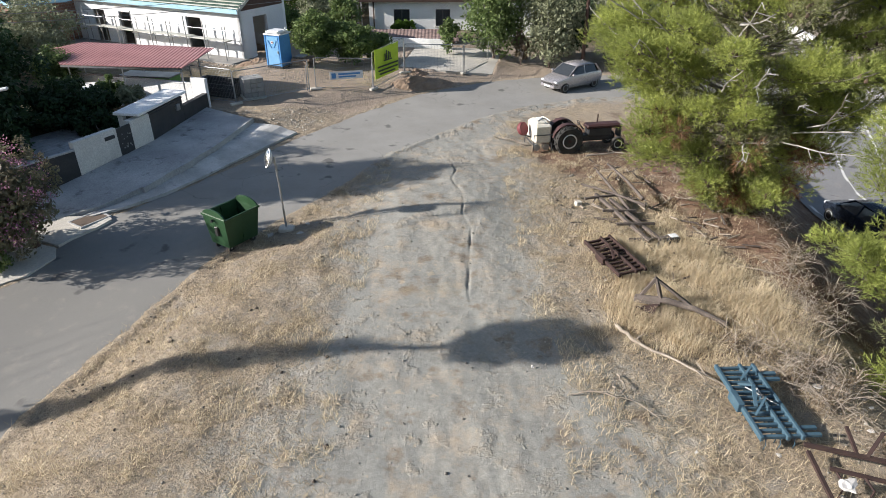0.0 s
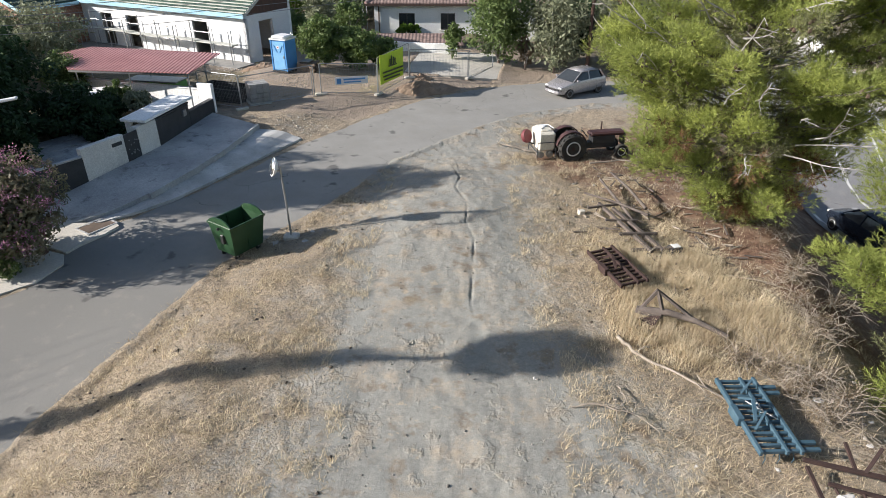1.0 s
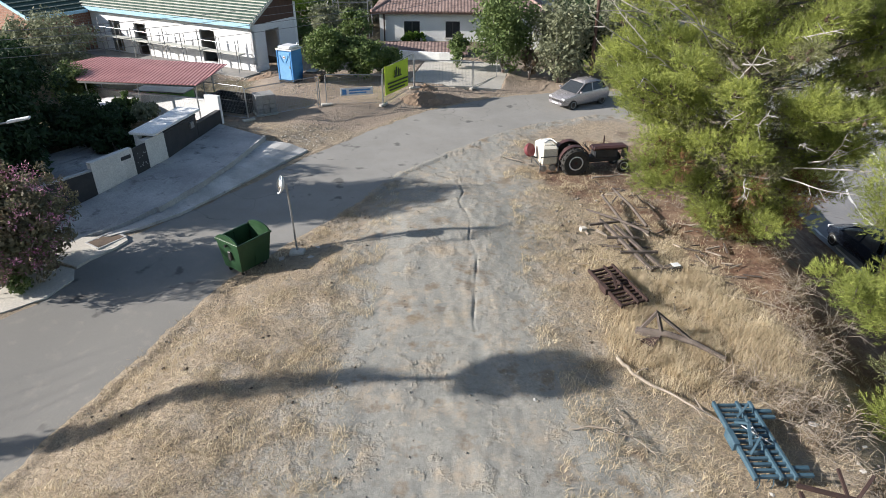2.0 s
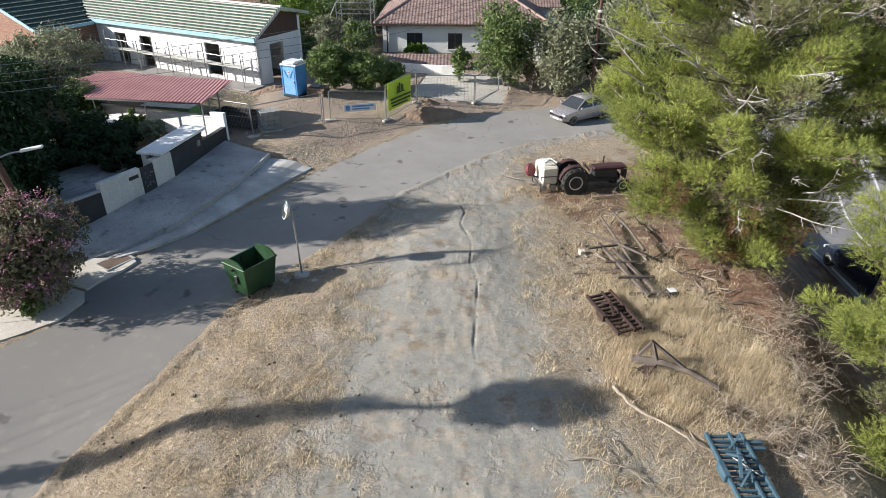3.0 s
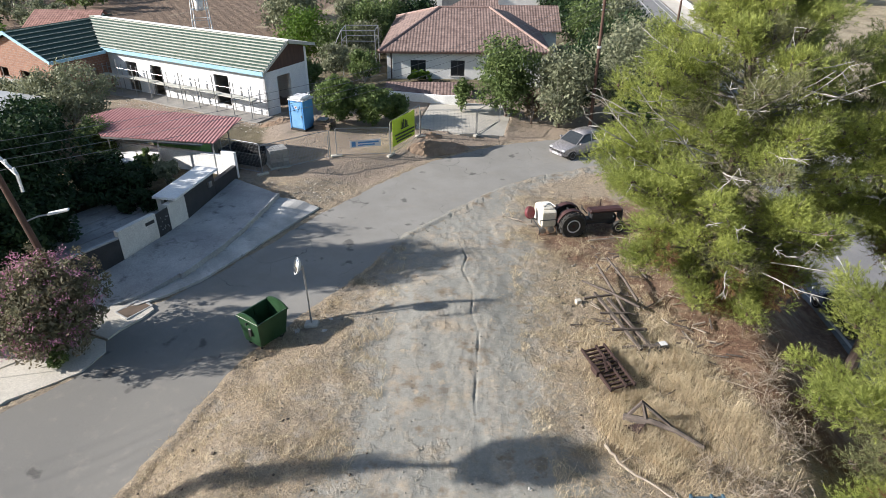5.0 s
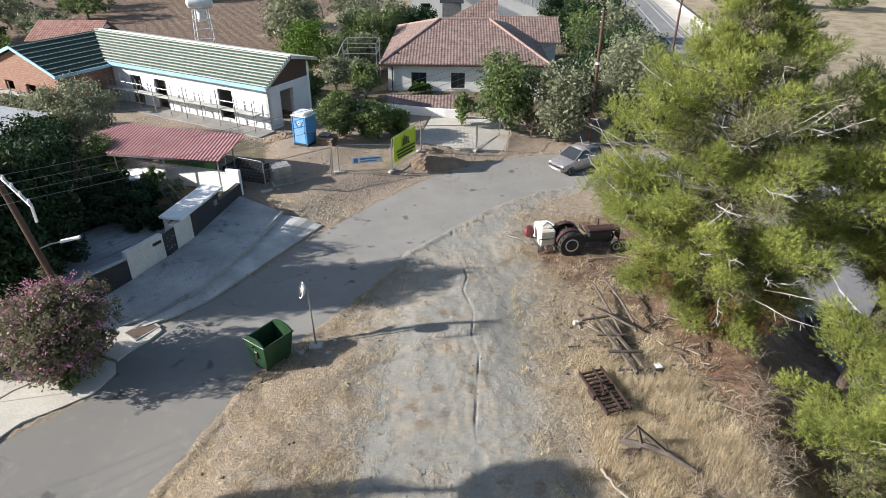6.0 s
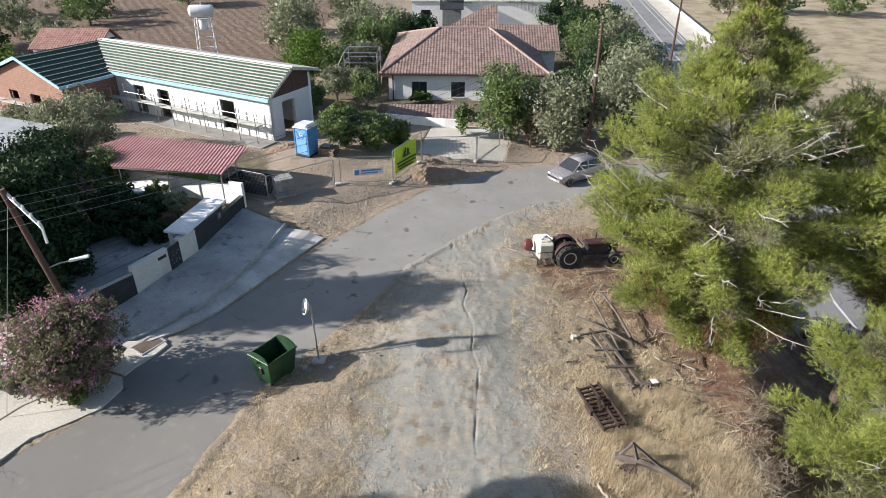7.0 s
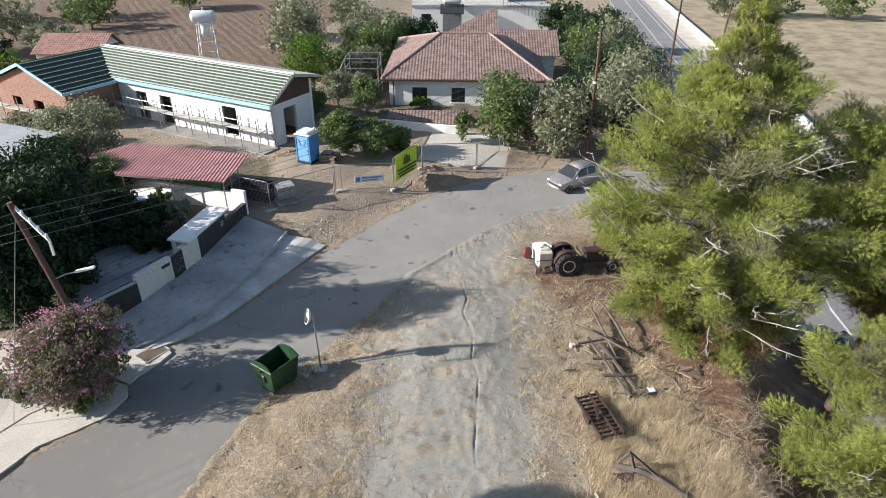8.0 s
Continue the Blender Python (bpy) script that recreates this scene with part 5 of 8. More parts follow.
        f, r = low + (1 - low) * g, reach * float(np.interp(g, *CROWN_SHAPE)) * rng.uniform(0.35, 0.75)
        hung.append((tuple(stem(f) + Vector((r * math.cos(a), r * math.sin(a), rng.uniform(-0.4, 0.1)))), rng.uniform(0.25, 0.5), (0.0, 0.0, -1.0)))
    tagged(shoot_cloud("dry_foliage", [v[0] for v in hung], [v[1] for v in hung], [v[2] for v in hung], 60, 0.2, DRY_NEEDLES, tree, seed + 1, 1.1), "hanging withered brown needles", kind="stuff")
    return tree


def leafy(name, x, y, height, width, material, seed, label, category="tree", clumps=60, per=120, size=0.09, trunk=0.25, low=0.15, z=None, stems=5):
    """A broad-leaved tree or bush: trunk, a few limbs, and a ragged crown of clumps of leaves with gaps."""
    rng = random.Random(seed)
    if y > 44:
        per, size = int(per * 0.36), size * 1.55
    else:
        per, size = int(per * 0.62), size * 1.24
    z0 = at(x, y) if z is None else z
    tree = thing(name, x, y, z0, rng.uniform(0, 360), label, category)
    top = height * (low + 0.25)
    centres, radii, wood = [], [], bmesh.new()
    for k in range(clumps):
        u, v, w = rng.gauss(0, 1), rng.gauss(0, 1), rng.gauss(0, 1)
        n = math.sqrt(u * u + v * v + w * w)
        r = rng.random() ** 0.4
        wide = width / 2 * (0.82 + 0.36 * noise.noise(Vector((u / n * 1.6 + seed, v / n * 1.6, w / n * 1.6))))
        c = Vector((u / n * r * wide, v / n * r * wide, height * (low + (1 - low) * (0.5 + 0.47 * w / n * r))))
        centres.append(tuple(c))
        radii.append(rng.uniform(0.10, 0.19) * min(width, height) + 0.05)
        if k < stems * 3:
            mid = Vector((c.x * 0.35, c.y * 0.35, top * 0.8))
            tube(wood, [(0, 0, height * low * 0.5), mid, c], 0.05 * trunk / 0.25, 5, 0.012)
    part("trunk", one(tube, [(0, 0, -0.25), (0.04, 0.02, top * 0.5), (0, 0, top)], 0.5 * trunk * min(1.0, height / 4), 8, 0.3 * trunk * min(1.0, height / 4)), BARK, tree)
    part("branchwork", wood, TWIG, tree)
    leaf_cloud("crown", centres, np.array(radii), per, size, material, tree, seed, 0.85)
    return tree


pine(10.6, 21.8, 14.8, 232, 3, "tall bright green pine with grey limbs and cones", (-0.9, 0.2), low=0.03, reach=6.2, dead=40)
pine(14.5, 13.3, 12.0, 150, 8, "bright green young pine on the bank", (0.3, 0.2), low=0.01, reach=5.4, dead=6)
pine(16.2, 20.4, 15.4, 120, 12, "tall bright green pine behind another pine", (0.2, -0.2), low=0.38, reach=5.0, dead=16)
# dark garden trees
leafy("garden_tree", -21.8, 22.2, 10.6, 5.2, LEAF_DARK, 21, "dark green dense garden tree behind the pole", clumps=230, per=190, size=0.10)
leafy("garden_tree", -20.6, 26.4, 6.2, 5.2, LEAF_DARK, 17, "dark green leafy garden tree", clumps=130, per=150, size=0.11)
leafy("garden_tree", -18.9, 22.6, 4.8, 4.2, LEAF_DARK, 22, "dark green leafy garden tree", clumps=110, per=150, size=0.1)
leafy("garden_tree", -22.4, 29.4, 5.4, 6.4, LEAF_DARK, 23, "dark green leafy garden tree beside the shed", clumps=140, per=150, size=0.1)
leafy("garden_tree", -27.0, 28.5, 6.6, 7.6, LEAF_DARK, 24, "dark green dense garden tree", clumps=130, per=150, size=0.11)
leafy("garden_tree", -25.2, 35.6, 4.0, 4.8, LEAF_DARK, 19, "dark green dense garden tree", clumps=100, per=140, size=0.1)
leafy("shrub", -18.2, 30.6, 2.4, 4.4, LEAF_DARK, 25, "dark green rounded garden shrub", "shrub", clumps=90, per=150)
leafy("round_bush", -21.9, 36.0, 2.7, 2.7, LEAF_MID, 26, "clipped round green bush beside the awning", "shrub", clumps=110, per=150, size=0.06, low=0.1)
leafy("shrub", -15.9, 31.9, 1.9, 1.3, LEAF_OLIVE, 27, "yellowish feathery shrub behind the gate", "shrub", clumps=26)
leafy("shrub", -17.6, 33.2, 1.9, 1.2, LEAF_MID, 28, "small green shrub by the white wall", "shrub", clumps=24)
leafy("olive_tree", -26.4, 41.6, 4.6, 7.4, LEAF_OLIVE, 29, "grey-green olive tree beside the brick wing", clumps=130)
leafy("olive_tree", -31.5, 44.0, 3.0, 5.6, LEAF_OLIVE, 12, "grey-green olive tree beside the brick wing", clumps=80)
leafy("citrus_bush", -8.3, 43.6, 3.2, 3.2, LEAF_CITRUS, 30, "dark glossy green citrus tree by the site", clumps=90, per=160, low=0.05)
leafy("citrus_bush", -6.0, 43.9, 2.9, 3.4, LEAF_CITRUS, 31, "dark glossy green citrus tree by the wall", clumps=90, per=160, low=0.05)
leafy("citrus_bush", -4.2, 44.9, 1.9, 2.4, LEAF_CITRUS, 340, "low dark green citrus bush by the wall", clumps=50, per=140, low=0.05)
leafy("shrub", 0.3, 47.6, 2.6, 1.7, LEAF_MID, 32, "bright green slender shrub on the forecourt", "shrub", clumps=36)
leafy("tree", 3.7, 47.2, 6.2, 5.2, LEAF_MID, 33, "green leafy street tree before the house", clumps=150, per=150, low=0.06)
leafy("tree", 7.5, 45.6, 6.0, 5.0, LEAF_OLIVE, 34, "greyish green half-withered street tree", clumps=140, low=0.06)
leafy("withered_tree", 5.6, 46.4, 2.6, 1.6, LEAF_DRY, 35, "withered brown bush between street trees", clumps=22)
leafy("tree", 12.3, 47.0, 7.4, 6.4, LEAF_OLIVE, 36, "grey-green olive tree by the corner", clumps=150, per=140, low=0.06)
leafy("tree", 13.4, 45.9, 4.8, 5.4, LEAF_DARK, 37, "dark green tree in the shade", clumps=110, low=0.05)
leafy("tree", 9.8, 50.5, 5.2, 5.0, LEAF_DARK, 18, "dark green tree behind street trees", clumps=110, low=0.05)
leafy("tree", 16.8, 56.0, 5.2, 5.6, LEAF_OLIVE, 38, "grey-green olive tree by the main road", clumps=80)
leafy("tree", 13.2, 62.0, 5.0, 4.6, LEAF_DARK, 39, "dark green tree beside the tiled house", clumps=70)
leafy("shrub", -8.0, 54.2, 3.2, 3.0, LEAF_MID, 40, "mixed green shrub beside the tiled house", "shrub", clumps=50)
leafy("shrub", -11.0, 56.5, 3.2, 3.4, LEAF_OLIVE, 41, "olive-green garden shrub behind the street wall", "shrub", clumps=50)
leafy("shrub", -3.4, 56.4, 0.9, 3.4, LEAF_LIGHT, 42, "low light green shrub under the window", "shrub", clumps=40, low=0.02, trunk=0.1)
leafy("tree", -14.6, 63.0, 5.6, 6.0, LEAF_LIGHT, 43, "bright lime-green garden tree", clumps=120)
leafy("olive_tree", -17.5, 70.0, 7.4, 7.0, LEAF_OLIVE, 16, "large grey-green olive tree behind the house", clumps=120, size=0.12)
leafy("tree", -10.0, 70.0, 5.4, 6.4, LEAF_MID, 15, "green leafy garden tree", clumps=100, size=0.11)
leafy("shrub", -10.0, 60.0, 2.8, 4.0, LEAF_OLIVE, 14, "mixed green garden shrub behind the wall", "shrub", clumps=80)
leafy("shrub", -12.6, 52.5, 2.8, 3.4, LEAF_MID, 13, "green garden shrub beside the white house", "shrub", clumps=60)
leafy("tree", -12.0, 62.0, 4.6, 4.6, LEAF_MID, 44, "green leafy garden tree", clumps=70)
leafy("olive_tree", -19.5, 78.0, 5.6, 6.4, LEAF_OLIVE, 45, "grey-green olive tree at the field edge", clumps=80, per=90, size=0.13)
leafy("olive_tree", -11.5, 80.0, 6.0, 6.6, LEAF_OLIVE, 46, "grey-green olive tree behind the garden", clumps=80, per=90, size=0.13)
leafy("olive_tree", -15.5, 92.0, 6.0, 7.0, LEAF_OLIVE, 47, "grey-green olive tree far off", clumps=70, per=90, size=0.15)
leafy("olive_tree", -8.0, 86.0, 4.6, 6.0, LEAF_OLIVE, 48, "low grey-green olive tree", clumps=60, per=90, size=0.15)
leafy("tree", 14.5, 93.0, 5.0, 9.0, LEAF_DARK, 49, "dark green tree beside the far house", clumps=80, per=90, size=0.16)
leafy("tree", -46.0, 60.0, 4.6, 9.0, LEAF_LIGHT, 50, "bright green tree beside the hut", clumps=80, per=90, size=0.14)
leafy("tree", -58.0, 84.0, 5.0, 9.0, LEAF_OLIVE, 51, "grey-green tree at the field edge", clumps=70, per=80, size=0.16)
leafy("tree", -52.0, 92.0, 4.5, 10.0, LEAF_MID, 52, "green tree at the field edge", clumps=70, per=80, size=0.16)
leafy("tree", -70.0, 95.0, 6.0, 12.0, LEAF_MID, 53, "green tree at the far field edge", clumps=70, per=80, size=0.18)
leafy("tree", 15.6, 57.5, 6.4, 6.0, LEAF_OLIVE, 300, "grey-green olive tree among other trees", clumps=90, per=110, size=0.10, low=0.06)
leafy("tree", 13.4, 55.0, 5.4, 5.0, LEAF_DARK, 301, "dark green broad tree among other trees", clumps=90, per=110, size=0.10, low=0.06)
leafy("tree", 17.6, 64.0, 6.0, 6.4, LEAF_DARK, 302, "dark green broad tree among other trees", clumps=90, per=110, size=0.10, low=0.06)
leafy("tree", 13.0, 68.0, 6.6, 6.0, LEAF_MID, 303, "mid-green leafy tree among other trees", clumps=90, per=110, size=0.10, low=0.06)
leafy("tree", 17.5, 73.0, 6.4, 6.6, LEAF_OLIVE, 304, "grey-green olive tree among other trees", clumps=90, per=110, size=0.13, low=0.06)
leafy("tree", 13.5, 78.0, 6.2, 6.0, LEAF_DARK, 305, "dark green broad tree among other trees", clumps=90, per=110, size=0.13, low=0.06)
leafy("tree", 18.5, 83.0, 5.6, 7.0, LEAF_DARK, 306, "dark green broad tree among other trees", clumps=90, per=110, size=0.13, low=0.06)
leafy("tree", -9.4, 66.0, 4.0, 4.4, LEAF_OLIVE, 307, "grey-green olive tree among other trees", clumps=90, per=110, size=0.10, low=0.06)
leafy("tree", -11.6, 75.0, 5.0, 6.0, LEAF_OLIVE, 308, "grey-green olive tree among other trees", clumps=90, per=110, size=0.13, low=0.06)
leafy("tree", -4.5, 80.0, 4.6, 5.4, LEAF_DARK, 309, "dark green broad tree among other trees", clumps=90, per=110, size=0.13, low=0.06)
leafy("tree", -8.0, 78.0, 4.4, 5.4, LEAF_MID, 310, "mid-green leafy tree among other trees", clumps=90, per=110, size=0.13, low=0.06)
leafy("tree", -22.0, 88.0, 6.2, 7.4, LEAF_OLIVE, 311, "grey-green olive tree among other trees", clumps=90, per=110, size=0.13, low=0.06)
leafy("tree", -60.0, 76.0, 5.4, 9.0, LEAF_OLIVE, 312, "grey-green olive tree among other trees", clumps=90, per=110, size=0.13, low=0.06)
leafy("tree", -66.0, 70.0, 5.0, 9.0, LEAF_MID, 313, "mid-green leafy tree among other trees", clumps=90, per=110, size=0.13, low=0.06)
leafy("tree", -53.0, 70.0, 4.6, 7.0, LEAF_DARK, 314, "dark green broad tree among other trees", clumps=90, per=110, size=0.13, low=0.06)
leafy("tree", -48.0, 76.0, 4.0, 7.0, LEAF_OLIVE, 315, "grey-green olive tree among other trees", clumps=90, per=110, size=0.13, low=0.06)
leafy("tree", -57.0, 100.0, 5.0, 11.0, LEAF_OLIVE, 316, "grey-green olive tree among other trees", clumps=90, per=110, size=0.13, low=0.06)
leafy("tree", -44.0, 108.0, 5.0, 9.0, LEAF_MID, 317, "mid-green leafy tree among other trees", clumps=90, per=110, size=0.13, low=0.06)
for k, (fx, fy, fh, fw) in enumerate(((44.0, 112.0, 5.0, 8.0), (53.0, 113.0, 5.5, 9.0), (63.0, 112.0, 5.0, 9.0), (73.0, 110.0, 6.0, 9.0), (83.0, 108.0, 5.5, 9.0), (66.0, 97.0, 3.6, 4.6))):
    leafy("tree", fx, fy, fh, fw, (LEAF_OLIVE, LEAF_DARK, LEAF_MID)[k % 3], 360 + k, ("grey-green", "dark green", "mid-green")[k % 3] + " tree at the far edge of a dry field", clumps=60, per=100, size=0.16, low=0.06)
leafy("shrub", -16.6, 29.6, 1.8, 2.4, LEAF_DARK, 330, "dark green shrub behind the entrance gate", "shrub", clumps=50, low=0.03)
leafy("shrub", -19.8, 32.4, 2.0, 3.2, LEAF_DARK, 331, "dark green garden shrub by the white porch", "shrub", clumps=60, low=0.03)
leafy("shrub", -20.8, 29.0, 2.6, 3.4, LEAF_DARK, 332, "dark green garden shrub on the terrace edge", "shrub", clumps=70, low=0.03)
leafy("garden_tree", -19.6, 25.2, 3.6, 4.2, LEAF_DARK, 350, "dark green broad garden tree over the terrace", clumps=110, per=150, size=0.1, low=0.08)
# unseen slender tall tree, added beyond the driveway to shade the track
def unseen_shade_tree(x, y):
    """An added shade caster out of view: bare-topped trunk wrapped in ivy with one dense tuft of a crown."""
    rng = random.Random(60)
    ob = thing("unseen_shade_tree", x, y, at(x, y), 0, "added unseen shade caster, a slender tall tree with ivy-clad trunk and small dense crown", "tree")
    z = -at(x, y)
    line = [(0, 0, -0.3), (0, -0.15, 2.0), (0, -0.1, 3.8 + z), (0, 0.5, 5.4 + z), (0, 0.5, 7.3 + z), (0, 0.2, 8.2 + z), (0, 0.0, 9.6 + z)]
    part("trunk", one(tube, line, 0.2, 9, 0.09), BARK, ob)
    ivy = []
    for k in range(46):
        h = 1.5 + z + 6.1 * k / 45
        ivy.append((rng.uniform(-0.08, 0.08), float(np.interp(h, [p[2] for p in line], [p[1] for p in line])) + rng.uniform(-0.1, 0.1), h))
    tagged(leaf_cloud("ivy", ivy, np.full(len(ivy), 0.42), 110, 0.07, LEAF_DARK, ob, 61, 1.2), kind="stuff")
    tufts = []
    while len(tufts) < 60:
        u, v, w = rng.uniform(-1, 1), rng.uniform(-1, 1), rng.uniform(-1, 1)
        if u * u + v * v + w * w * 0.8 < 1:
            tufts.append((0.75 * u, 0.02 + 0.85 * v, 9.5 + z + 0.85 * w))
    tagged(leaf_cloud("crown", tufts, np.full(len(tufts), 0.28), 110, 0.08, LEAF_DARK, ob, 62, 1.0), kind="stuff")


unseen_shade_tree(-18.6, 9.9)


# ---- things by the lane ----
def wheel(parent, name, x, y, z, r, w, tyre, hub, hub_r, lugs=0, turn=0.0):
    """A wheel with its axle along y: tyre, dished rim and hub."""
    m = Matrix.Translation((x, y, z)) @ pose(0, 0, 0, 0, 0, turn) @ pose(0, 0, 0, 90, 0, 0)
    t = part(name, one(turned, [(hub_r, -w * 0.42), (r * 0.9, -w * 0.5), (r, -w * 0.32), (r, w * 0.32), (r * 0.9, w * 0.5), (hub_r, w * 0.42)], 28, m), tyre, parent, smooth=False)
    part("rim", one(turned, [(hub_r * 0.3, -w * 0.40), (hub_r * 0.6, -w * 0.36), (hub_r * 0.8, -w * 0.38), (hub_r * 1.05, -w * 0.5), (hub_r * 1.05, w * 0.5), (hub_r * 0.8, w * 0.38), (hub_r * 0.6, w * 0.36), (hub_r * 0.3, w * 0.40)], 24, m), hub, t, smooth=True)
    part("hub", one(turned, [(hub_r * 0.24, -w * 0.46), (hub_r * 0.28, -w * 0.38), (hub_r * 0.28, w * 0.38), (hub_r * 0.24, w * 0.46)], 12, m), RUST, t)
    if lugs:
        bm = bmesh.new()
        for k in range(lugs):
            for s in (-1, 1):
                a = 360 * (k + (0.5 if s > 0 else 0)) / lugs
                box(bm, r * 0.96, r * 1.05, 0.0, w * 0.46, -0.03, 0.03, turn=Matrix.Translation((x, y, z)) @ pose(0, 0, 0, 0, 0, turn) @ pose(0, 0, 0, 0, a, 0) @ pose(0, 0, 0, 25 * s, 0, 0 if s > 0 else 0) @ Matrix.Diagonal((1, s, 1, 1)))
        part("tread", bm, tyre, t)
    return t


def waste_bin():
    ob = thing("wheeled_bin", -7.15, 19.25, at(-7.15, 19.25) + 0.02, 56, "open dark green plastic wheeled waste bin", "waste bin")
    L, W, l, w, H = 0.72, 0.56, 0.6, 0.44, 1.3
    bm = bmesh.new()
    rim = [(-L, -W), (L, -W), (L, W), (-L, W)]
    foot = [(-l, -w), (l, -w), (l, w), (-l, w)]
    outer_top = [bm.verts.new((x, y, H)) for x, y in rim]
    outer_low = [bm.verts.new((x, y, 0.2)) for x, y in foot]
    inner_top = [bm.verts.new((x * 0.93, y * 0.92, H)) for x, y in rim]
    inner_low = [bm.verts.new((x * 0.92, y * 0.9, 0.24)) for x, y in foot]
    for k in range(4):
        n = (k + 1) % 4
        bm.faces.new((outer_low[k], outer_low[n], outer_top[n], outer_top[k]))
        bm.faces.new((outer_top[k], outer_top[n], inner_top[n], inner_top[k]))
        bm.faces.new((inner_top[k], inner_top[n], inner_low[n], inner_low[k]))
    bm.faces.new(outer_low[::-1])
    bm.faces.new(inner_low)
    part("body", bm, BIN_GREEN, ob)
    for s in (-1, 1):
        bm = bmesh.new()
        arc = [(s * L * 0.99, W * math.cos(a), H - 0.02 + 0.26 * math.sin(a)) for a in (math.pi * k / 12 for k in range(13))]
        slab(bm, arc, (-s * 0.05, 0, 0))
        part("end_arch", bm, BIN_GREEN, ob, "arched green bin end")
        part("lifting_arm", one(tube, [(s * (L + 0.02), 0, H - 0.12), (s * (L + 0.1), 0, H - 0.12)], 0.05, 10), BLACK_PLASTIC, ob)
        bm = bmesh.new()
        box(bm, s * L - 0.03, s * L + 0.03, -W - 0.04, W + 0.04, H - 0.05, H + 0.03, 0.01)
        part("end_rim", bm, BIN_GREEN, ob)
        part("lock", one(box, s * (L - 0.03) - 0.05, s * (L - 0.03) + 0.07, -0.14, 0.02, 0.62, 0.95, 0.02), BLACK_PLASTIC, ob, "black plastic catch")
    for s in (-1, 1):
        part("side_rim", one(box, -L, L, s * W - 0.03, s * W + 0.03, H - 0.05, H + 0.02, 0.01), BIN_GREEN, ob)
        part("rib", one(box, -0.02, 0.02, s * 0.49 - 0.02, s * 0.49 + 0.02, 0.3, H - 0.05), BIN_GREEN, ob)
    for sx in (-1, 1):
        for sy in (-1, 1):
            part("castor", one(turned, [(0.04, -0.025), (0.1, -0.02), (0.1, 0.02), (0.04, 0.025)], 14, Matrix.Translation((sx * 0.46, sy * 0.33, 0.09)) @ pose(0, 0, 0, 90, 0, 0)), RUBBER, ob)
            part("castor_fork", one(box, sx * 0.46 - 0.03, sx * 0.46 + 0.03, sy * 0.33 - 0.04, sy * 0.33 + 0.04, 0.1, 0.22), STEEL, ob)
    rag = thing("rubbish_bag", -7.1, 19.3, at(-7.1, 19.3) + 0.27, 10, "pale crumpled rubbish bag in the bin", "rubbish bag")
    bm = bmesh.new()
    bmesh.ops.create_icosphere(bm, subdivisions=3, radius=0.25)
    for v in bm.verts:
        v.co *= 1 + 0.3 * noise.noise(v.co * 7)
        v.co.z = v.co.z * 0.6 + 0.15
    part("bag", bm, LITTER, rag)


waste_bin()


def traffic_mirror():
    ob = thing("traffic_mirror", -5.59, 20.15, at(-5.59, 20.15), 0, "round traffic mirror on a thin steel pole in a concrete foot", "traffic mirror")
    part("foot", one(box, -0.27, 0.27, -0.2, 0.2, -0.1, 0.14, 0.04), PALE_CONCRETE, ob, "pale concrete block foot")
    part("pole", one(tube, [(0, 0, 0.05), (-0.06, 0.04, 1.4), (-0.13, 0.08, 2.75)], 0.035, 10), STEEL, ob)
    m = Matrix.Translation((-0.30, 0.0, 2.72)) @ pose(0, 0, 0, 0, 0, -66) @ pose(0, 0, 0, 72, 0, 0)
    face = part("back_shell", one(turned, [(0.02, -0.10), (0.2, -0.08), (0.31, -0.01), (0.33, 0.03), (0.33, 0.045), (0.30, 0.045)], 24, m), WC_WHITE, ob, "pale rounded mirror shell")
    part("mirror_face", one(turned, [(0.302, 0.042), (0.26, 0.075), (0.2, 0.105), (0.12, 0.128), (0.02, 0.136)], 24, m), MIRROR, face, smooth=True)
    part("bracket", one(beam, (-0.13, 0.08, 2.55), (-0.3, 0.03, 2.6), 0.04, 0.05), STEEL, ob)


traffic_mirror()


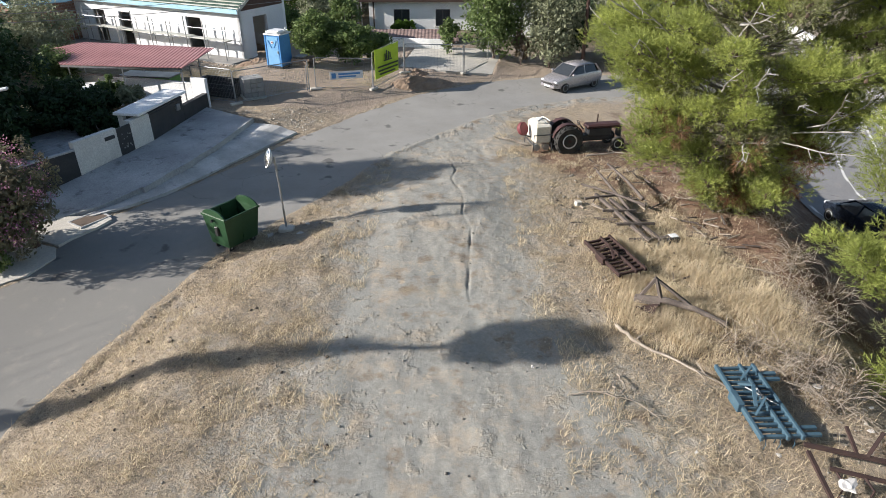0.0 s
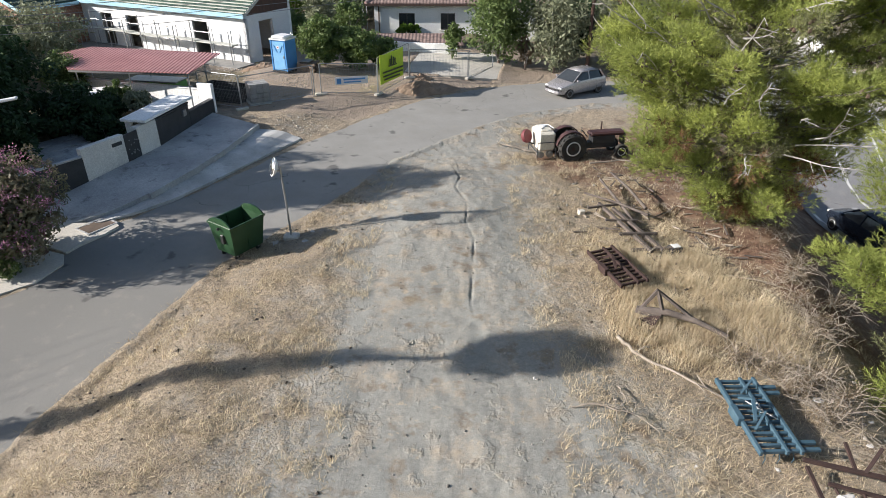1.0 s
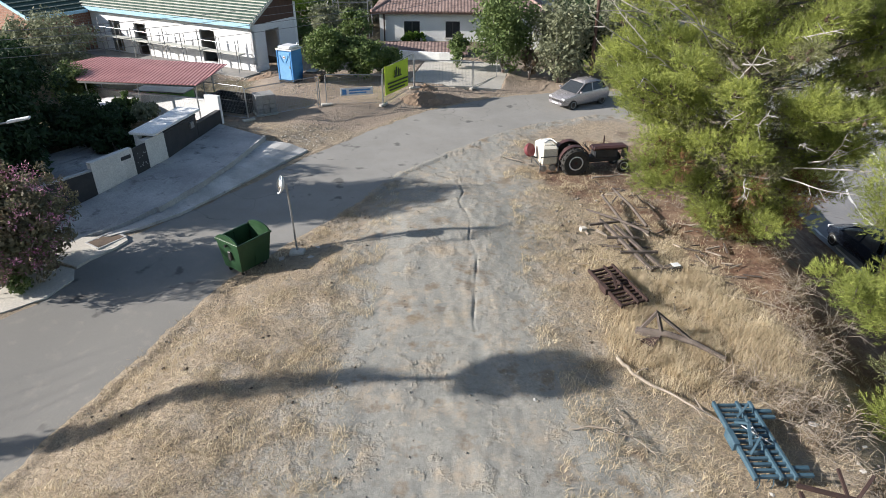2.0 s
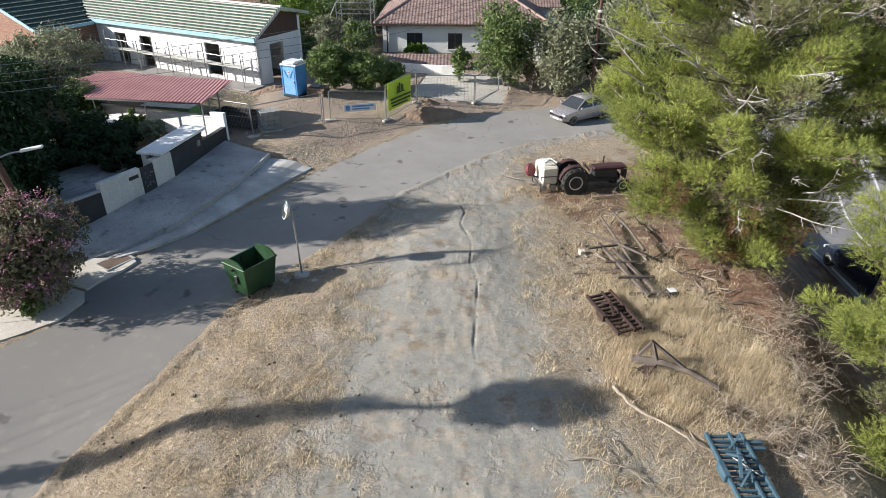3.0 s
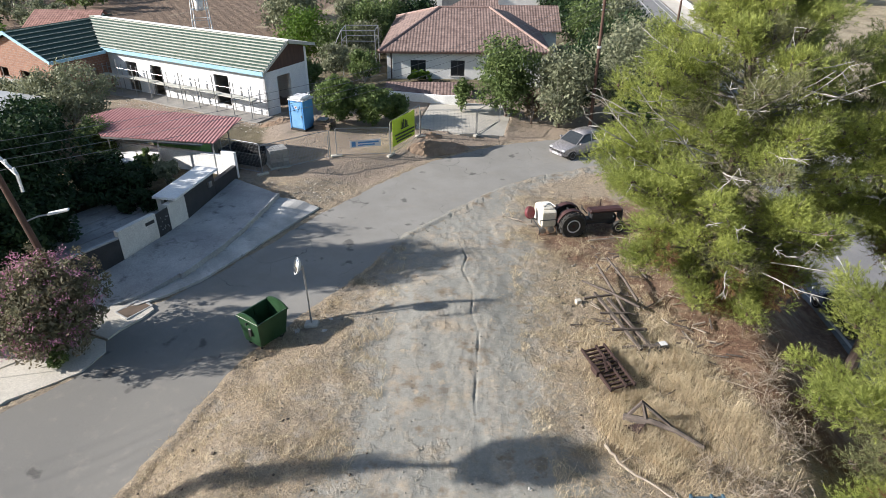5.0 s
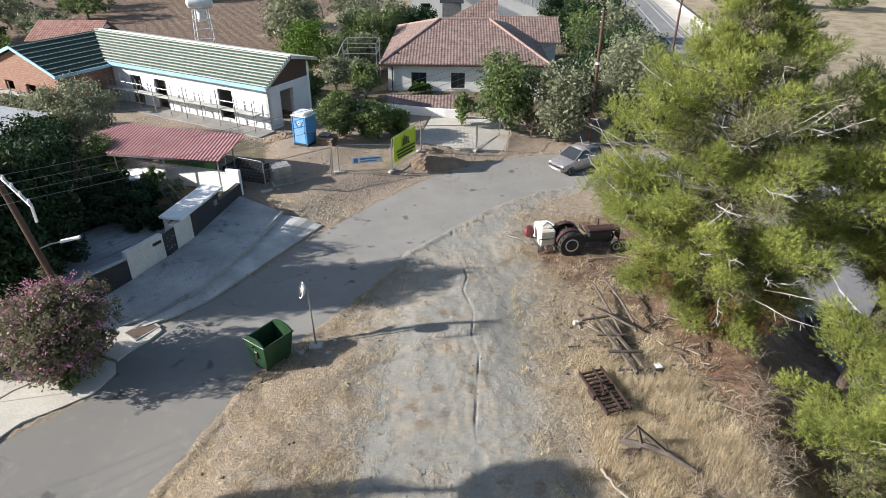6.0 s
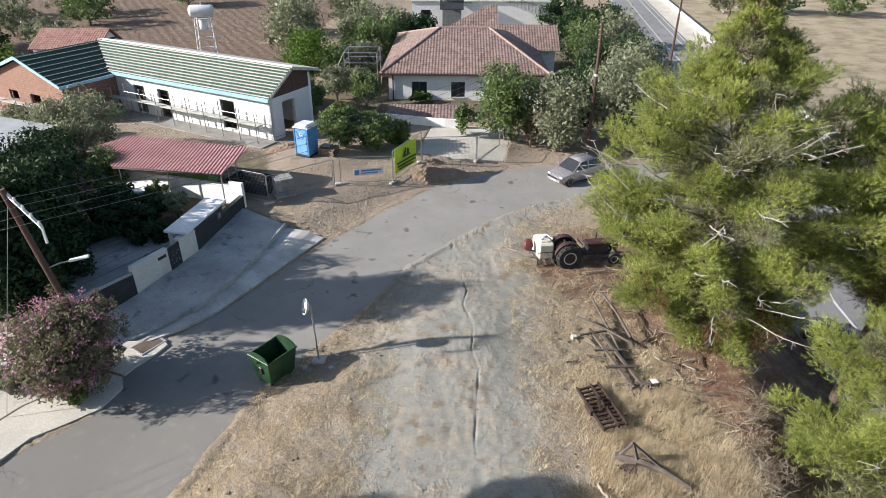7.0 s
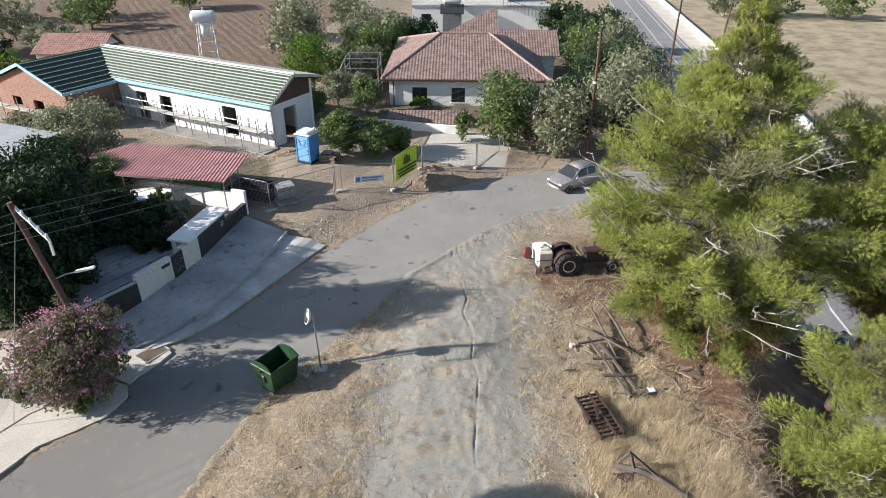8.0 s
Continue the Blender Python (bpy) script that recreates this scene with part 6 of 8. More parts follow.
def tractor():
    ob = thing("old_tractor", 5.75, 28.9, at(5.9, 28.6) - 0.03, 11, "old abandoned tractor with rusty maroon fenders and dark chassis", "tractor")
    for s in (-1, 1):
        t = wheel(ob, "rear_wheel", 0.0, s * 0.62, 0.66, 0.66, 0.36, RUBBER, WC_WHITE, 0.33, 16)
        wheel(ob, "front_wheel", 2.5, s * 0.55, 0.33, 0.34, 0.2, RUBBER, WC_WHITE, 0.19)
        bm = bmesh.new()
        pts = [(0.76 * math.cos(a), s * 0.26, 0.66 + 0.76 * math.sin(a)) for a in (math.radians(v) for v in range(20, 171, 15))]
        pts2 = [(0.71 * math.cos(a), s * 0.26, 0.66 + 0.71 * math.sin(a)) for a in (math.radians(v) for v in range(170, 19, -15))]
        slab(bm, pts + pts2, (0, s * 0.3, 0))
        part("fender", bm, MAROON, ob, "rusty maroon curved fender")
    part("chassis", one(box, -0.3, 2.4, -0.2, 0.2, 0.42, 0.72, 0.04), DARK_METAL, ob)
    part("engine", one(box, 1.1, 2.3, -0.24, 0.24, 0.6, 1.08, 0.06), DARK_METAL, ob)
    part("bonnet", one(box, 1.0, 2.75, -0.27, 0.27, 1.0, 1.22, 0.08), MAROON, ob, "rusted dark maroon bonnet")
    part("grille", one(box, 2.7, 2.8, -0.26, 0.26, 0.5, 1.15, 0.03), DARK_METAL, ob)
    part("rear_axle", one(tube, [(0, -0.6, 0.66), (0, 0.6, 0.66)], 0.1, 10), DARK_METAL, ob)
    part("front_axle", one(tube, [(2.5, -0.55, 0.34), (2.5, 0.55, 0.34)], 0.05, 8), DARK_METAL, ob)
    part("seat", one(box, -0.05, 0.3, -0.2, 0.2, 1.0, 1.08, 0.03), BLACK_PLASTIC, ob)
    part("seat_back", one(box, -0.1, -0.04, -0.2, 0.2, 1.05, 1.3, 0.02), BLACK_PLASTIC, ob)
    part("steering_column", one(tube, [(0.95, 0, 0.95), (0.65, 0, 1.3)], 0.025, 8), DARK_METAL, ob)
    ring = [(0.65 + 0.02 * math.cos(a), 0.19 * math.cos(a), 1.31 + 0.19 * math.sin(a) * 0.5) for a in (2 * math.pi * k / 16 for k in range(17))]
    part("steering_wheel", one(tube, ring, 0.016, 6), BLACK_PLASTIC, ob)
    part("exhaust", one(tube, [(1.7, 0.2, 1.2), (1.7, 0.2, 1.6)], 0.035, 8), RUST, ob)
    sp = thing("sprayer_tank", 4.55, 28.95, at(4.6, 29.0), 11, "dirty white plastic sprayer tank in a steel frame", "sprayer")
    bm = bmesh.new()
    box(bm, -0.4, 0.42, -0.62, 0.62, 0.42, 1.32, 0.09)
    part("tank", bm, TANK_PLASTIC, sp)
    bm = bmesh.new()
    box(bm, -0.3, 0.3, -0.42, 0.42, 1.28, 1.42, 0.06)
    part("tank_shoulder", bm, TANK_PLASTIC, sp)
    part("lid", one(turned, [(0.16, 0), (0.16, 0.06), (0.12, 0.09)], 14, pose(-0.02, 0.05, 1.4)), WC_WHITE, sp)
    bm = bmesh.new()
    for y in (-0.66, 0.66):
        tube(bm, [(-0.45, y, 0.1), (-0.45, y, 0.86), (0.45, y, 0.86), (0.45, y, 0.1)], 0.028, 6)
    tube(bm, [(-0.45, -0.66, 0.4), (-0.45, 0.66, 0.4)], 0.028, 6)
    tube(bm, [(0.45, -0.66, 0.4), (0.45, 0.66, 0.4)], 0.028, 6)
    part("frame", bm, DARK_METAL, sp)
    for x in (-0.25, 0.2):
        part("pump", one(turned, [(0.05, -0.1), (0.16, -0.08), (0.16, 0.08), (0.05, 0.1)], 14, Matrix.Translation((x, -0.5, 0.24)) @ pose(0, 0, 0, 90, 0, 0)), STEEL, sp)
    for k, (a, b) in enumerate((((-0.2, -0.3, 1.42), (0.35, -0.1, 1.44)), ((0.0, 0.2, 1.45), (0.4, -0.3, 1.42)), ((0.1, -0.45, 1.36), (0.55, 0.1, 1.2)))):
        mid = ((a[0] + b[0]) / 2, (a[1] + b[1]) / 2 + 0.06, max(a[2], b[2]) + 0.07)
        part("hose", one(tube, [a, mid, b], 0.022, 6), STEEL, sp)
    part("fan_ring", one(turned, [(0.16, -0.08), (0.3, -0.09), (0.33, 0.0), (0.3, 0.09), (0.16, 0.08)], 20, Matrix.Translation((-0.78, 0.1, 0.98)) @ pose(0, 0, 0, 70, 0, 35)), RED_PAINT, sp, "faded red round fan housing")
    part("fan_arm", one(beam, (-0.75, 0.1, 0.7), (-0.4, 0.0, 0.6), 0.05, 0.06), DARK_METAL, sp)


tractor()


def harrow(name, x, y, rz, L, W, slats, material, label, lift=0.28, teeth=True, wings=False, tilt=0.0):
    """A farm implement laid flat: side beams, cross slats, tines below, hitch on top."""
    ob = thing(name, x, y, at(x, y) + lift, rz, label, "farm implement")
    ob.matrix_basis = pose(x, y, at(x, y) + lift, tilt, 0, rz)
    for s, name_ in ((-1, "side_beam"), (1, "side_beam"), (0.28, "middle_beam")):
        bm = bmesh.new()
        box(bm, -L / 2, L / 2, s * W / 2 - 0.036, s * W / 2 + 0.036, -0.03, 0.09, 0.008)
        part(name_, bm, material, ob)
    for k in range(slats):
        u = -L / 2 + L * (k + 0.5) / slats
        bm = bmesh.new()
        box(bm, u - 0.034, u + 0.034, -W / 2 - 0.04, W / 2 + 0.04, -0.03, 0.05, 0.006)
        part("slat", bm, material, ob)
        if teeth:
            for s in (-0.7, 0.0, 0.7):
                part("tine", one(tube, [(u, s * W / 2, -0.05), (u + 0.06, s * W / 2, -0.16), (u + 0.02, s * W / 2, -lift - 0.02)], 0.016, 5, 0.008), material, ob)
    for u in (-L / 2 + 0.25, L / 2 - 0.35) if wings else ():
        for d in (0.0, 0.2):
            part("outrigger", one(box, u + d, u + d + 0.09, W / 2, W / 2 + 0.42, -0.02, 0.05, 0.006), material, ob)
    part("hitch", one(beam, (0.3, -W * 0.2, 0.1), (-0.15, -W * 0.1, 0.34), 0.07, 0.05), material, ob)
    part("hitch", one(beam, (-0.15, -W * 0.1, 0.34), (-0.45, -W * 0.25, 0.1), 0.07, 0.05), material, ob)
    part("bracket", one(box, -0.2, 0.28, -W / 2 - 0.12, -W / 2 + 0.03, -0.08, 0.16, 0.015), material, ob)
    return ob


blue = harrow("harrow", 7.0, 10.72, -88, 2.35, 0.88, 14, BLUE_IRON, "blue painted iron harrow lying in dry grass", 0.32, True, True)
part("spring", one(tube, [(-0.25 + 0.025 * k, 0.04 + 0.05 * math.sin(k * 1.6), 0.16 + 0.05 * math.cos(k * 1.6)) for k in range(18)], 0.012, 5), STEEL, blue, "bare steel coil spring")
part("rod", one(tube, [(-0.3, -0.15, 0.14), (0.25, 0.3, 0.12)], 0.015, 6), STEEL, blue)
part("lever", one(beam, (0.55, -0.3, 0.1), (0.2, 0.05, 0.28), 0.05, 0.04), BLUE_IRON, blue)
part("lever", one(beam, (-0.6, -0.1, 0.1), (-0.9, 0.25, 0.22), 0.05, 0.04), BLUE_IRON, blue)
harrow("harrow", 5.35, 17.2, -74, 2.25, 0.86, 11, RUST, "rusty iron harrow lying on dry grass", 0.34, True, False, 5)
rusty = thing("rusty_plough", 8.25, 8.5, at(7.9, 8.7), -16, "heap of rusty iron plough beams beside a blue harrow", "farm implement")
for a, b, w in (((-1.1, 0.55, 0.42), (1.6, 0.35, 0.5), 0.12), ((-1.0, 0.5, 0.3), (-0.75, -0.9, 0.25), 0.11), ((-0.7, 0.1, 0.34), (1.6, -0.15, 0.4), 0.1), ((0.0, 0.45, 0.45), (0.35, 0.95, 0.75), 0.1), ((-0.15, 0.5, 0.45), (-0.3, 1.0, 0.7), 0.09),
                ((-0.5, -0.6, 0.25), (1.5, -0.6, 0.3), 0.1), ((0.4, 0.5, 0.45), (0.6, -0.8, 0.25), 0.08), ((1.1, 0.45, 0.45), (1.2, -0.8, 0.25), 0.08)):
    part("beam", one(beam, a, b, w * 0.68, w * 0.6), RUST, rusty)
for k in range(5):
    x = -0.6 + 0.5 * k
    part("tine", one(tube, [(x, 0.0, 0.35), (x + 0.1, -0.25, 0.3), (x + 0.05, -0.3, 0.0)], 0.03, 6, 0.015), RUST, rusty)
part("hub", one(turned, [(0.06, -0.1), (0.12, -0.08), (0.12, 0.08), (0.06, 0.1)], 12, Matrix.Translation((0.9, 0.38, 0.6)) @ pose(0, 0, 0, 90, 0, 0)), RUST, rusty)


def rag(x, y, size, seed, label="crumpled white plastic scrap on dry ground", name="plastic_scrap", z=0.0):
    ob = thing(name, x, y, at(x, y) + z, seed * 57, label, "litter")
    bm = bmesh.new()
    bmesh.ops.create_icosphere(bm, subdivisions=2, radius=size)
    for v in bm.verts:
        v.co = v.co * (0.75 + 0.7 * noise.noise(v.co * 2.2 / size + Vector((seed, 0, 0))))
        v.co.x *= 1.4
        v.co.z = max(-0.01, v.co.z * 0.45) + 0.02
    part("scrap", bm, LITTER, ob)


rag(7.75, 8.4, 0.18, 1, "white crumpled sack on the rusty plough", "white_sack", 0.3)
for k, (x, y, s) in enumerate(((7.0, 9.45, 0.06), (8.95, 11.6, 0.11), (5.3, 9.5, 0.05), (2.2, 12.2, 0.05), (9.3, 10.1, 0.07), (-5.0, 19.6, 0.1), (-6.1, 19.8, 0.15), (-4.9, 20.5, 0.08), (9.9, 11.0, 0.06))):
    rag(x, y, s, k + 2)


def plough(x, y, rz):
    """An old wooden plough: a thick beam with a forked tail and a sole."""
    ob = thing("wooden_plough", x, y, at(x, y), rz, "old weathered wooden plough lying in straw", "farm implement")
    ob.matrix_basis = pose(x, y, at(x, y) + 0.12, 0, 0, rz) @ Matrix.Scale(0.85, 4)
    part("beam", one(tube, [(-0.9, 0, 0.22), (0.0, 0.02, 0.34), (0.9, -0.05, 0.3), (1.9, -0.25, 0.12)], 0.13, 8, 0.075), WOOD_GREY, ob)
    part("sole", one(box, -1.0, -0.15, -0.12, 0.12, 0.1, 0.3, 0.03), WOOD_GREY, ob)
    part("handle", one(beam, (-0.85, 0.05, 0.25), (-0.42, 0.1, 1.05), 0.13, 0.09), WOOD_GREY, ob)
    part("handle", one(beam, (-0.42, 0.1, 1.02), (-0.15, 0.0, 0.3), 0.12, 0.09), WOOD_GREY, ob)
    part("brace", one(beam, (-0.42, 0.12, 1.0), (0.75, 0.02, 0.34), 0.1, 0.08), WOOD_GREY, ob)
    part("share", one(slab, [(-0.9, -0.3, 0.02), (-0.3, -0.5, 0.02), (-0.2, -0.1, 0.2)], (0, 0, 0.04)), RUST, ob)


plough(6.15, 14.55, -24)
heap = thing("wooden_harrow", 6.35, 20.4, at(6.3, 20.4), 100, "heap of old grey wooden beams and poles", "farm implement")
for a, b, w in (((-2.1, -0.1, 0.25), (1.6, 0.3, 0.35), 0.11), ((-2.0, -0.55, 0.2), (1.2, -0.1, 0.3), 0.11), ((-1.8, 0.5, 0.2), (-1.9, -1.0, 0.2), 0.1), ((-0.9, 0.55, 0.35), (-1.0, -0.8, 0.3), 0.09), ((0.2, 0.6, 0.35), (0.1, -0.6, 0.3), 0.08), ((1.2, 0.9, 0.4), (1.4, -0.4, 0.35), 0.08)):
    part("beam", one(beam, a, b, w, w * 0.9), WOOD_GREY, heap)
for k, (a, b, r) in enumerate((((7.0, 18.9, 0.1), (6.3, 24.2, 0.5), 0.07), ((7.35, 21.2, 0.5), (6.75, 24.4, 0.75), 0.06), ((7.4, 21.0, 0.35), (5.4, 22.8, 0.4), 0.055))):
    log = thing("loose_pole", *a[:2], 0.0, 0, "bleached wooden pole leaning on the heap", "pole")
    p, q = Vector((0, 0, a[2] + at(*a[:2]))), Vector((b[0] - a[0], b[1] - a[1], b[2] + at(*b[:2])))
    part("pole", one(tube, [p, p.lerp(q, 0.5) + Vector((0.05, 0, 0.04)), q], r, 8, r * 0.7), WOOD_GREY, log)
bucket = thing("metal_box", 7.7, 18.75, at(7.7, 18.75), 15, "grey metal box with white lid in dry grass", "box")
part("body", one(box, -0.22, 0.22, -0.16, 0.16, 0.0, 0.3, 0.03), DARK_METAL, bucket)
part("lid", one(box, -0.12, 0.16, -0.12, 0.12, 0.302, 0.33, 0.012), WC_WHITE, bucket, "white plastic lid")
block = thing("block", 5.1, 21.7, at(5.1, 21.7), 20, "small pale stone block on the ground", "block")
part("stone", one(box, -0.12, 0.12, -0.1, 0.1, -0.02, 0.16, 0.02), PALE_CONCRETE, block)


def branch(pts, r, label, twigs=0, seed=1):
    base = pts[0]
    rng = random.Random(seed)
    ob = thing("dead_branch", base[0], base[1], at(*base), 0, label, "branch")
    line = [Vector((x - base[0], y - base[1], at(x, y) - at(*base) + r * 1.5 + (0.12 if 0 < k < len(pts) - 1 else 0.02))) for k, (x, y) in enumerate(pts)]
    smooth_line = []
    for a, b in zip(line, line[1:]):
        for k in range(4):
            p = a.lerp(b, k / 4)
            smooth_line.append(p + Vector((rng.uniform(-1, 1), rng.uniform(-1, 1), rng.uniform(-0.3, 0.6))) * 0.035)
    smooth_line.append(line[-1])
    part("stem", one(tube, smooth_line, r, 7, r * 0.35), DEAD_WOOD, ob)
    for k in range(twigs):
        p = rng.choice(smooth_line[2:])
        d = Vector((rng.uniform(-1, 1), rng.uniform(-1, 1), rng.uniform(0.1, 0.5))).normalized()
        part("twig", one(tube, [p, p + d * 0.3, p + d * 0.55 + Vector((0.08, -0.05, -0.1))], r * 0.35, 5, 0.004), DEAD_WOOD, ob)


branch([(4.66, 13.9), (4.72, 13.5), (5.0, 12.95), (5.56, 12.4), (6.1, 11.9), (6.7, 11.45)], 0.055, "long bleached bare branch across dry grass", 3, 2)
branch([(2.96, 11.15), (3.5, 11.15), (3.96, 10.98), (4.4, 10.8), (4.76, 10.4)], 0.022, "thin forked dead branch on gravel", 5, 3)
branch([(4.04, 11.6), (3.98, 11.1), (3.65, 10.2)], 0.02, "thin forked dead branch on gravel", 3, 4)
branch([(4.2, 11.9), (4.26, 11.4), (4.0, 11.0)], 0.02, "thin dead twig on gravel", 2, 5)
branch([(4.0, 29.2), (3.3, 29.5), (2.5, 30.2)], 0.05, "bleached dead branch beside the tractor", 4, 6)
branch([(6.6, 27.6), (8.0, 27.9), (9.4, 27.7)], 0.05, "bleached dead branch before the tractor", 3, 7)
branch([(8.0, 21.5), (8.9, 22.2), (9.5, 22.0)], 0.03, "bleached dead branch under the pine", 6, 8)
branch([(8.2, 15.6), (9.4, 15.3), (10.4, 14.6)], 0.03, "grey dead branch in long straw", 6, 9)
branch([(8.6, 17.3), (9.6, 16.7), (10.6, 16.4)], 0.028, "grey dead branch in long straw", 7, 10)
branch([(9.6, 13.4), (10.3, 14.0), (11.0, 14.1)], 0.025, "grey dead branch at the bank", 7, 11)
branch([(5.3, 19.4), (5.9, 19.0), (6.4, 19.3)], 0.025, "short dead twig beside the beams", 3, 12)
branch([(4.3, 19.0), (4.8, 18.9), (5.1, 19.2)], 0.02, "short dead twig on bare ground", 3, 13)


def portable_toilet():
    ob = thing("portable_toilet", -10.55, 41.75, at(-10.5, 41.7) - 0.02, -23, "blue portable toilet cabin with white domed roof", "portable toilet")
    part("base", one(box, -0.6, 0.6, -0.6, 0.6, 0.0, 0.14, 0.02), BLACK_PLASTIC, ob)
    part("body", one(box, -0.56, 0.56, -0.56, 0.56, 0.14, 2.05, 0.03), WC_BLUE, ob)
    d = part("door", one(box, -0.44, 0.44, -0.59, -0.56, 0.2, 1.95, 0.01), surface("light_blue_plastic", (0.16, 0.36, 0.62), (0.20, 0.42, 0.66), 2, 30, 0.4, relief=0.08), ob, "lighter blue door panel")
    for s in (-1, 1):
        part("door_rib", one(beam, (s * 0.32, -0.6, 1.75), (s * 0.1, -0.6, 1.3), 0.03, 0.05), WC_BLUE, d)
        part("corner_post", one(box, s * 0.53 - 0.06, s * 0.53 + 0.06, -0.605, -0.5, 0.14, 2.06, 0.02), WC_BLUE, ob)
    part("badge", one(turned, [(0.1, 0), (0.1, 0.012)], 16, Matrix.Translation((0, -0.592, 1.62)) @ pose(0, 0, 0, 90, 0, 0)), WC_WHITE, d, "round pale badge")
    part("badge_mark", one(box, -0.05, 0.05, -0.608, -0.6, 1.58, 1.66), RED_PAINT, d)
    part("latch", one(box, 0.34, 0.42, -0.63, -0.59, 0.95, 1.1, 0.008), STEEL, d)
    bm = bmesh.new()
    slab(bm, [(-0.62, -0.62, 2.05), (0.62, -0.62, 2.05), (0.62, 0.62, 2.05), (-0.62, 0.62, 2.05)], (0, 0, 0.08))
    part("roof_rim", bm, WC_WHITE, ob)
    bm = bmesh.new()
    box(bm, -0.55, 0.55, -0.55, 0.55, 2.13, 2.3, 0.14)
    part("roof_dome", bm, WC_WHITE, ob, "white domed roof")
    part("vent", one(tube, [(0.4, 0.4, 2.2), (0.4, 0.4, 2.42)], 0.05, 8), WC_WHITE, ob)


portable_toilet()


def pallet(x, y, z, rz, label):
    ob = thing("wooden_pallet", x, y, z, rz, label, "pallet", "stacked pallets")
    for k in range(6):
        u = -0.55 + 0.22 * k
        part("board", one(box, u - 0.05, u + 0.05, -0.5, 0.5, 0.11, 0.135), PALLET_WOOD, ob)
    for s in (-1, 0, 1):
        part("bearer", one(box, -0.6, 0.6, s * 0.44 - 0.05, s * 0.44 + 0.05, 0.02, 0.11), PALLET_WOOD, ob)
        part("foot_board", one(box, -0.6, 0.6, s * 0.44 - 0.05, s * 0.44 + 0.05, 0.0, 0.02), PALLET_WOOD, ob)


for k in range(4):
    pallet(-9.05, 41.75, at(-9.05, 41.75) + 0.14 * k, (-18, -14, -20, -10)[k], "weathered brown wooden pallet in a low stack")
cover = thing("cement_sheet", -9.15, 41.8, at(-9.05, 41.75) + 0.58, -12, "grey sheet lying on stacked pallets", "sheet")
part("sheet", one(box, -0.35, 0.3, -0.3, 0.35, 0.0, 0.08, 0.02), BLOCK_GREY, cover)

blocks = thing("block_pallet", -10.75, 35.6, at(-10.75, 35.6), 30, "pallet of grey concrete blocks wrapped in film", "building blocks")
for i in range(3):
    for j in range(3):
        for k in range(4):
            part("block", one(box, -0.55 + 0.37 * i, -0.55 + 0.37 * i + 0.355, -0.5 + 0.33 * j, -0.5 + 0.33 * j + 0.315, 0.14 + 0.26 * k, 0.14 + 0.26 * k + 0.245, 0.012), BLOCK_GREY, blocks)
part("pallet_base", one(box, -0.6, 0.6, -0.55, 0.55, 0.0, 0.13, 0.01), BATTEN, blocks)


def mesh_surface():
    """Thin galvanised wire mesh of a fence panel: open squares between the wires."""
    m, tree, shader = blank("wire_mesh", 0.5, 0.6)
    shader.inputs["Base Color"].default_value = (0.33, 0.34, 0.35, 1)
    where = tree.nodes.new("ShaderNodeTexCoord").outputs["Object"]
    parts = tree.nodes.new("ShaderNodeSeparateXYZ")
    tree.links.new(where, parts.inputs[0])
    u = math_node(tree, "FRACT", math_node(tree, "MULTIPLY", parts.outputs[0], 10.0))
    v = math_node(tree, "FRACT", math_node(tree, "MULTIPLY", parts.outputs[2], 5.0))
    wire = math_node(tree, "MAXIMUM", math_node(tree, "LESS_THAN", u, 0.07), math_node(tree, "LESS_THAN", v, 0.035))
    tree.links.new(wire, shader.inputs["Alpha"])
    return m


MESH = mesh_surface()


def fence_panel(p, q, label, tall=1.85, foot=True):
    (x0, y0), (x1, y1) = p, q
    m, length = along(p, q)
    rz = math.degrees(math.atan2(y1 - y0, x1 - x0))
    z = at(x0, y0)
    dz = at(x1, y1) - z
    ob = thing("site_fence_panel", x0, y0, z, rz, label, "fence panel", "site fence")
    part("post", one(tube, [(0, 0, 0.0), (0, 0, tall)], 0.03, 8), STEEL, ob)
    part("post", one(tube, [(length, 0, dz), (length, 0, dz + tall)], 0.03, 8), STEEL, ob)
    part("top_rail", one(tube, [(0, 0, tall), (0.1, 0, tall + 0.05), (length - 0.1, 0, dz + tall + 0.05), (length, 0, dz + tall)], 0.025, 8), STEEL, ob)
    part("bottom_rail", one(tube, [(0, 0, 0.15), (length, 0, dz + 0.15)], 0.02, 8), STEEL, ob)
    part("mesh", one(slab, [(0.03, 0, 0.16), (length - 0.03, 0, dz + 0.16), (length - 0.03, 0, dz + tall), (0.03, 0, tall)], (0, 0.004, 0)), MESH, ob, "thin steel wire mesh")
    if foot:
        part("foot_block", one(box, -0.35, 0.35, -0.12, 0.12, 0.0, 0.14, 0.03), PALE_CONCRETE, ob, "pale concrete foot")
    return ob


fence_panel((-13.9, 35.2), (-11.35, 34.2), "bare steel mesh site fence panel by the gate")
fence_panel((-11.3, 34.15), (-7.85, 37.1), "steel mesh site fence panel across the entrance", 1.75)
fence_panel((-7.5, 37.35), (-4.25, 38.3), "steel mesh site fence panel with white sign", 1.8)
banner_fence = fence_panel((-4.2, 38.25), (-2.5, 41.3), "steel mesh site fence panel with a lime banner", 2.2)
fence_panel((-2.45, 41.35), (1.33, 42.6), "steel mesh site fence panel before the forecourt", 1.8)
fence_panel((1.4, 42.6), (3.2, 46.0), "steel mesh site fence panel at the corner", 1.8)
banner = thing("lime_banner", -4.15, 38.15, at(-4.2, 38.25), math.degrees(math.atan2(3.05, 1.7)), "lime green printed banner tied to a fence", "banner")
bm = bmesh.new()
cols = 10
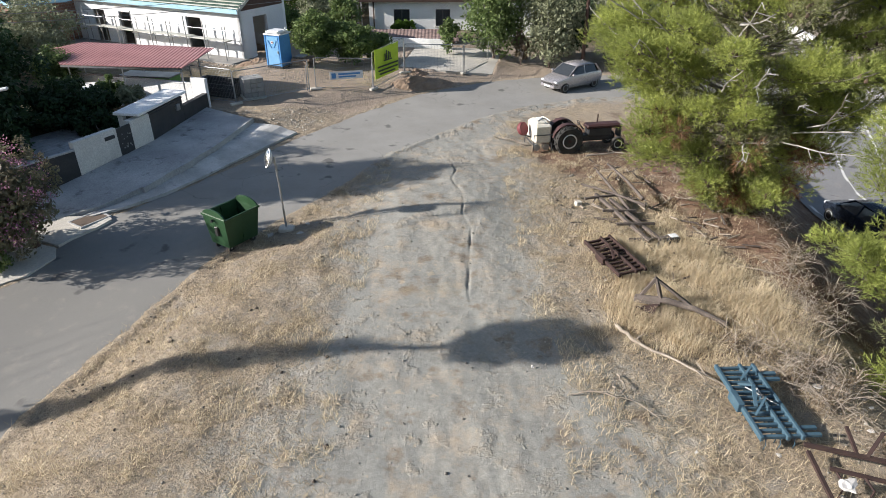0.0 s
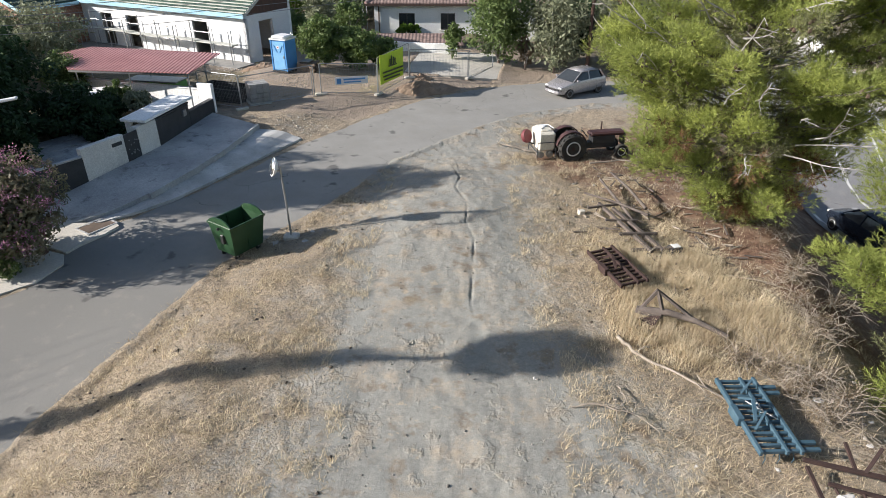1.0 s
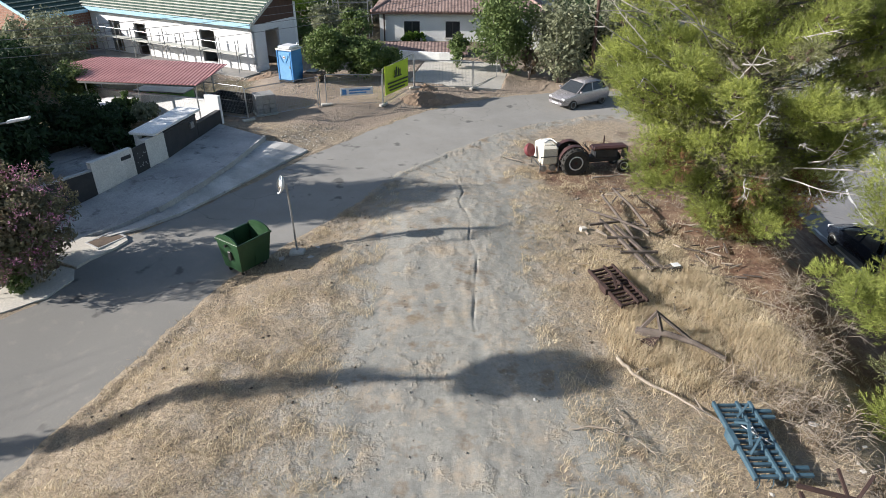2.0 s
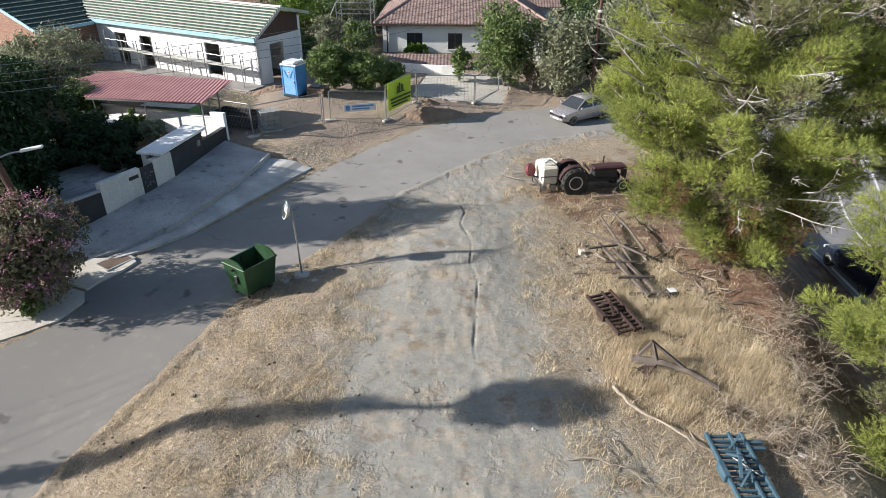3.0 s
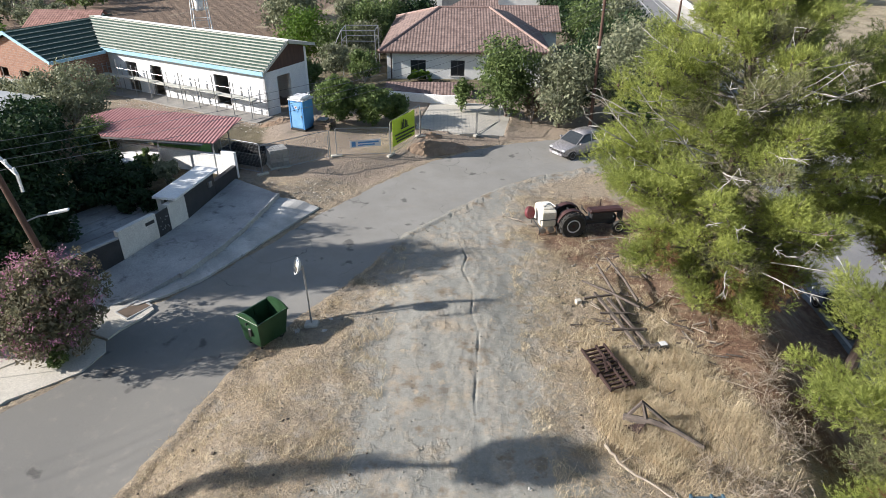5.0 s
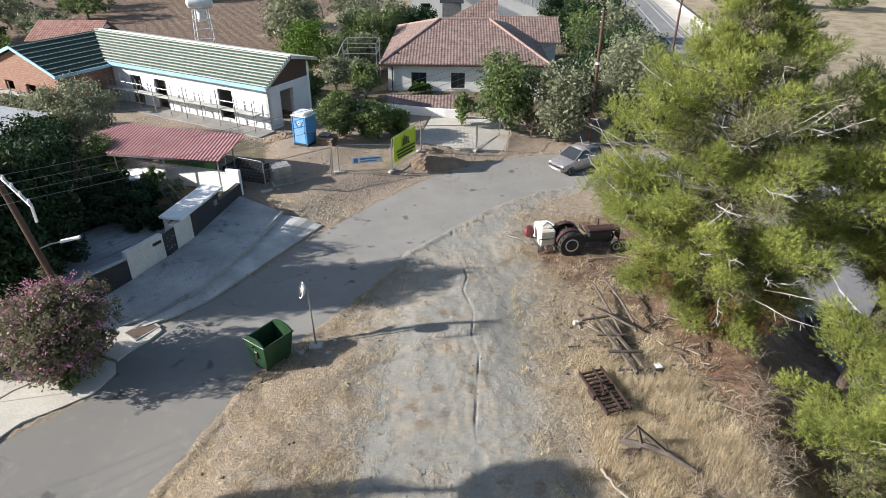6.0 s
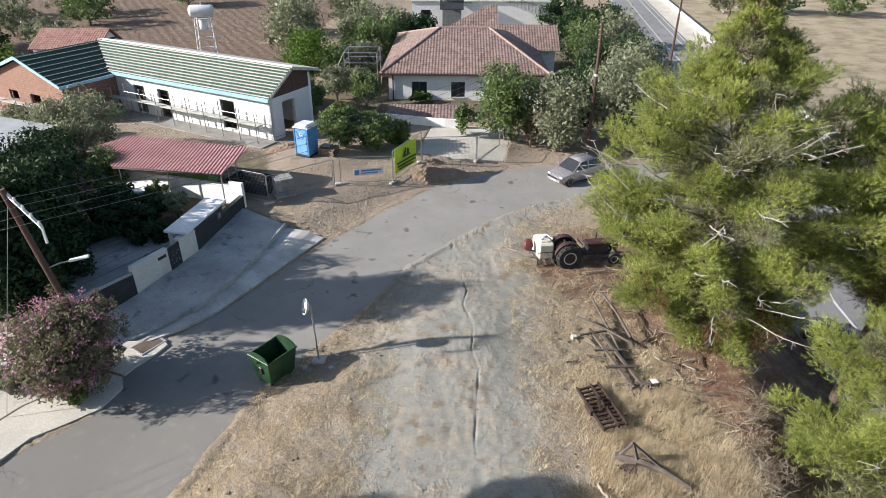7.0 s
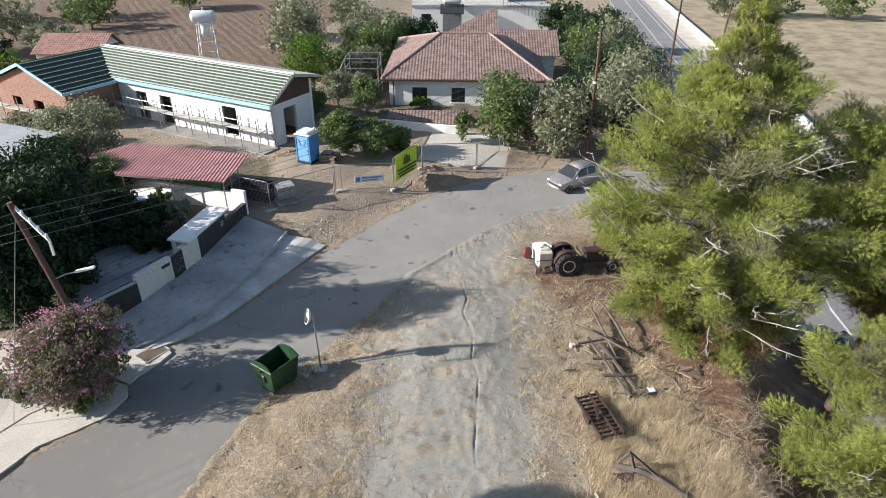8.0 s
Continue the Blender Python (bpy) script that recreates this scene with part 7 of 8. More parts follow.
verts = [[bm.verts.new((0.1 + 2.55 * i / cols, -0.06 - 0.05 * math.sin(i * 0.9) * (j / 4), 0.62 + 0.08 * (i / cols) + (1.75 - 0.22 * math.sin(math.pi * i / cols) * 0.3) * j / 4)) for j in range(5)] for i in range(cols + 1)]
for i in range(cols):
    for j in range(4):
        bm.faces.new((verts[i][j], verts[i + 1][j], verts[i + 1][j + 1], verts[i][j + 1]))
cloth = part("cloth", bm, BANNER, banner)
cloth.modifiers.new("thick", "SOLIDIFY").thickness = 0.01
for k, (x, w, z, h) in enumerate(((1.05, 0.09, 1.63, 0.35), (1.22, 0.09, 1.61, 0.55), (1.42, 0.1, 1.61, 0.45), (1.6, 0.08, 1.65, 0.32), (0.95, 0.85, 1.55, 0.07))):
    part("emblem", one(box, x, x + w, -0.16, -0.125, z, z + h), INK, banner, "dark plain emblem")
for k, (x, w, z) in enumerate(((0.3, 2.2, 1.25), (0.35, 2.1, 1.02), (0.45, 1.7, 0.82))):
    part("text_bar", one(box, x, x + w, -0.15, -0.115, z, z + 0.09), INK, banner, "dark unreadable print line")
sign = thing("site_sign", -7.0, 37.38, at(-7.0, 37.4), 16, "white rectangular sign with blue print bars", "sign")
part("board", one(box, 0.35, 2.3, -0.07, -0.045, 0.55, 1.0, 0.005), WC_WHITE, sign)
part("text_bar", one(box, 0.85, 2.15, -0.08, -0.071, 0.8, 0.9), WC_BLUE, sign)
part("text_bar", one(box, 0.85, 1.9, -0.08, -0.071, 0.65, 0.73), WC_BLUE, sign)
part("emblem", one(box, 0.45, 0.7, -0.08, -0.071, 0.62, 0.92), WC_BLUE, sign)
cone_post = thing("steel_stake", -7.95, 37.0, at(-7.95, 37.0), 0, "bare steel stake by the site entrance", "stake")
part("stake", one(tube, [(0, 0, -0.1), (0.02, 0, 1.5)], 0.03, 6), STEEL, cone_post)
trough = thing("steel_trough", -12.9, 36.6, at(-12.9, 36.6), -20, "long dark open steel trough by the awning", "trough")
for x0, x1, y0, y1, z0, z1 in ((-1.5, 1.5, -0.8, -0.74, 0.1, 0.75), (-1.5, 1.5, 0.74, 0.8, 0.1, 0.75), (-1.5, -1.44, -0.74, 0.74, 0.1, 0.75), (1.44, 1.5, -0.74, 0.74, 0.1, 0.75), (-1.5, 1.5, -0.8, 0.8, 0.0, 0.1)):
    part("side", one(box, x0, x1, y0, y1, z0, z1), DARK_METAL, trough)
skip = thing("green_container", -17.2, 37.4, at(-17.2, 37.4), 170, "light green low container under the awning", "container")
part("body", one(box, -1.6, 1.6, -0.6, 0.6, 0.0, 0.85, 0.05), surface("light_green_paint", (0.20, 0.42, 0.10), (0.26, 0.48, 0.14), 2, 20, 0.6), skip)
part("rim", one(box, -1.65, 1.65, -0.65, 0.65, 0.85, 0.92, 0.02), STEEL, skip)


def soil_heap(x, y, length, width, height, rz, label, seed):
    ob = thing("soil_heap", x, y, at(x, y), rz, label, "soil heap")
    n, m = 28, 14
    bm = bmesh.new()
    grid = []
    for i in range(n + 1):
        row = []
        for j in range(m + 1):
            u, v = i / n * 2 - 1, j / m * 2 - 1
            r = min(1, math.hypot(u, v))
            h = -0.5 * (r >= 0.999) + height * (1 - r) ** 0.9 * (1 + 0.5 * noise.noise(Vector((u * 3 + seed, v * 3, 0)))) + 0.06 * noise.noise(Vector((u * 11 + seed, v * 9, 3))) * (r < 0.9)
            spot = ob.matrix_basis @ Vector((u * length / 2, v * width / 2, 0))
            row.append(bm.verts.new((u * length / 2, v * width / 2, h - 0.05 + float(land(spot.x, spot.y)) - spot.z)))
        grid.append(row)
    for i in range(n):
        for j in range(m):
            bm.faces.new((grid[i][j], grid[i + 1][j], grid[i + 1][j + 1], grid[i][j + 1]))
    part("soil", bm, SOIL, ob)


SOIL = surface("dug_soil", (0.22, 0.15, 0.10), (0.30, 0.215, 0.15), 1.5, 14, 0.95, relief=0.8)
soil_heap(-1.2, 40.1, 4.6, 2.2, 0.55, 18, "low heap of brown dug soil by the road", 1)
soil_heap(-12.6, 43.3, 3.2, 1.4, 0.4, 20, "low heap of reddish soil by the house", 2)
soil_heap(-1.8, 41.6, 2.0, 1.0, 0.3, 10, "small heap of brown rubble", 5)


# ---- street poles and cables ----
def utility_pole(x, y, top, lean, label, arms=True, r=0.14):
    z = at(x, y)
    ob = thing("utility_pole", x, y, z, 0, label, "utility pole")
    tip = Vector((lean[0], lean[1], top - z))
    part("pole", one(tube, [(0, 0, -0.3), tip * 0.5, tip], r, 10, r * 0.7), WOOD_POLE, ob)
    return ob, tip


POLE = (-14.0, 19.2)
pole, tip = utility_pole(*POLE, 7.85, (-1.3, -0.35), "brown wooden utility pole with crossarm and street lamp")
arm_a, arm_b = tip * 0.985 + Vector((-0.05, 0.1, 0.0)), Vector((0.15, -1.03, 6.8 - at(*POLE)))
part("crossarm", one(beam, arm_a, arm_b, 0.09, 0.09), WC_WHITE, pole, "pale steel crossarm")
part("crossarm_foot", one(beam, arm_b, arm_b + Vector((0.0, 0.0, -0.6)), 0.07, 0.07), WC_WHITE, pole)
insulators = []
for k in range(4):
    p = arm_a.lerp(arm_b, 0.3 + 0.22 * k)
    part("insulator", one(turned, [(0.03, 0.03), (0.055, 0.07), (0.035, 0.11), (0.05, 0.15), (0.02, 0.19)], 10, Matrix.Translation(p)), WC_WHITE, pole)
    insulators.append(Vector((POLE[0], POLE[1], at(*POLE))) + p + Vector((0, 0, 0.18)))
lamp_foot = tip * 0.62
part("lamp_arm", one(tube, [lamp_foot, lamp_foot + Vector((0.45, 0.15, 0.16)), lamp_foot + Vector((0.8, 0.25, 0.2))], 0.03, 8), STEEL, pole)
bm = bmesh.new()
box(bm, 0.0, 0.7, -0.1, 0.1, -0.03, 0.05, 0.025, turn=Matrix.Translation(lamp_foot + Vector((0.75, 0.24, 0.2))) @ pose(0, 0, 0, 0, -8, 17))
part("lamp_head", bm, WC_WHITE, pole, "pale street lamp head")
part("stay", one(tube, [tip * 0.95, Vector((-2.6, -2.4, 0.0))], 0.012, 5), WIRE, pole)
far_pole, far_tip = utility_pole(9.7, 44.8, 9.1, (0.0, 0.2), "brown wooden utility pole with insulators behind trees")
far_top = Vector((9.7, 44.8, at(9.7, 44.8))) + far_tip
far_ends = []
for k in range(4):
    p = far_tip * (0.985 - 0.035 * k)
    part("insulator", one(tube, [p + Vector((-0.16, -0.05, 0)), p + Vector((0.16, 0.05, 0))], 0.035, 8), WC_WHITE, far_pole)
    far_ends.append(Vector((9.7, 44.8, at(9.7, 44.8))) + p)
part("collar", one(tube, [far_tip * 0.62, far_tip * 0.635], 0.15, 10), WC_WHITE, far_pole)
third, third_tip = utility_pole(22.0, 67.2, 8.2, (0.2, 0.4), "brown wooden utility pole beside the main road")
for k in range(4):
    p = third_tip * (0.985 - 0.04 * k)
    part("insulator", one(tube, [p + Vector((-0.16, -0.05, 0)), p + Vector((0.16, 0.05, 0))], 0.035, 8), WC_WHITE, third)
third_top = Vector((22.0, 67.2, at(22.0, 67.2))) + third_tip
fourth, fourth_tip = utility_pole(33.5, 84.0, 7.6, (0.6, 0.3), "leaning brown wooden pole by the dry field")


def cable(a, b, sag, label="thin sagging overhead cable between poles"):
    ob = thing("overhead_cable", a.x, a.y, a.z, 0, label, "cable", "overhead cables")
    pts = []
    for k in range(25):
        s = k / 24
        p = (b - a) * s
        p.z -= sag * 4 * s * (1 - s)
        pts.append(p)
    part("cable", one(tube, pts, 0.009, 4), WIRE, ob)


for k, (a, b) in enumerate(zip(insulators, far_ends)):
    cable(a, b, 0.9)
    cable(b, third_top + Vector((0, 0, -0.3 * k)), 0.6)
    cable(a, Vector((-34.0, 4.0 + 1.5 * k, 6.6 + 0.3 * k)), 0.7, "thin sagging overhead cable to another pole")


# ---- cars ----
def car(x, y, rz, paint, label):
    ob = thing("car", x, y, road_height(x, y) if x < 12 else main_height(x, y), rz, label, "car")
    stations = [(2.02, 0.38, 0.62, 0.60, 0.60), (1.85, 0.30, 0.72, 0.72, 0.70), (1.3, 0.26, 0.86, 0.82, 0.78), (0.75, 0.25, 0.98, 0.84, 0.80), (0.0, 0.25, 1.0, 0.85, 0.82), (-0.9, 0.25, 1.02, 0.85, 0.82), (-1.6, 0.27, 1.02, 0.84, 0.78), (-1.9, 0.36, 0.98, 0.76, 0.70)]
    bm = bmesh.new()
    rings = []
    for u, low, top, wide, shoulder in stations:
        ring = [(u, -wide * 0.92, low), (u, -wide, low + 0.2), (u, -wide, top - 0.2), (u, -shoulder, top), (u, 0, top + 0.04), (u, shoulder, top), (u, wide, top - 0.2), (u, wide, low + 0.2), (u, wide * 0.92, low)]
        rings.append([bm.verts.new(p) for p in ring])
    for a, b in zip(rings, rings[1:]):
        for k in range(8):
            bm.faces.new((a[k], a[k + 1], b[k + 1], b[k]))
        bm.faces.new((a[8], a[0], b[0], b[8]))
    bm.faces.new(rings[0])
    bm.faces.new(rings[-1][::-1])
    body = part("body", bm, paint, ob, smooth=True)
    soften = body.modifiers.new("soft_edges", "BEVEL")
    soften.width, soften.segments, soften.limit_method = 0.09, 3, "ANGLE"
    bm = bmesh.new()
    roof = [(0.25, 0.60, 1.46), (-0.3, 0.62, 1.52), (-1.0, 0.61, 1.50), (-1.45, 0.56, 1.42)]
    a = [bm.verts.new((u, -w, z)) for u, w, z in roof]
    b = [bm.verts.new((u, w, z)) for u, w, z in roof]
    c = [bm.verts.new((u, 0, z + 0.03)) for u, w, z in roof]
    for k in range(3):
        bm.faces.new((a[k], a[k + 1], c[k + 1], c[k]))
        bm.faces.new((c[k], c[k + 1], b[k + 1], b[k]))
    roof_ob = part("roof", bm, paint, ob, smooth=True)
    roof_ob.modifiers.new("thick", "SOLIDIFY").thickness = 0.04
    part("windscreen", one(slab, [(1.02, -0.72, 0.96), (1.02, 0.72, 0.96), (0.26, 0.6, 1.44), (0.26, -0.6, 1.44)], (0.01, 0, 0.012)), GLASS_DARK, ob)
    part("rear_window", one(slab, [(-1.82, -0.66, 1.0), (-1.46, -0.56, 1.4), (-1.46, 0.56, 1.4), (-1.82, 0.66, 1.0)], (-0.012, 0, 0.01)), GLASS_DARK, ob)
    for s in (-1, 1):
        for u0, u1, v0, v1 in ((0.85, -0.28, 0.18, -0.28), (-0.36, -1.35, -0.36, -1.2)):
            part("side_window", one(slab, [(u0, s * 0.80, 0.98), (u1, s * 0.80, 0.99), (v1, s * 0.625, 1.46), (v0, s * 0.615, 1.43)], (0, s * 0.012, 0)), GLASS_DARK, ob)
        part("pillar", one(beam, (1.0, s * 0.77, 0.95), (0.24, s * 0.61, 1.47), 0.05, 0.05), paint, ob)
        part("pillar", one(beam, (-0.32, s * 0.81, 0.95), (-0.32, s * 0.63, 1.49), 0.05, 0.07), paint, ob)
        part("pillar", one(beam, (-1.68, s * 0.76, 0.98), (-1.4, s * 0.58, 1.44), 0.09, 0.1), paint, ob)
        part("mirror", one(box, 0.66, 0.84, s * 0.95 - 0.1, s * 0.95 + 0.06, 0.98, 1.1, 0.03), paint, ob)
        part("headlight", one(box, 1.72, 1.96, s * 0.58 - 0.14, s * 0.58 + 0.12, 0.60, 0.72, 0.03), WC_WHITE, ob, "clear headlight glass")
        part("tail_light", one(box, -1.93, -1.83, s * 0.66 - 0.08, s * 0.66 + 0.08, 0.72, 0.98, 0.02), RED_PAINT, ob)
        for u in (1.25, -1.25):
            wheel(ob, "wheel", u, s * 0.74, 0.30, 0.31, 0.2, RUBBER, STEEL, 0.2)
    part("bumper", one(box, 1.9, 2.06, -0.62, 0.62, 0.3, 0.5, 0.05), paint, ob)
    part("grille", one(box, 2.0, 2.05, -0.35, 0.35, 0.52, 0.6, 0.01), BLACK_PLASTIC, ob)
    part("number_plate", one(box, 2.055, 2.07, -0.26, 0.26, 0.36, 0.46), WC_WHITE, ob)
    return ob


car(8.15, 40.35, 214, SILVER, "silver small hatchback car on the lane")
car(18.3, 24.5, 95, NAVY, "dark parked car on the main road below the bank")

# ---- flowering bush and pots by the driveway ----
bush = leafy("bougainvillea", -14.85, 18.5, 3.8, 3.9, LEAF_BRONZE, 70, "ragged bougainvillea bush with magenta flowers by the driveway", "bush", clumps=190, per=130, size=0.07, trunk=0.3, low=0.03)
rng = random.Random(71)
spots = []
for k in range(330):
    a, h = rng.uniform(0, 2 * math.pi), rng.random()
    r = 1.95 * math.sqrt(max(0.05, 1 - (2 * h - 0.95) ** 2)) * rng.uniform(0.75, 1.18)
    spots.append((r * math.cos(a), r * math.sin(a), 0.5 + 3.5 * h + rng.uniform(-0.15, 0.3)))
tagged(leaf_cloud("blossom", spots, np.full(len(spots), 0.17), 14, 0.04, PETAL, bush, 72, 0.9), kind="stuff")
sprays = []
for k in range(70):
    a, h = rng.uniform(0, 2 * math.pi), rng.random()
    r = 1.9 * math.sqrt(max(0.08, 1 - (2 * h - 0.95) ** 2)) * rng.uniform(1.0, 1.3)
    sprays.append((r * math.cos(a), r * math.sin(a), 0.5 + 3.5 * h + rng.uniform(0.0, 0.35)))
tagged(leaf_cloud("outer_spray", sprays, np.full(len(sprays), 0.2), 60, 0.06, LEAF_BRONZE, bush, 74, 1.2), kind="stuff")
leafy("green_shrub", -14.35, 17.75, 1.0, 1.0, LEAF_MID, 73, "low bright green shrub under the bougainvillea", "shrub", clumps=20, per=120, size=0.05, low=0.05)


def pot(x, y, r, h, label, material=None):
    ob = thing("flower_pot", x, y, drive_height(x, y), 0, label, "flower pot")
    part("pot", one(turned, [(r * 0.65, 0), (r * 0.9, h * 0.5), (r, h * 0.9), (r * 1.08, h), (r * 0.95, h), (r * 0.9, h * 0.85)], 18), material or TERRACOTTA, ob, smooth=True)
    part("soil", one(turned, [(r * 0.89, h * 0.82), (r * 0.5, h * 0.86)], 14), GREY_RENDER, ob)
    leafy("potted_plant", x, y, 0.8, 0.9, LEAF_OLIVE, int(x * -10) + 80, "straggly green potted plant", "plant", clumps=16, per=70, size=0.05, z=drive_height(x, y) + h * 0.7, low=0.05)


pot(-16.05, 18.2, 0.26, 0.42, "round terracotta flower pot under the bush")
pot(-17.1, 18.1, 0.3, 0.45, "dark round flower pot on the driveway", DARK_METAL)
pot(-17.9, 18.3, 0.28, 0.4, "dark round flower pot on the driveway", DARK_METAL)
rail = thing("white_railing", -17.2, 18.9, drive_height(-17.2, 18.9), 12, "low white wooden railing on the driveway", "railing")
for z in (0.35, 0.6, 0.85):
    part("rail", one(box, -2.2, 1.2, -0.025, 0.025, z, z + 0.1, 0.008), WHITE_PAINT, rail)
for x in (-2.1, -1.0, 0.1, 1.1):
    part("post", one(box, x - 0.05, x + 0.05, 0.028, 0.11, 0.0, 1.0, 0.01), WHITE_PAINT, rail)


# ---- straw, stones and dry brush ----
def blades(name, x, y, height, width, material, label, seed, bend=0.5, parent=None):
    """Dry grass: one thin bent blade at every place."""
    rng = np.random.default_rng(seed)
    n = len(x)
    z = land(x, y) - 0.01
    a = rng.random(n) * 2 * math.pi
    h = height * (0.5 + rng.random(n))
    lean = bend * h * rng.random(n)
    root = np.stack([x, y, z], 1)
    side = np.stack([np.sin(a), -np.cos(a), np.zeros(n)], 1) * width * (0.6 + 0.8 * rng.random((n, 1)))
    way = np.stack([np.cos(a), np.sin(a), np.zeros(n)], 1) * lean[:, None]
    mid = root + way * 0.35 + np.stack([np.zeros(n), np.zeros(n), h * 0.6], 1)
    tip_ = root + way + np.stack([np.zeros(n), np.zeros(n), h * 0.95], 1)
    pts = np.stack([root - side, root + side, mid + side * 0.7, mid - side * 0.7, tip_], 1).reshape(-1, 3)
    base = np.arange(n)[:, None] * 5
    faces = np.concatenate([base + [0, 1, 2], base + [0, 2, 3], base + [3, 2, 4]], 0)
    ob = raw_mesh(name, pts, faces, material, parent)
    return tagged(ob, label, "grass", kind="stuff")


def patchy(x, y, scale, seed):
    return np.array([noise.fractal(Vector((u * scale, v * scale, seed)), 0.8, 2.0, 4) for u, v in zip(x, y)])


def scatter(n, x0, x1, y0, y1, seed, keep):
    rng = np.random.default_rng(seed)
    x, y = rng.uniform(x0, x1, n), rng.uniform(y0, y1, n)
    k = keep(x, y, rng)
    return x[k], y[k]


def right_gap(x, y):
    i = np.clip(np.searchsorted(GX, x), 0, len(GX) - 1)
    j = np.clip(np.searchsorted(GY, y), 0, len(GY) - 1)
    return GAP_R[i, j]


def on_mound(x, y, rng):
    g = right_gap(x, y)
    off = np.abs(x - 0.1 - 0.35 * np.sin(y * 0.25))
    thick = soft(off, 1.8, 4.2) * soft(g, -0.25, 0.3)
    thick *= np.clip(0.55 + 0.9 * patchy(x, y, 0.9, 3), 0.04, 1)
    return rng.random(len(x)) < thick


x, y = scatter(170000, -11.5, 8.5, 6.5, 33.0, 5, on_mound)
blades("stubble_grass", x, y, 0.075, 0.006, STRAW_DULL, "short dry straw stubble over bare earth", 6, 3.0)


def in_straw(x, y, rng):
    zone = soft(x, 4.3, 5.8) * soft(-(x - 0.2 * (y - 14)), -10.6, -9.0) * soft(y, 12.2, 13.6) * soft(-y, -20.2, -17.8) * soft(-(x + 0.35 * (y - 17.5)), -9.4, -8.2)
    return rng.random(len(x)) < zone * np.clip(0.55 + 1.5 * patchy(x, y, 1.1, 9), 0.03, 1)


x, y = scatter(150000, 3.8, 12.0, 11.5, 20.5, 7, in_straw)
blades("long_straw", x, y, 0.30, 0.006, STRAW, "long pale dry straw grass", 8, 1.3)


def in_tufts(x, y, rng):
    p = patchy(x, y, 0.7, 21)
    g = right_gap(x, y)
    return (p > 0.22) & (rng.random(len(x)) < 0.9) & (g > 0.3) & (np.abs(x - 0.1) > 2.4)


x, y = scatter(190000, -9.5, 9.5, 7.0, 33.0, 9, in_tufts)
blades("straw_tufts", x, y, 0.12, 0.006, STRAW, "tufts of pale dry grass", 10, 2.4)


def stones(name, n, x0, x1, y0, y1, small, large, seed, keep, label, material=None):
    """Loose stones: small uneven pebbles, each with its own tilt and size."""
    x, y = scatter(n, x0, x1, y0, y1, seed, keep)
    rng = np.random.default_rng(seed + 1)
    n = len(x)
    shape = np.array([(1, 0, 0), (-1, 0, 0), (0, 1, 0), (0, -1, 0), (0, 0, 0.7), (0, 0, -0.7)], float)
    size = small * (large / small) ** (rng.random((n, 1, 1)) ** 2.5)
    pts = shape[None] * size * rng.uniform(0.6, 1.2, (n, 6, 1))
    a = rng.random(n) * 6.28
    c, s = np.cos(a)[:, None], np.sin(a)[:, None]
    px_, py_ = pts[..., 0] * c - pts[..., 1] * s, pts[..., 0] * s + pts[..., 1] * c
    z = land(x, y)[:, None] + pts[..., 2] + size[..., 0] * 0.3
    verts = np.stack([px_ + x[:, None], py_ + y[:, None], z], -1).reshape(-1, 3)
    base = np.arange(n)[:, None] * 6
    tris = [(0, 2, 4), (2, 1, 4), (1, 3, 4), (3, 0, 4), (2, 0, 5), (1, 2, 5), (3, 1, 5), (0, 3, 5)]
    faces = np.concatenate([base + list(t) for t in tris], 0)
    ob = raw_mesh(name, verts, faces, material or STONE)
    return tagged(ob, label, "stones", kind="stuff")


stones("gravel", 9000, -10, 10, 6.5, 34, 0.010, 0.05, 30, lambda x, y, rng: (right_gap(x, y) > 0.1) & (rng.random(len(x)) < np.clip(0.45 + patchy(x, y, 0.6, 33), 0.05, 1)), "scattered grey pebbles and clods on the ground")
stones("road_edge_gravel", 4200, -3, 6, 27, 37, 0.012, 0.055, 34, lambda x, y, rng: np.abs(right_gap(x, y) - 0.5) < 0.7 * rng.random(len(x)), "broken asphalt crumbs along the road edge")
stones("site_rubble", 9000, -19, 5, 33.5, 47, 0.015, 0.07, 37, lambda x, y, rng: rng.random(len(x)) < np.clip(0.15 + patchy(x, y, 0.5, 40), 0, 1) * (right_gap(x, y) < -5.6), "scattered rubble and clods on the building site")
stones("bank_stones", 700, 7.5, 11.5, 8, 14, 0.02, 0.09, 41, lambda x, y, rng: rng.random(len(x)) < 0.6, "pale stones and scraps at the bank")


def brushwood(x, y, width, seed, label):
    """A tangle of thin dry arching stems."""
    rng = random.Random(seed)
    ob = thing("dry_brush", x, y, at(x, y), 0, label, "dry brush")
    bm = bmesh.new()
    for k in range(46):
        a, r = rng.uniform(0, 6.28), width * rng.random() * 0.5
        p = Vector((r * math.cos(a), r * math.sin(a), 0))
        d = Vector((rng.uniform(-1, 1), rng.uniform(-1, 1), rng.uniform(0.4, 1.1))).normalized()
        l = rng.uniform(0.4, 1.0)
        tube(bm, [p, p + d * l * 0.6, p + d * l + Vector((d.x, d.y, -0.7)) * l * 0.35], 0.009, 4, 0.004)
    tagged(part("tangle", bm, DEAD_WOOD, ob), kind="stuff")
    tagged(leaf_cloud("withered_foliage", [(0, 0, 0.15), (width * 0.2, 0.1, 0.2), (-width * 0.2, -0.1, 0.2)], np.array([0.4, 0.35, 0.35]) * width * 0.8, 160, 0.03, LEAF_DRY, ob, seed), kind="stuff")


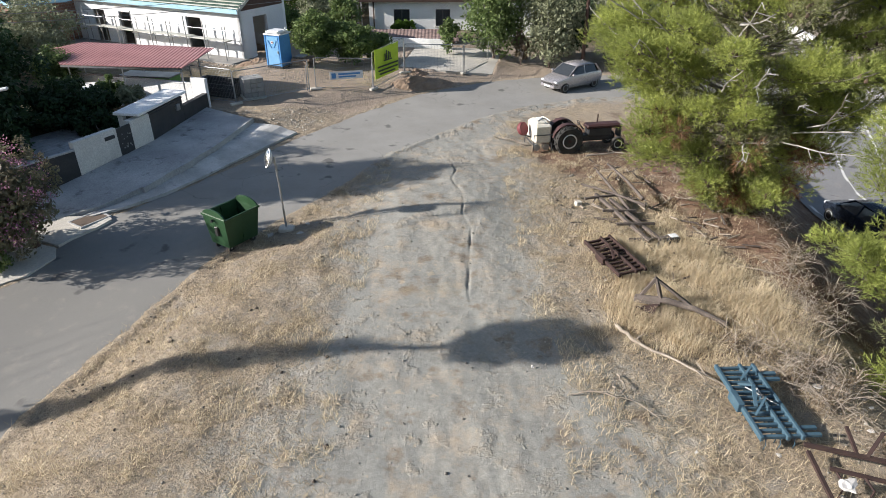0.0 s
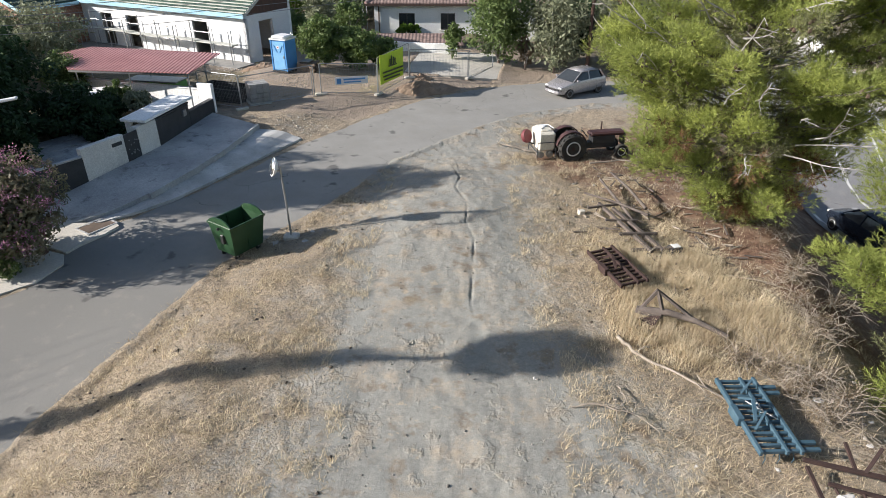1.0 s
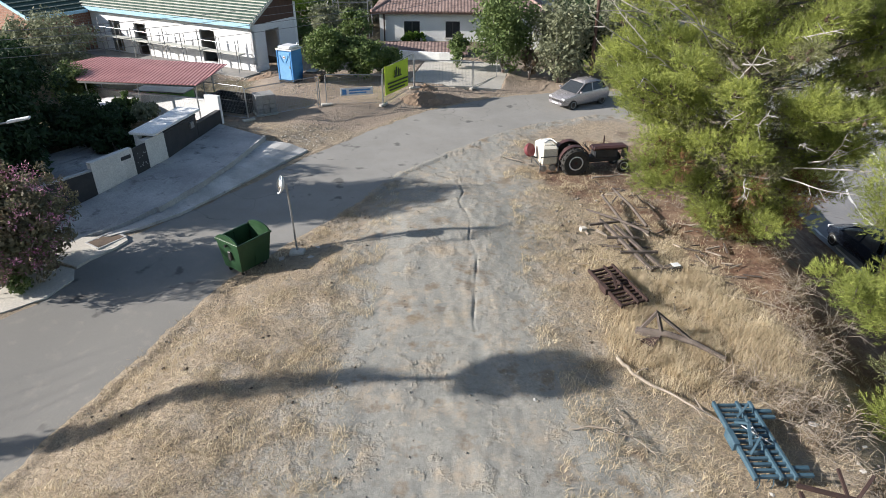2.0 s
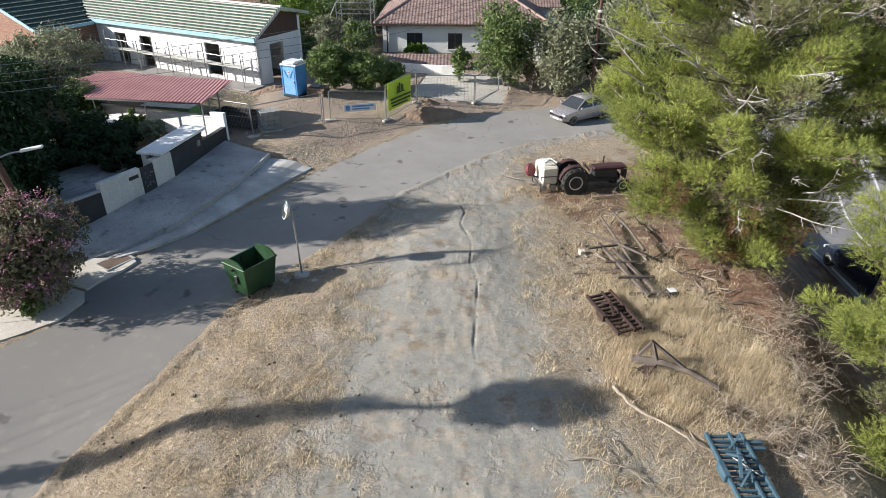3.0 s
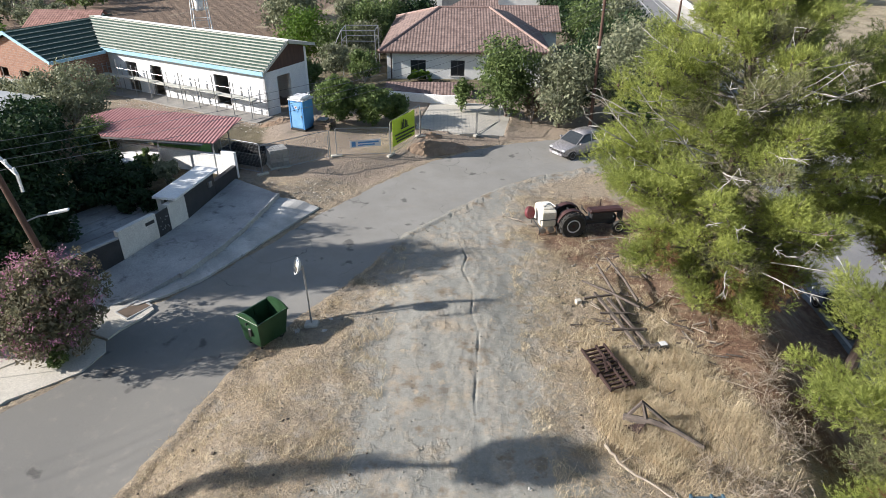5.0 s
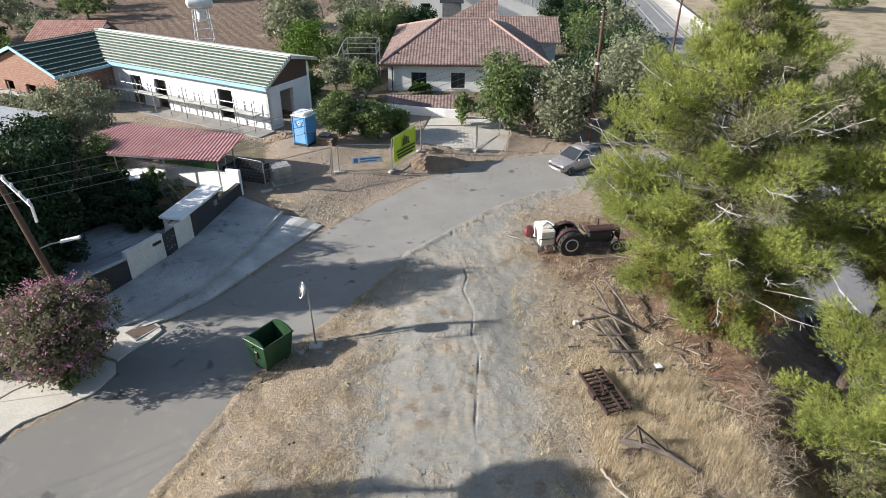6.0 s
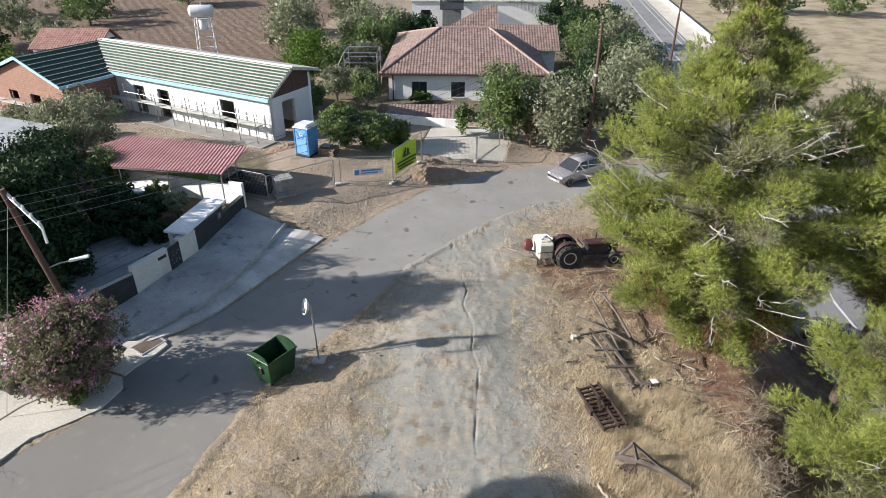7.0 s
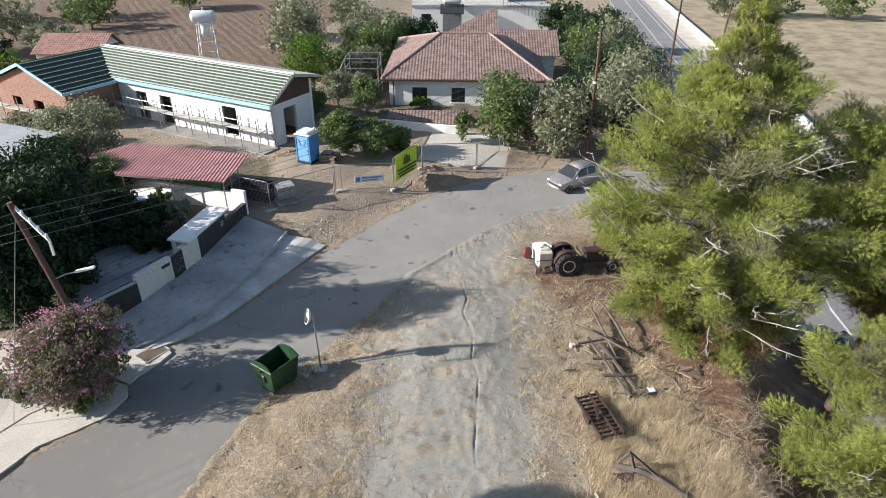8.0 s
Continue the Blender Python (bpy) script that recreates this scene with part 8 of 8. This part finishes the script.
for k, (x, y, w) in enumerate(((10.3, 15.6, 1.3), (10.9, 17.0, 1.2), (9.9, 13.9, 1.2), (10.6, 14.7, 1.1), (8.4, 12.6, 1.4), (9.2, 12.2, 1.2), (8.8, 10.9, 1.2), (9.7, 11.6, 1.1), (8.5, 11.8, 1.0), (9.4, 9.6, 1.2), (11.6, 18.2, 1.3), (12.2, 16.6, 1.3), (7.6, 13.0, 1.0), (11.9, 20.4, 1.5), (10.0, 24.2, 1.2))):
    brushwood(x, y, w, 200 + k, "tangled dry brush at the bank under the pines")


def in_litter(x, y, rng):
    edge = x - 0.16 * (y - 12)
    return rng.random(len(x)) < soft(x + 0.35 * (y - 17.5), 8.6, 10.0) * soft(-edge, -13.5, -11.0) * np.clip(0.5 + patchy(x, y, 0.9, 50), 0.05, 1)


x, y = scatter(30000, 5.5, 17.0, 13.0, 31.0, 51, in_litter)
blades("fallen_needles", x, y, 0.06, 0.005, DRY_NEEDLES, "fallen brown pine needles on the bank", 52, 2.6)
x, y = scatter(9000, 2.5, 9.5, 20.0, 32.0, 53, lambda x, y, rng: (right_gap(x, y) > 0.3) & (rng.random(len(x)) < np.clip(0.4 + patchy(x, y, 0.8, 54), 0, 1)))
blades("strewn_twigs", x, y, 0.05, 0.006, LEAF_DRY, "dry leaves and twigs strewn over bare earth", 55, 3.0)
stones("dark_clods", 2600, -10, 8, 6.5, 26, 0.015, 0.09, 61, lambda x, y, rng: (right_gap(x, y) > 0.4) & (np.abs(x - 0.8) > 3.2) & (rng.random(len(x)) < np.clip(0.02 + 1.6 * patchy(x, y, 0.9, 62), 0, 1)), "dark clods and dung on dry ground", surface("dark_clod", (0.07, 0.055, 0.045), (0.11, 0.085, 0.065), 6, 30, 0.95, relief=0.4, world_space=True))
x, y = scatter(52000, 3.8, 12.0, 8.0, 20.5, 71, lambda x, y, rng: rng.random(len(x)) < (0.25 + 0.75 * soft(y, 12.0, 13.6)) * soft(x, 4.2, 5.8) * soft(-(x - 0.2 * (y - 14)), -11.0, -9.4) * soft(-(x + 0.35 * (y - 17.5)), -10.4, -8.6) * np.clip(0.5 + patchy(x, y, 1.3, 72), 0.05, 1))
blades("matted_straw", x, y, 0.13, 0.006, STRAW, "matted pale straw lying on the ground", 73, 4.5)


def wood_scraps(x, y, spread, count, seed, label):
    """Splinters and short ends of old timber strewn on the ground."""
    rng = random.Random(seed)
    ob = thing("wood_scrap_heap", x, y, at(x, y), 0, label, "wood scraps")
    for k in range(count):
        px_, py_, a, l = rng.gauss(0, spread), rng.gauss(0, spread * 1.5), rng.uniform(0, 6.28), rng.uniform(0.15, 0.7)
        z = at(x + px_, y + py_) - at(x, y) + rng.uniform(0.03, 0.14)
        part("splinter", one(beam, (px_, py_, z), (px_ + l * math.cos(a), py_ + l * math.sin(a), z + rng.uniform(-0.03, 0.1)), rng.uniform(0.03, 0.07), rng.uniform(0.02, 0.05)), (WOOD_GREY, DEAD_WOOD, WOOD_GREY)[k % 3], ob)


wood_scraps(6.2, 20.8, 0.75, 38, 90, "grey splinters and timber ends around old beams")
wood_scraps(7.2, 17.6, 0.5, 16, 91, "pale splinters beside a rusty harrow")
stones("scrap_stones", 500, 4.2, 8.6, 16.0, 26.0, 0.02, 0.10, 92, lambda x, y, rng: rng.random(len(x)) < 0.7, "stones and clods around the old timber")
stones("pavement_crumbs", 500, -10.6, -6.4, 29.6, 33.4, 0.015, 0.06, 93, lambda x, y, rng: rng.random(len(x)) < 0.8, "broken pale concrete crumbs at the pavement end", PALE_CONCRETE)

stones("litter_clods", 1600, 6.0, 14.0, 13.5, 30.0, 0.015, 0.07, 95, lambda x, y, rng: rng.random(len(x)) < soft(x + 0.35 * (y - 17.5), 8.2, 9.6) * np.clip(0.4 + patchy(x, y, 0.9, 96), 0.05, 1), "clods and bits of bark on the litter", surface("litter_clod", (0.15, 0.095, 0.065), (0.24, 0.165, 0.12), 6, 30, 0.95, relief=0.4, vary=0.3, islands=True, world_space=True))
x, y = scatter(16000, 6.0, 13.0, 14.0, 30.0, 97, lambda x, y, rng: (rng.random(len(x)) < soft(x + 0.35 * (y - 17.5), 8.2, 9.6) * soft(-(x + 0.35 * (y - 17.5)), -12.5, -10.0)) & (patchy(x, y, 1.0, 98) > 0.05))
blades("thin_straw", x, y, 0.13, 0.006, STRAW, "thin pale straw over brown litter", 99, 2.5)
wood_scraps(9.2, 19.6, 0.7, 26, 94, "bleached twigs and sticks on brown litter")
wood_scraps(7.6, 25.2, 0.8, 22, 95, "twigs and sticks beside the tractor under a pine")
stones("house_rubble", 2600, -27.0, -13.0, 40.0, 52.0, 0.02, 0.11, 110, lambda x, y, rng: (np.abs((x + 13.9) * 0.45 + (y - 45.25) * 0.893 + 2.6) < 0.9) & (rng.random(len(x)) < 0.85), "pale plaster rubble before the unfinished house", PALE_CONCRETE)
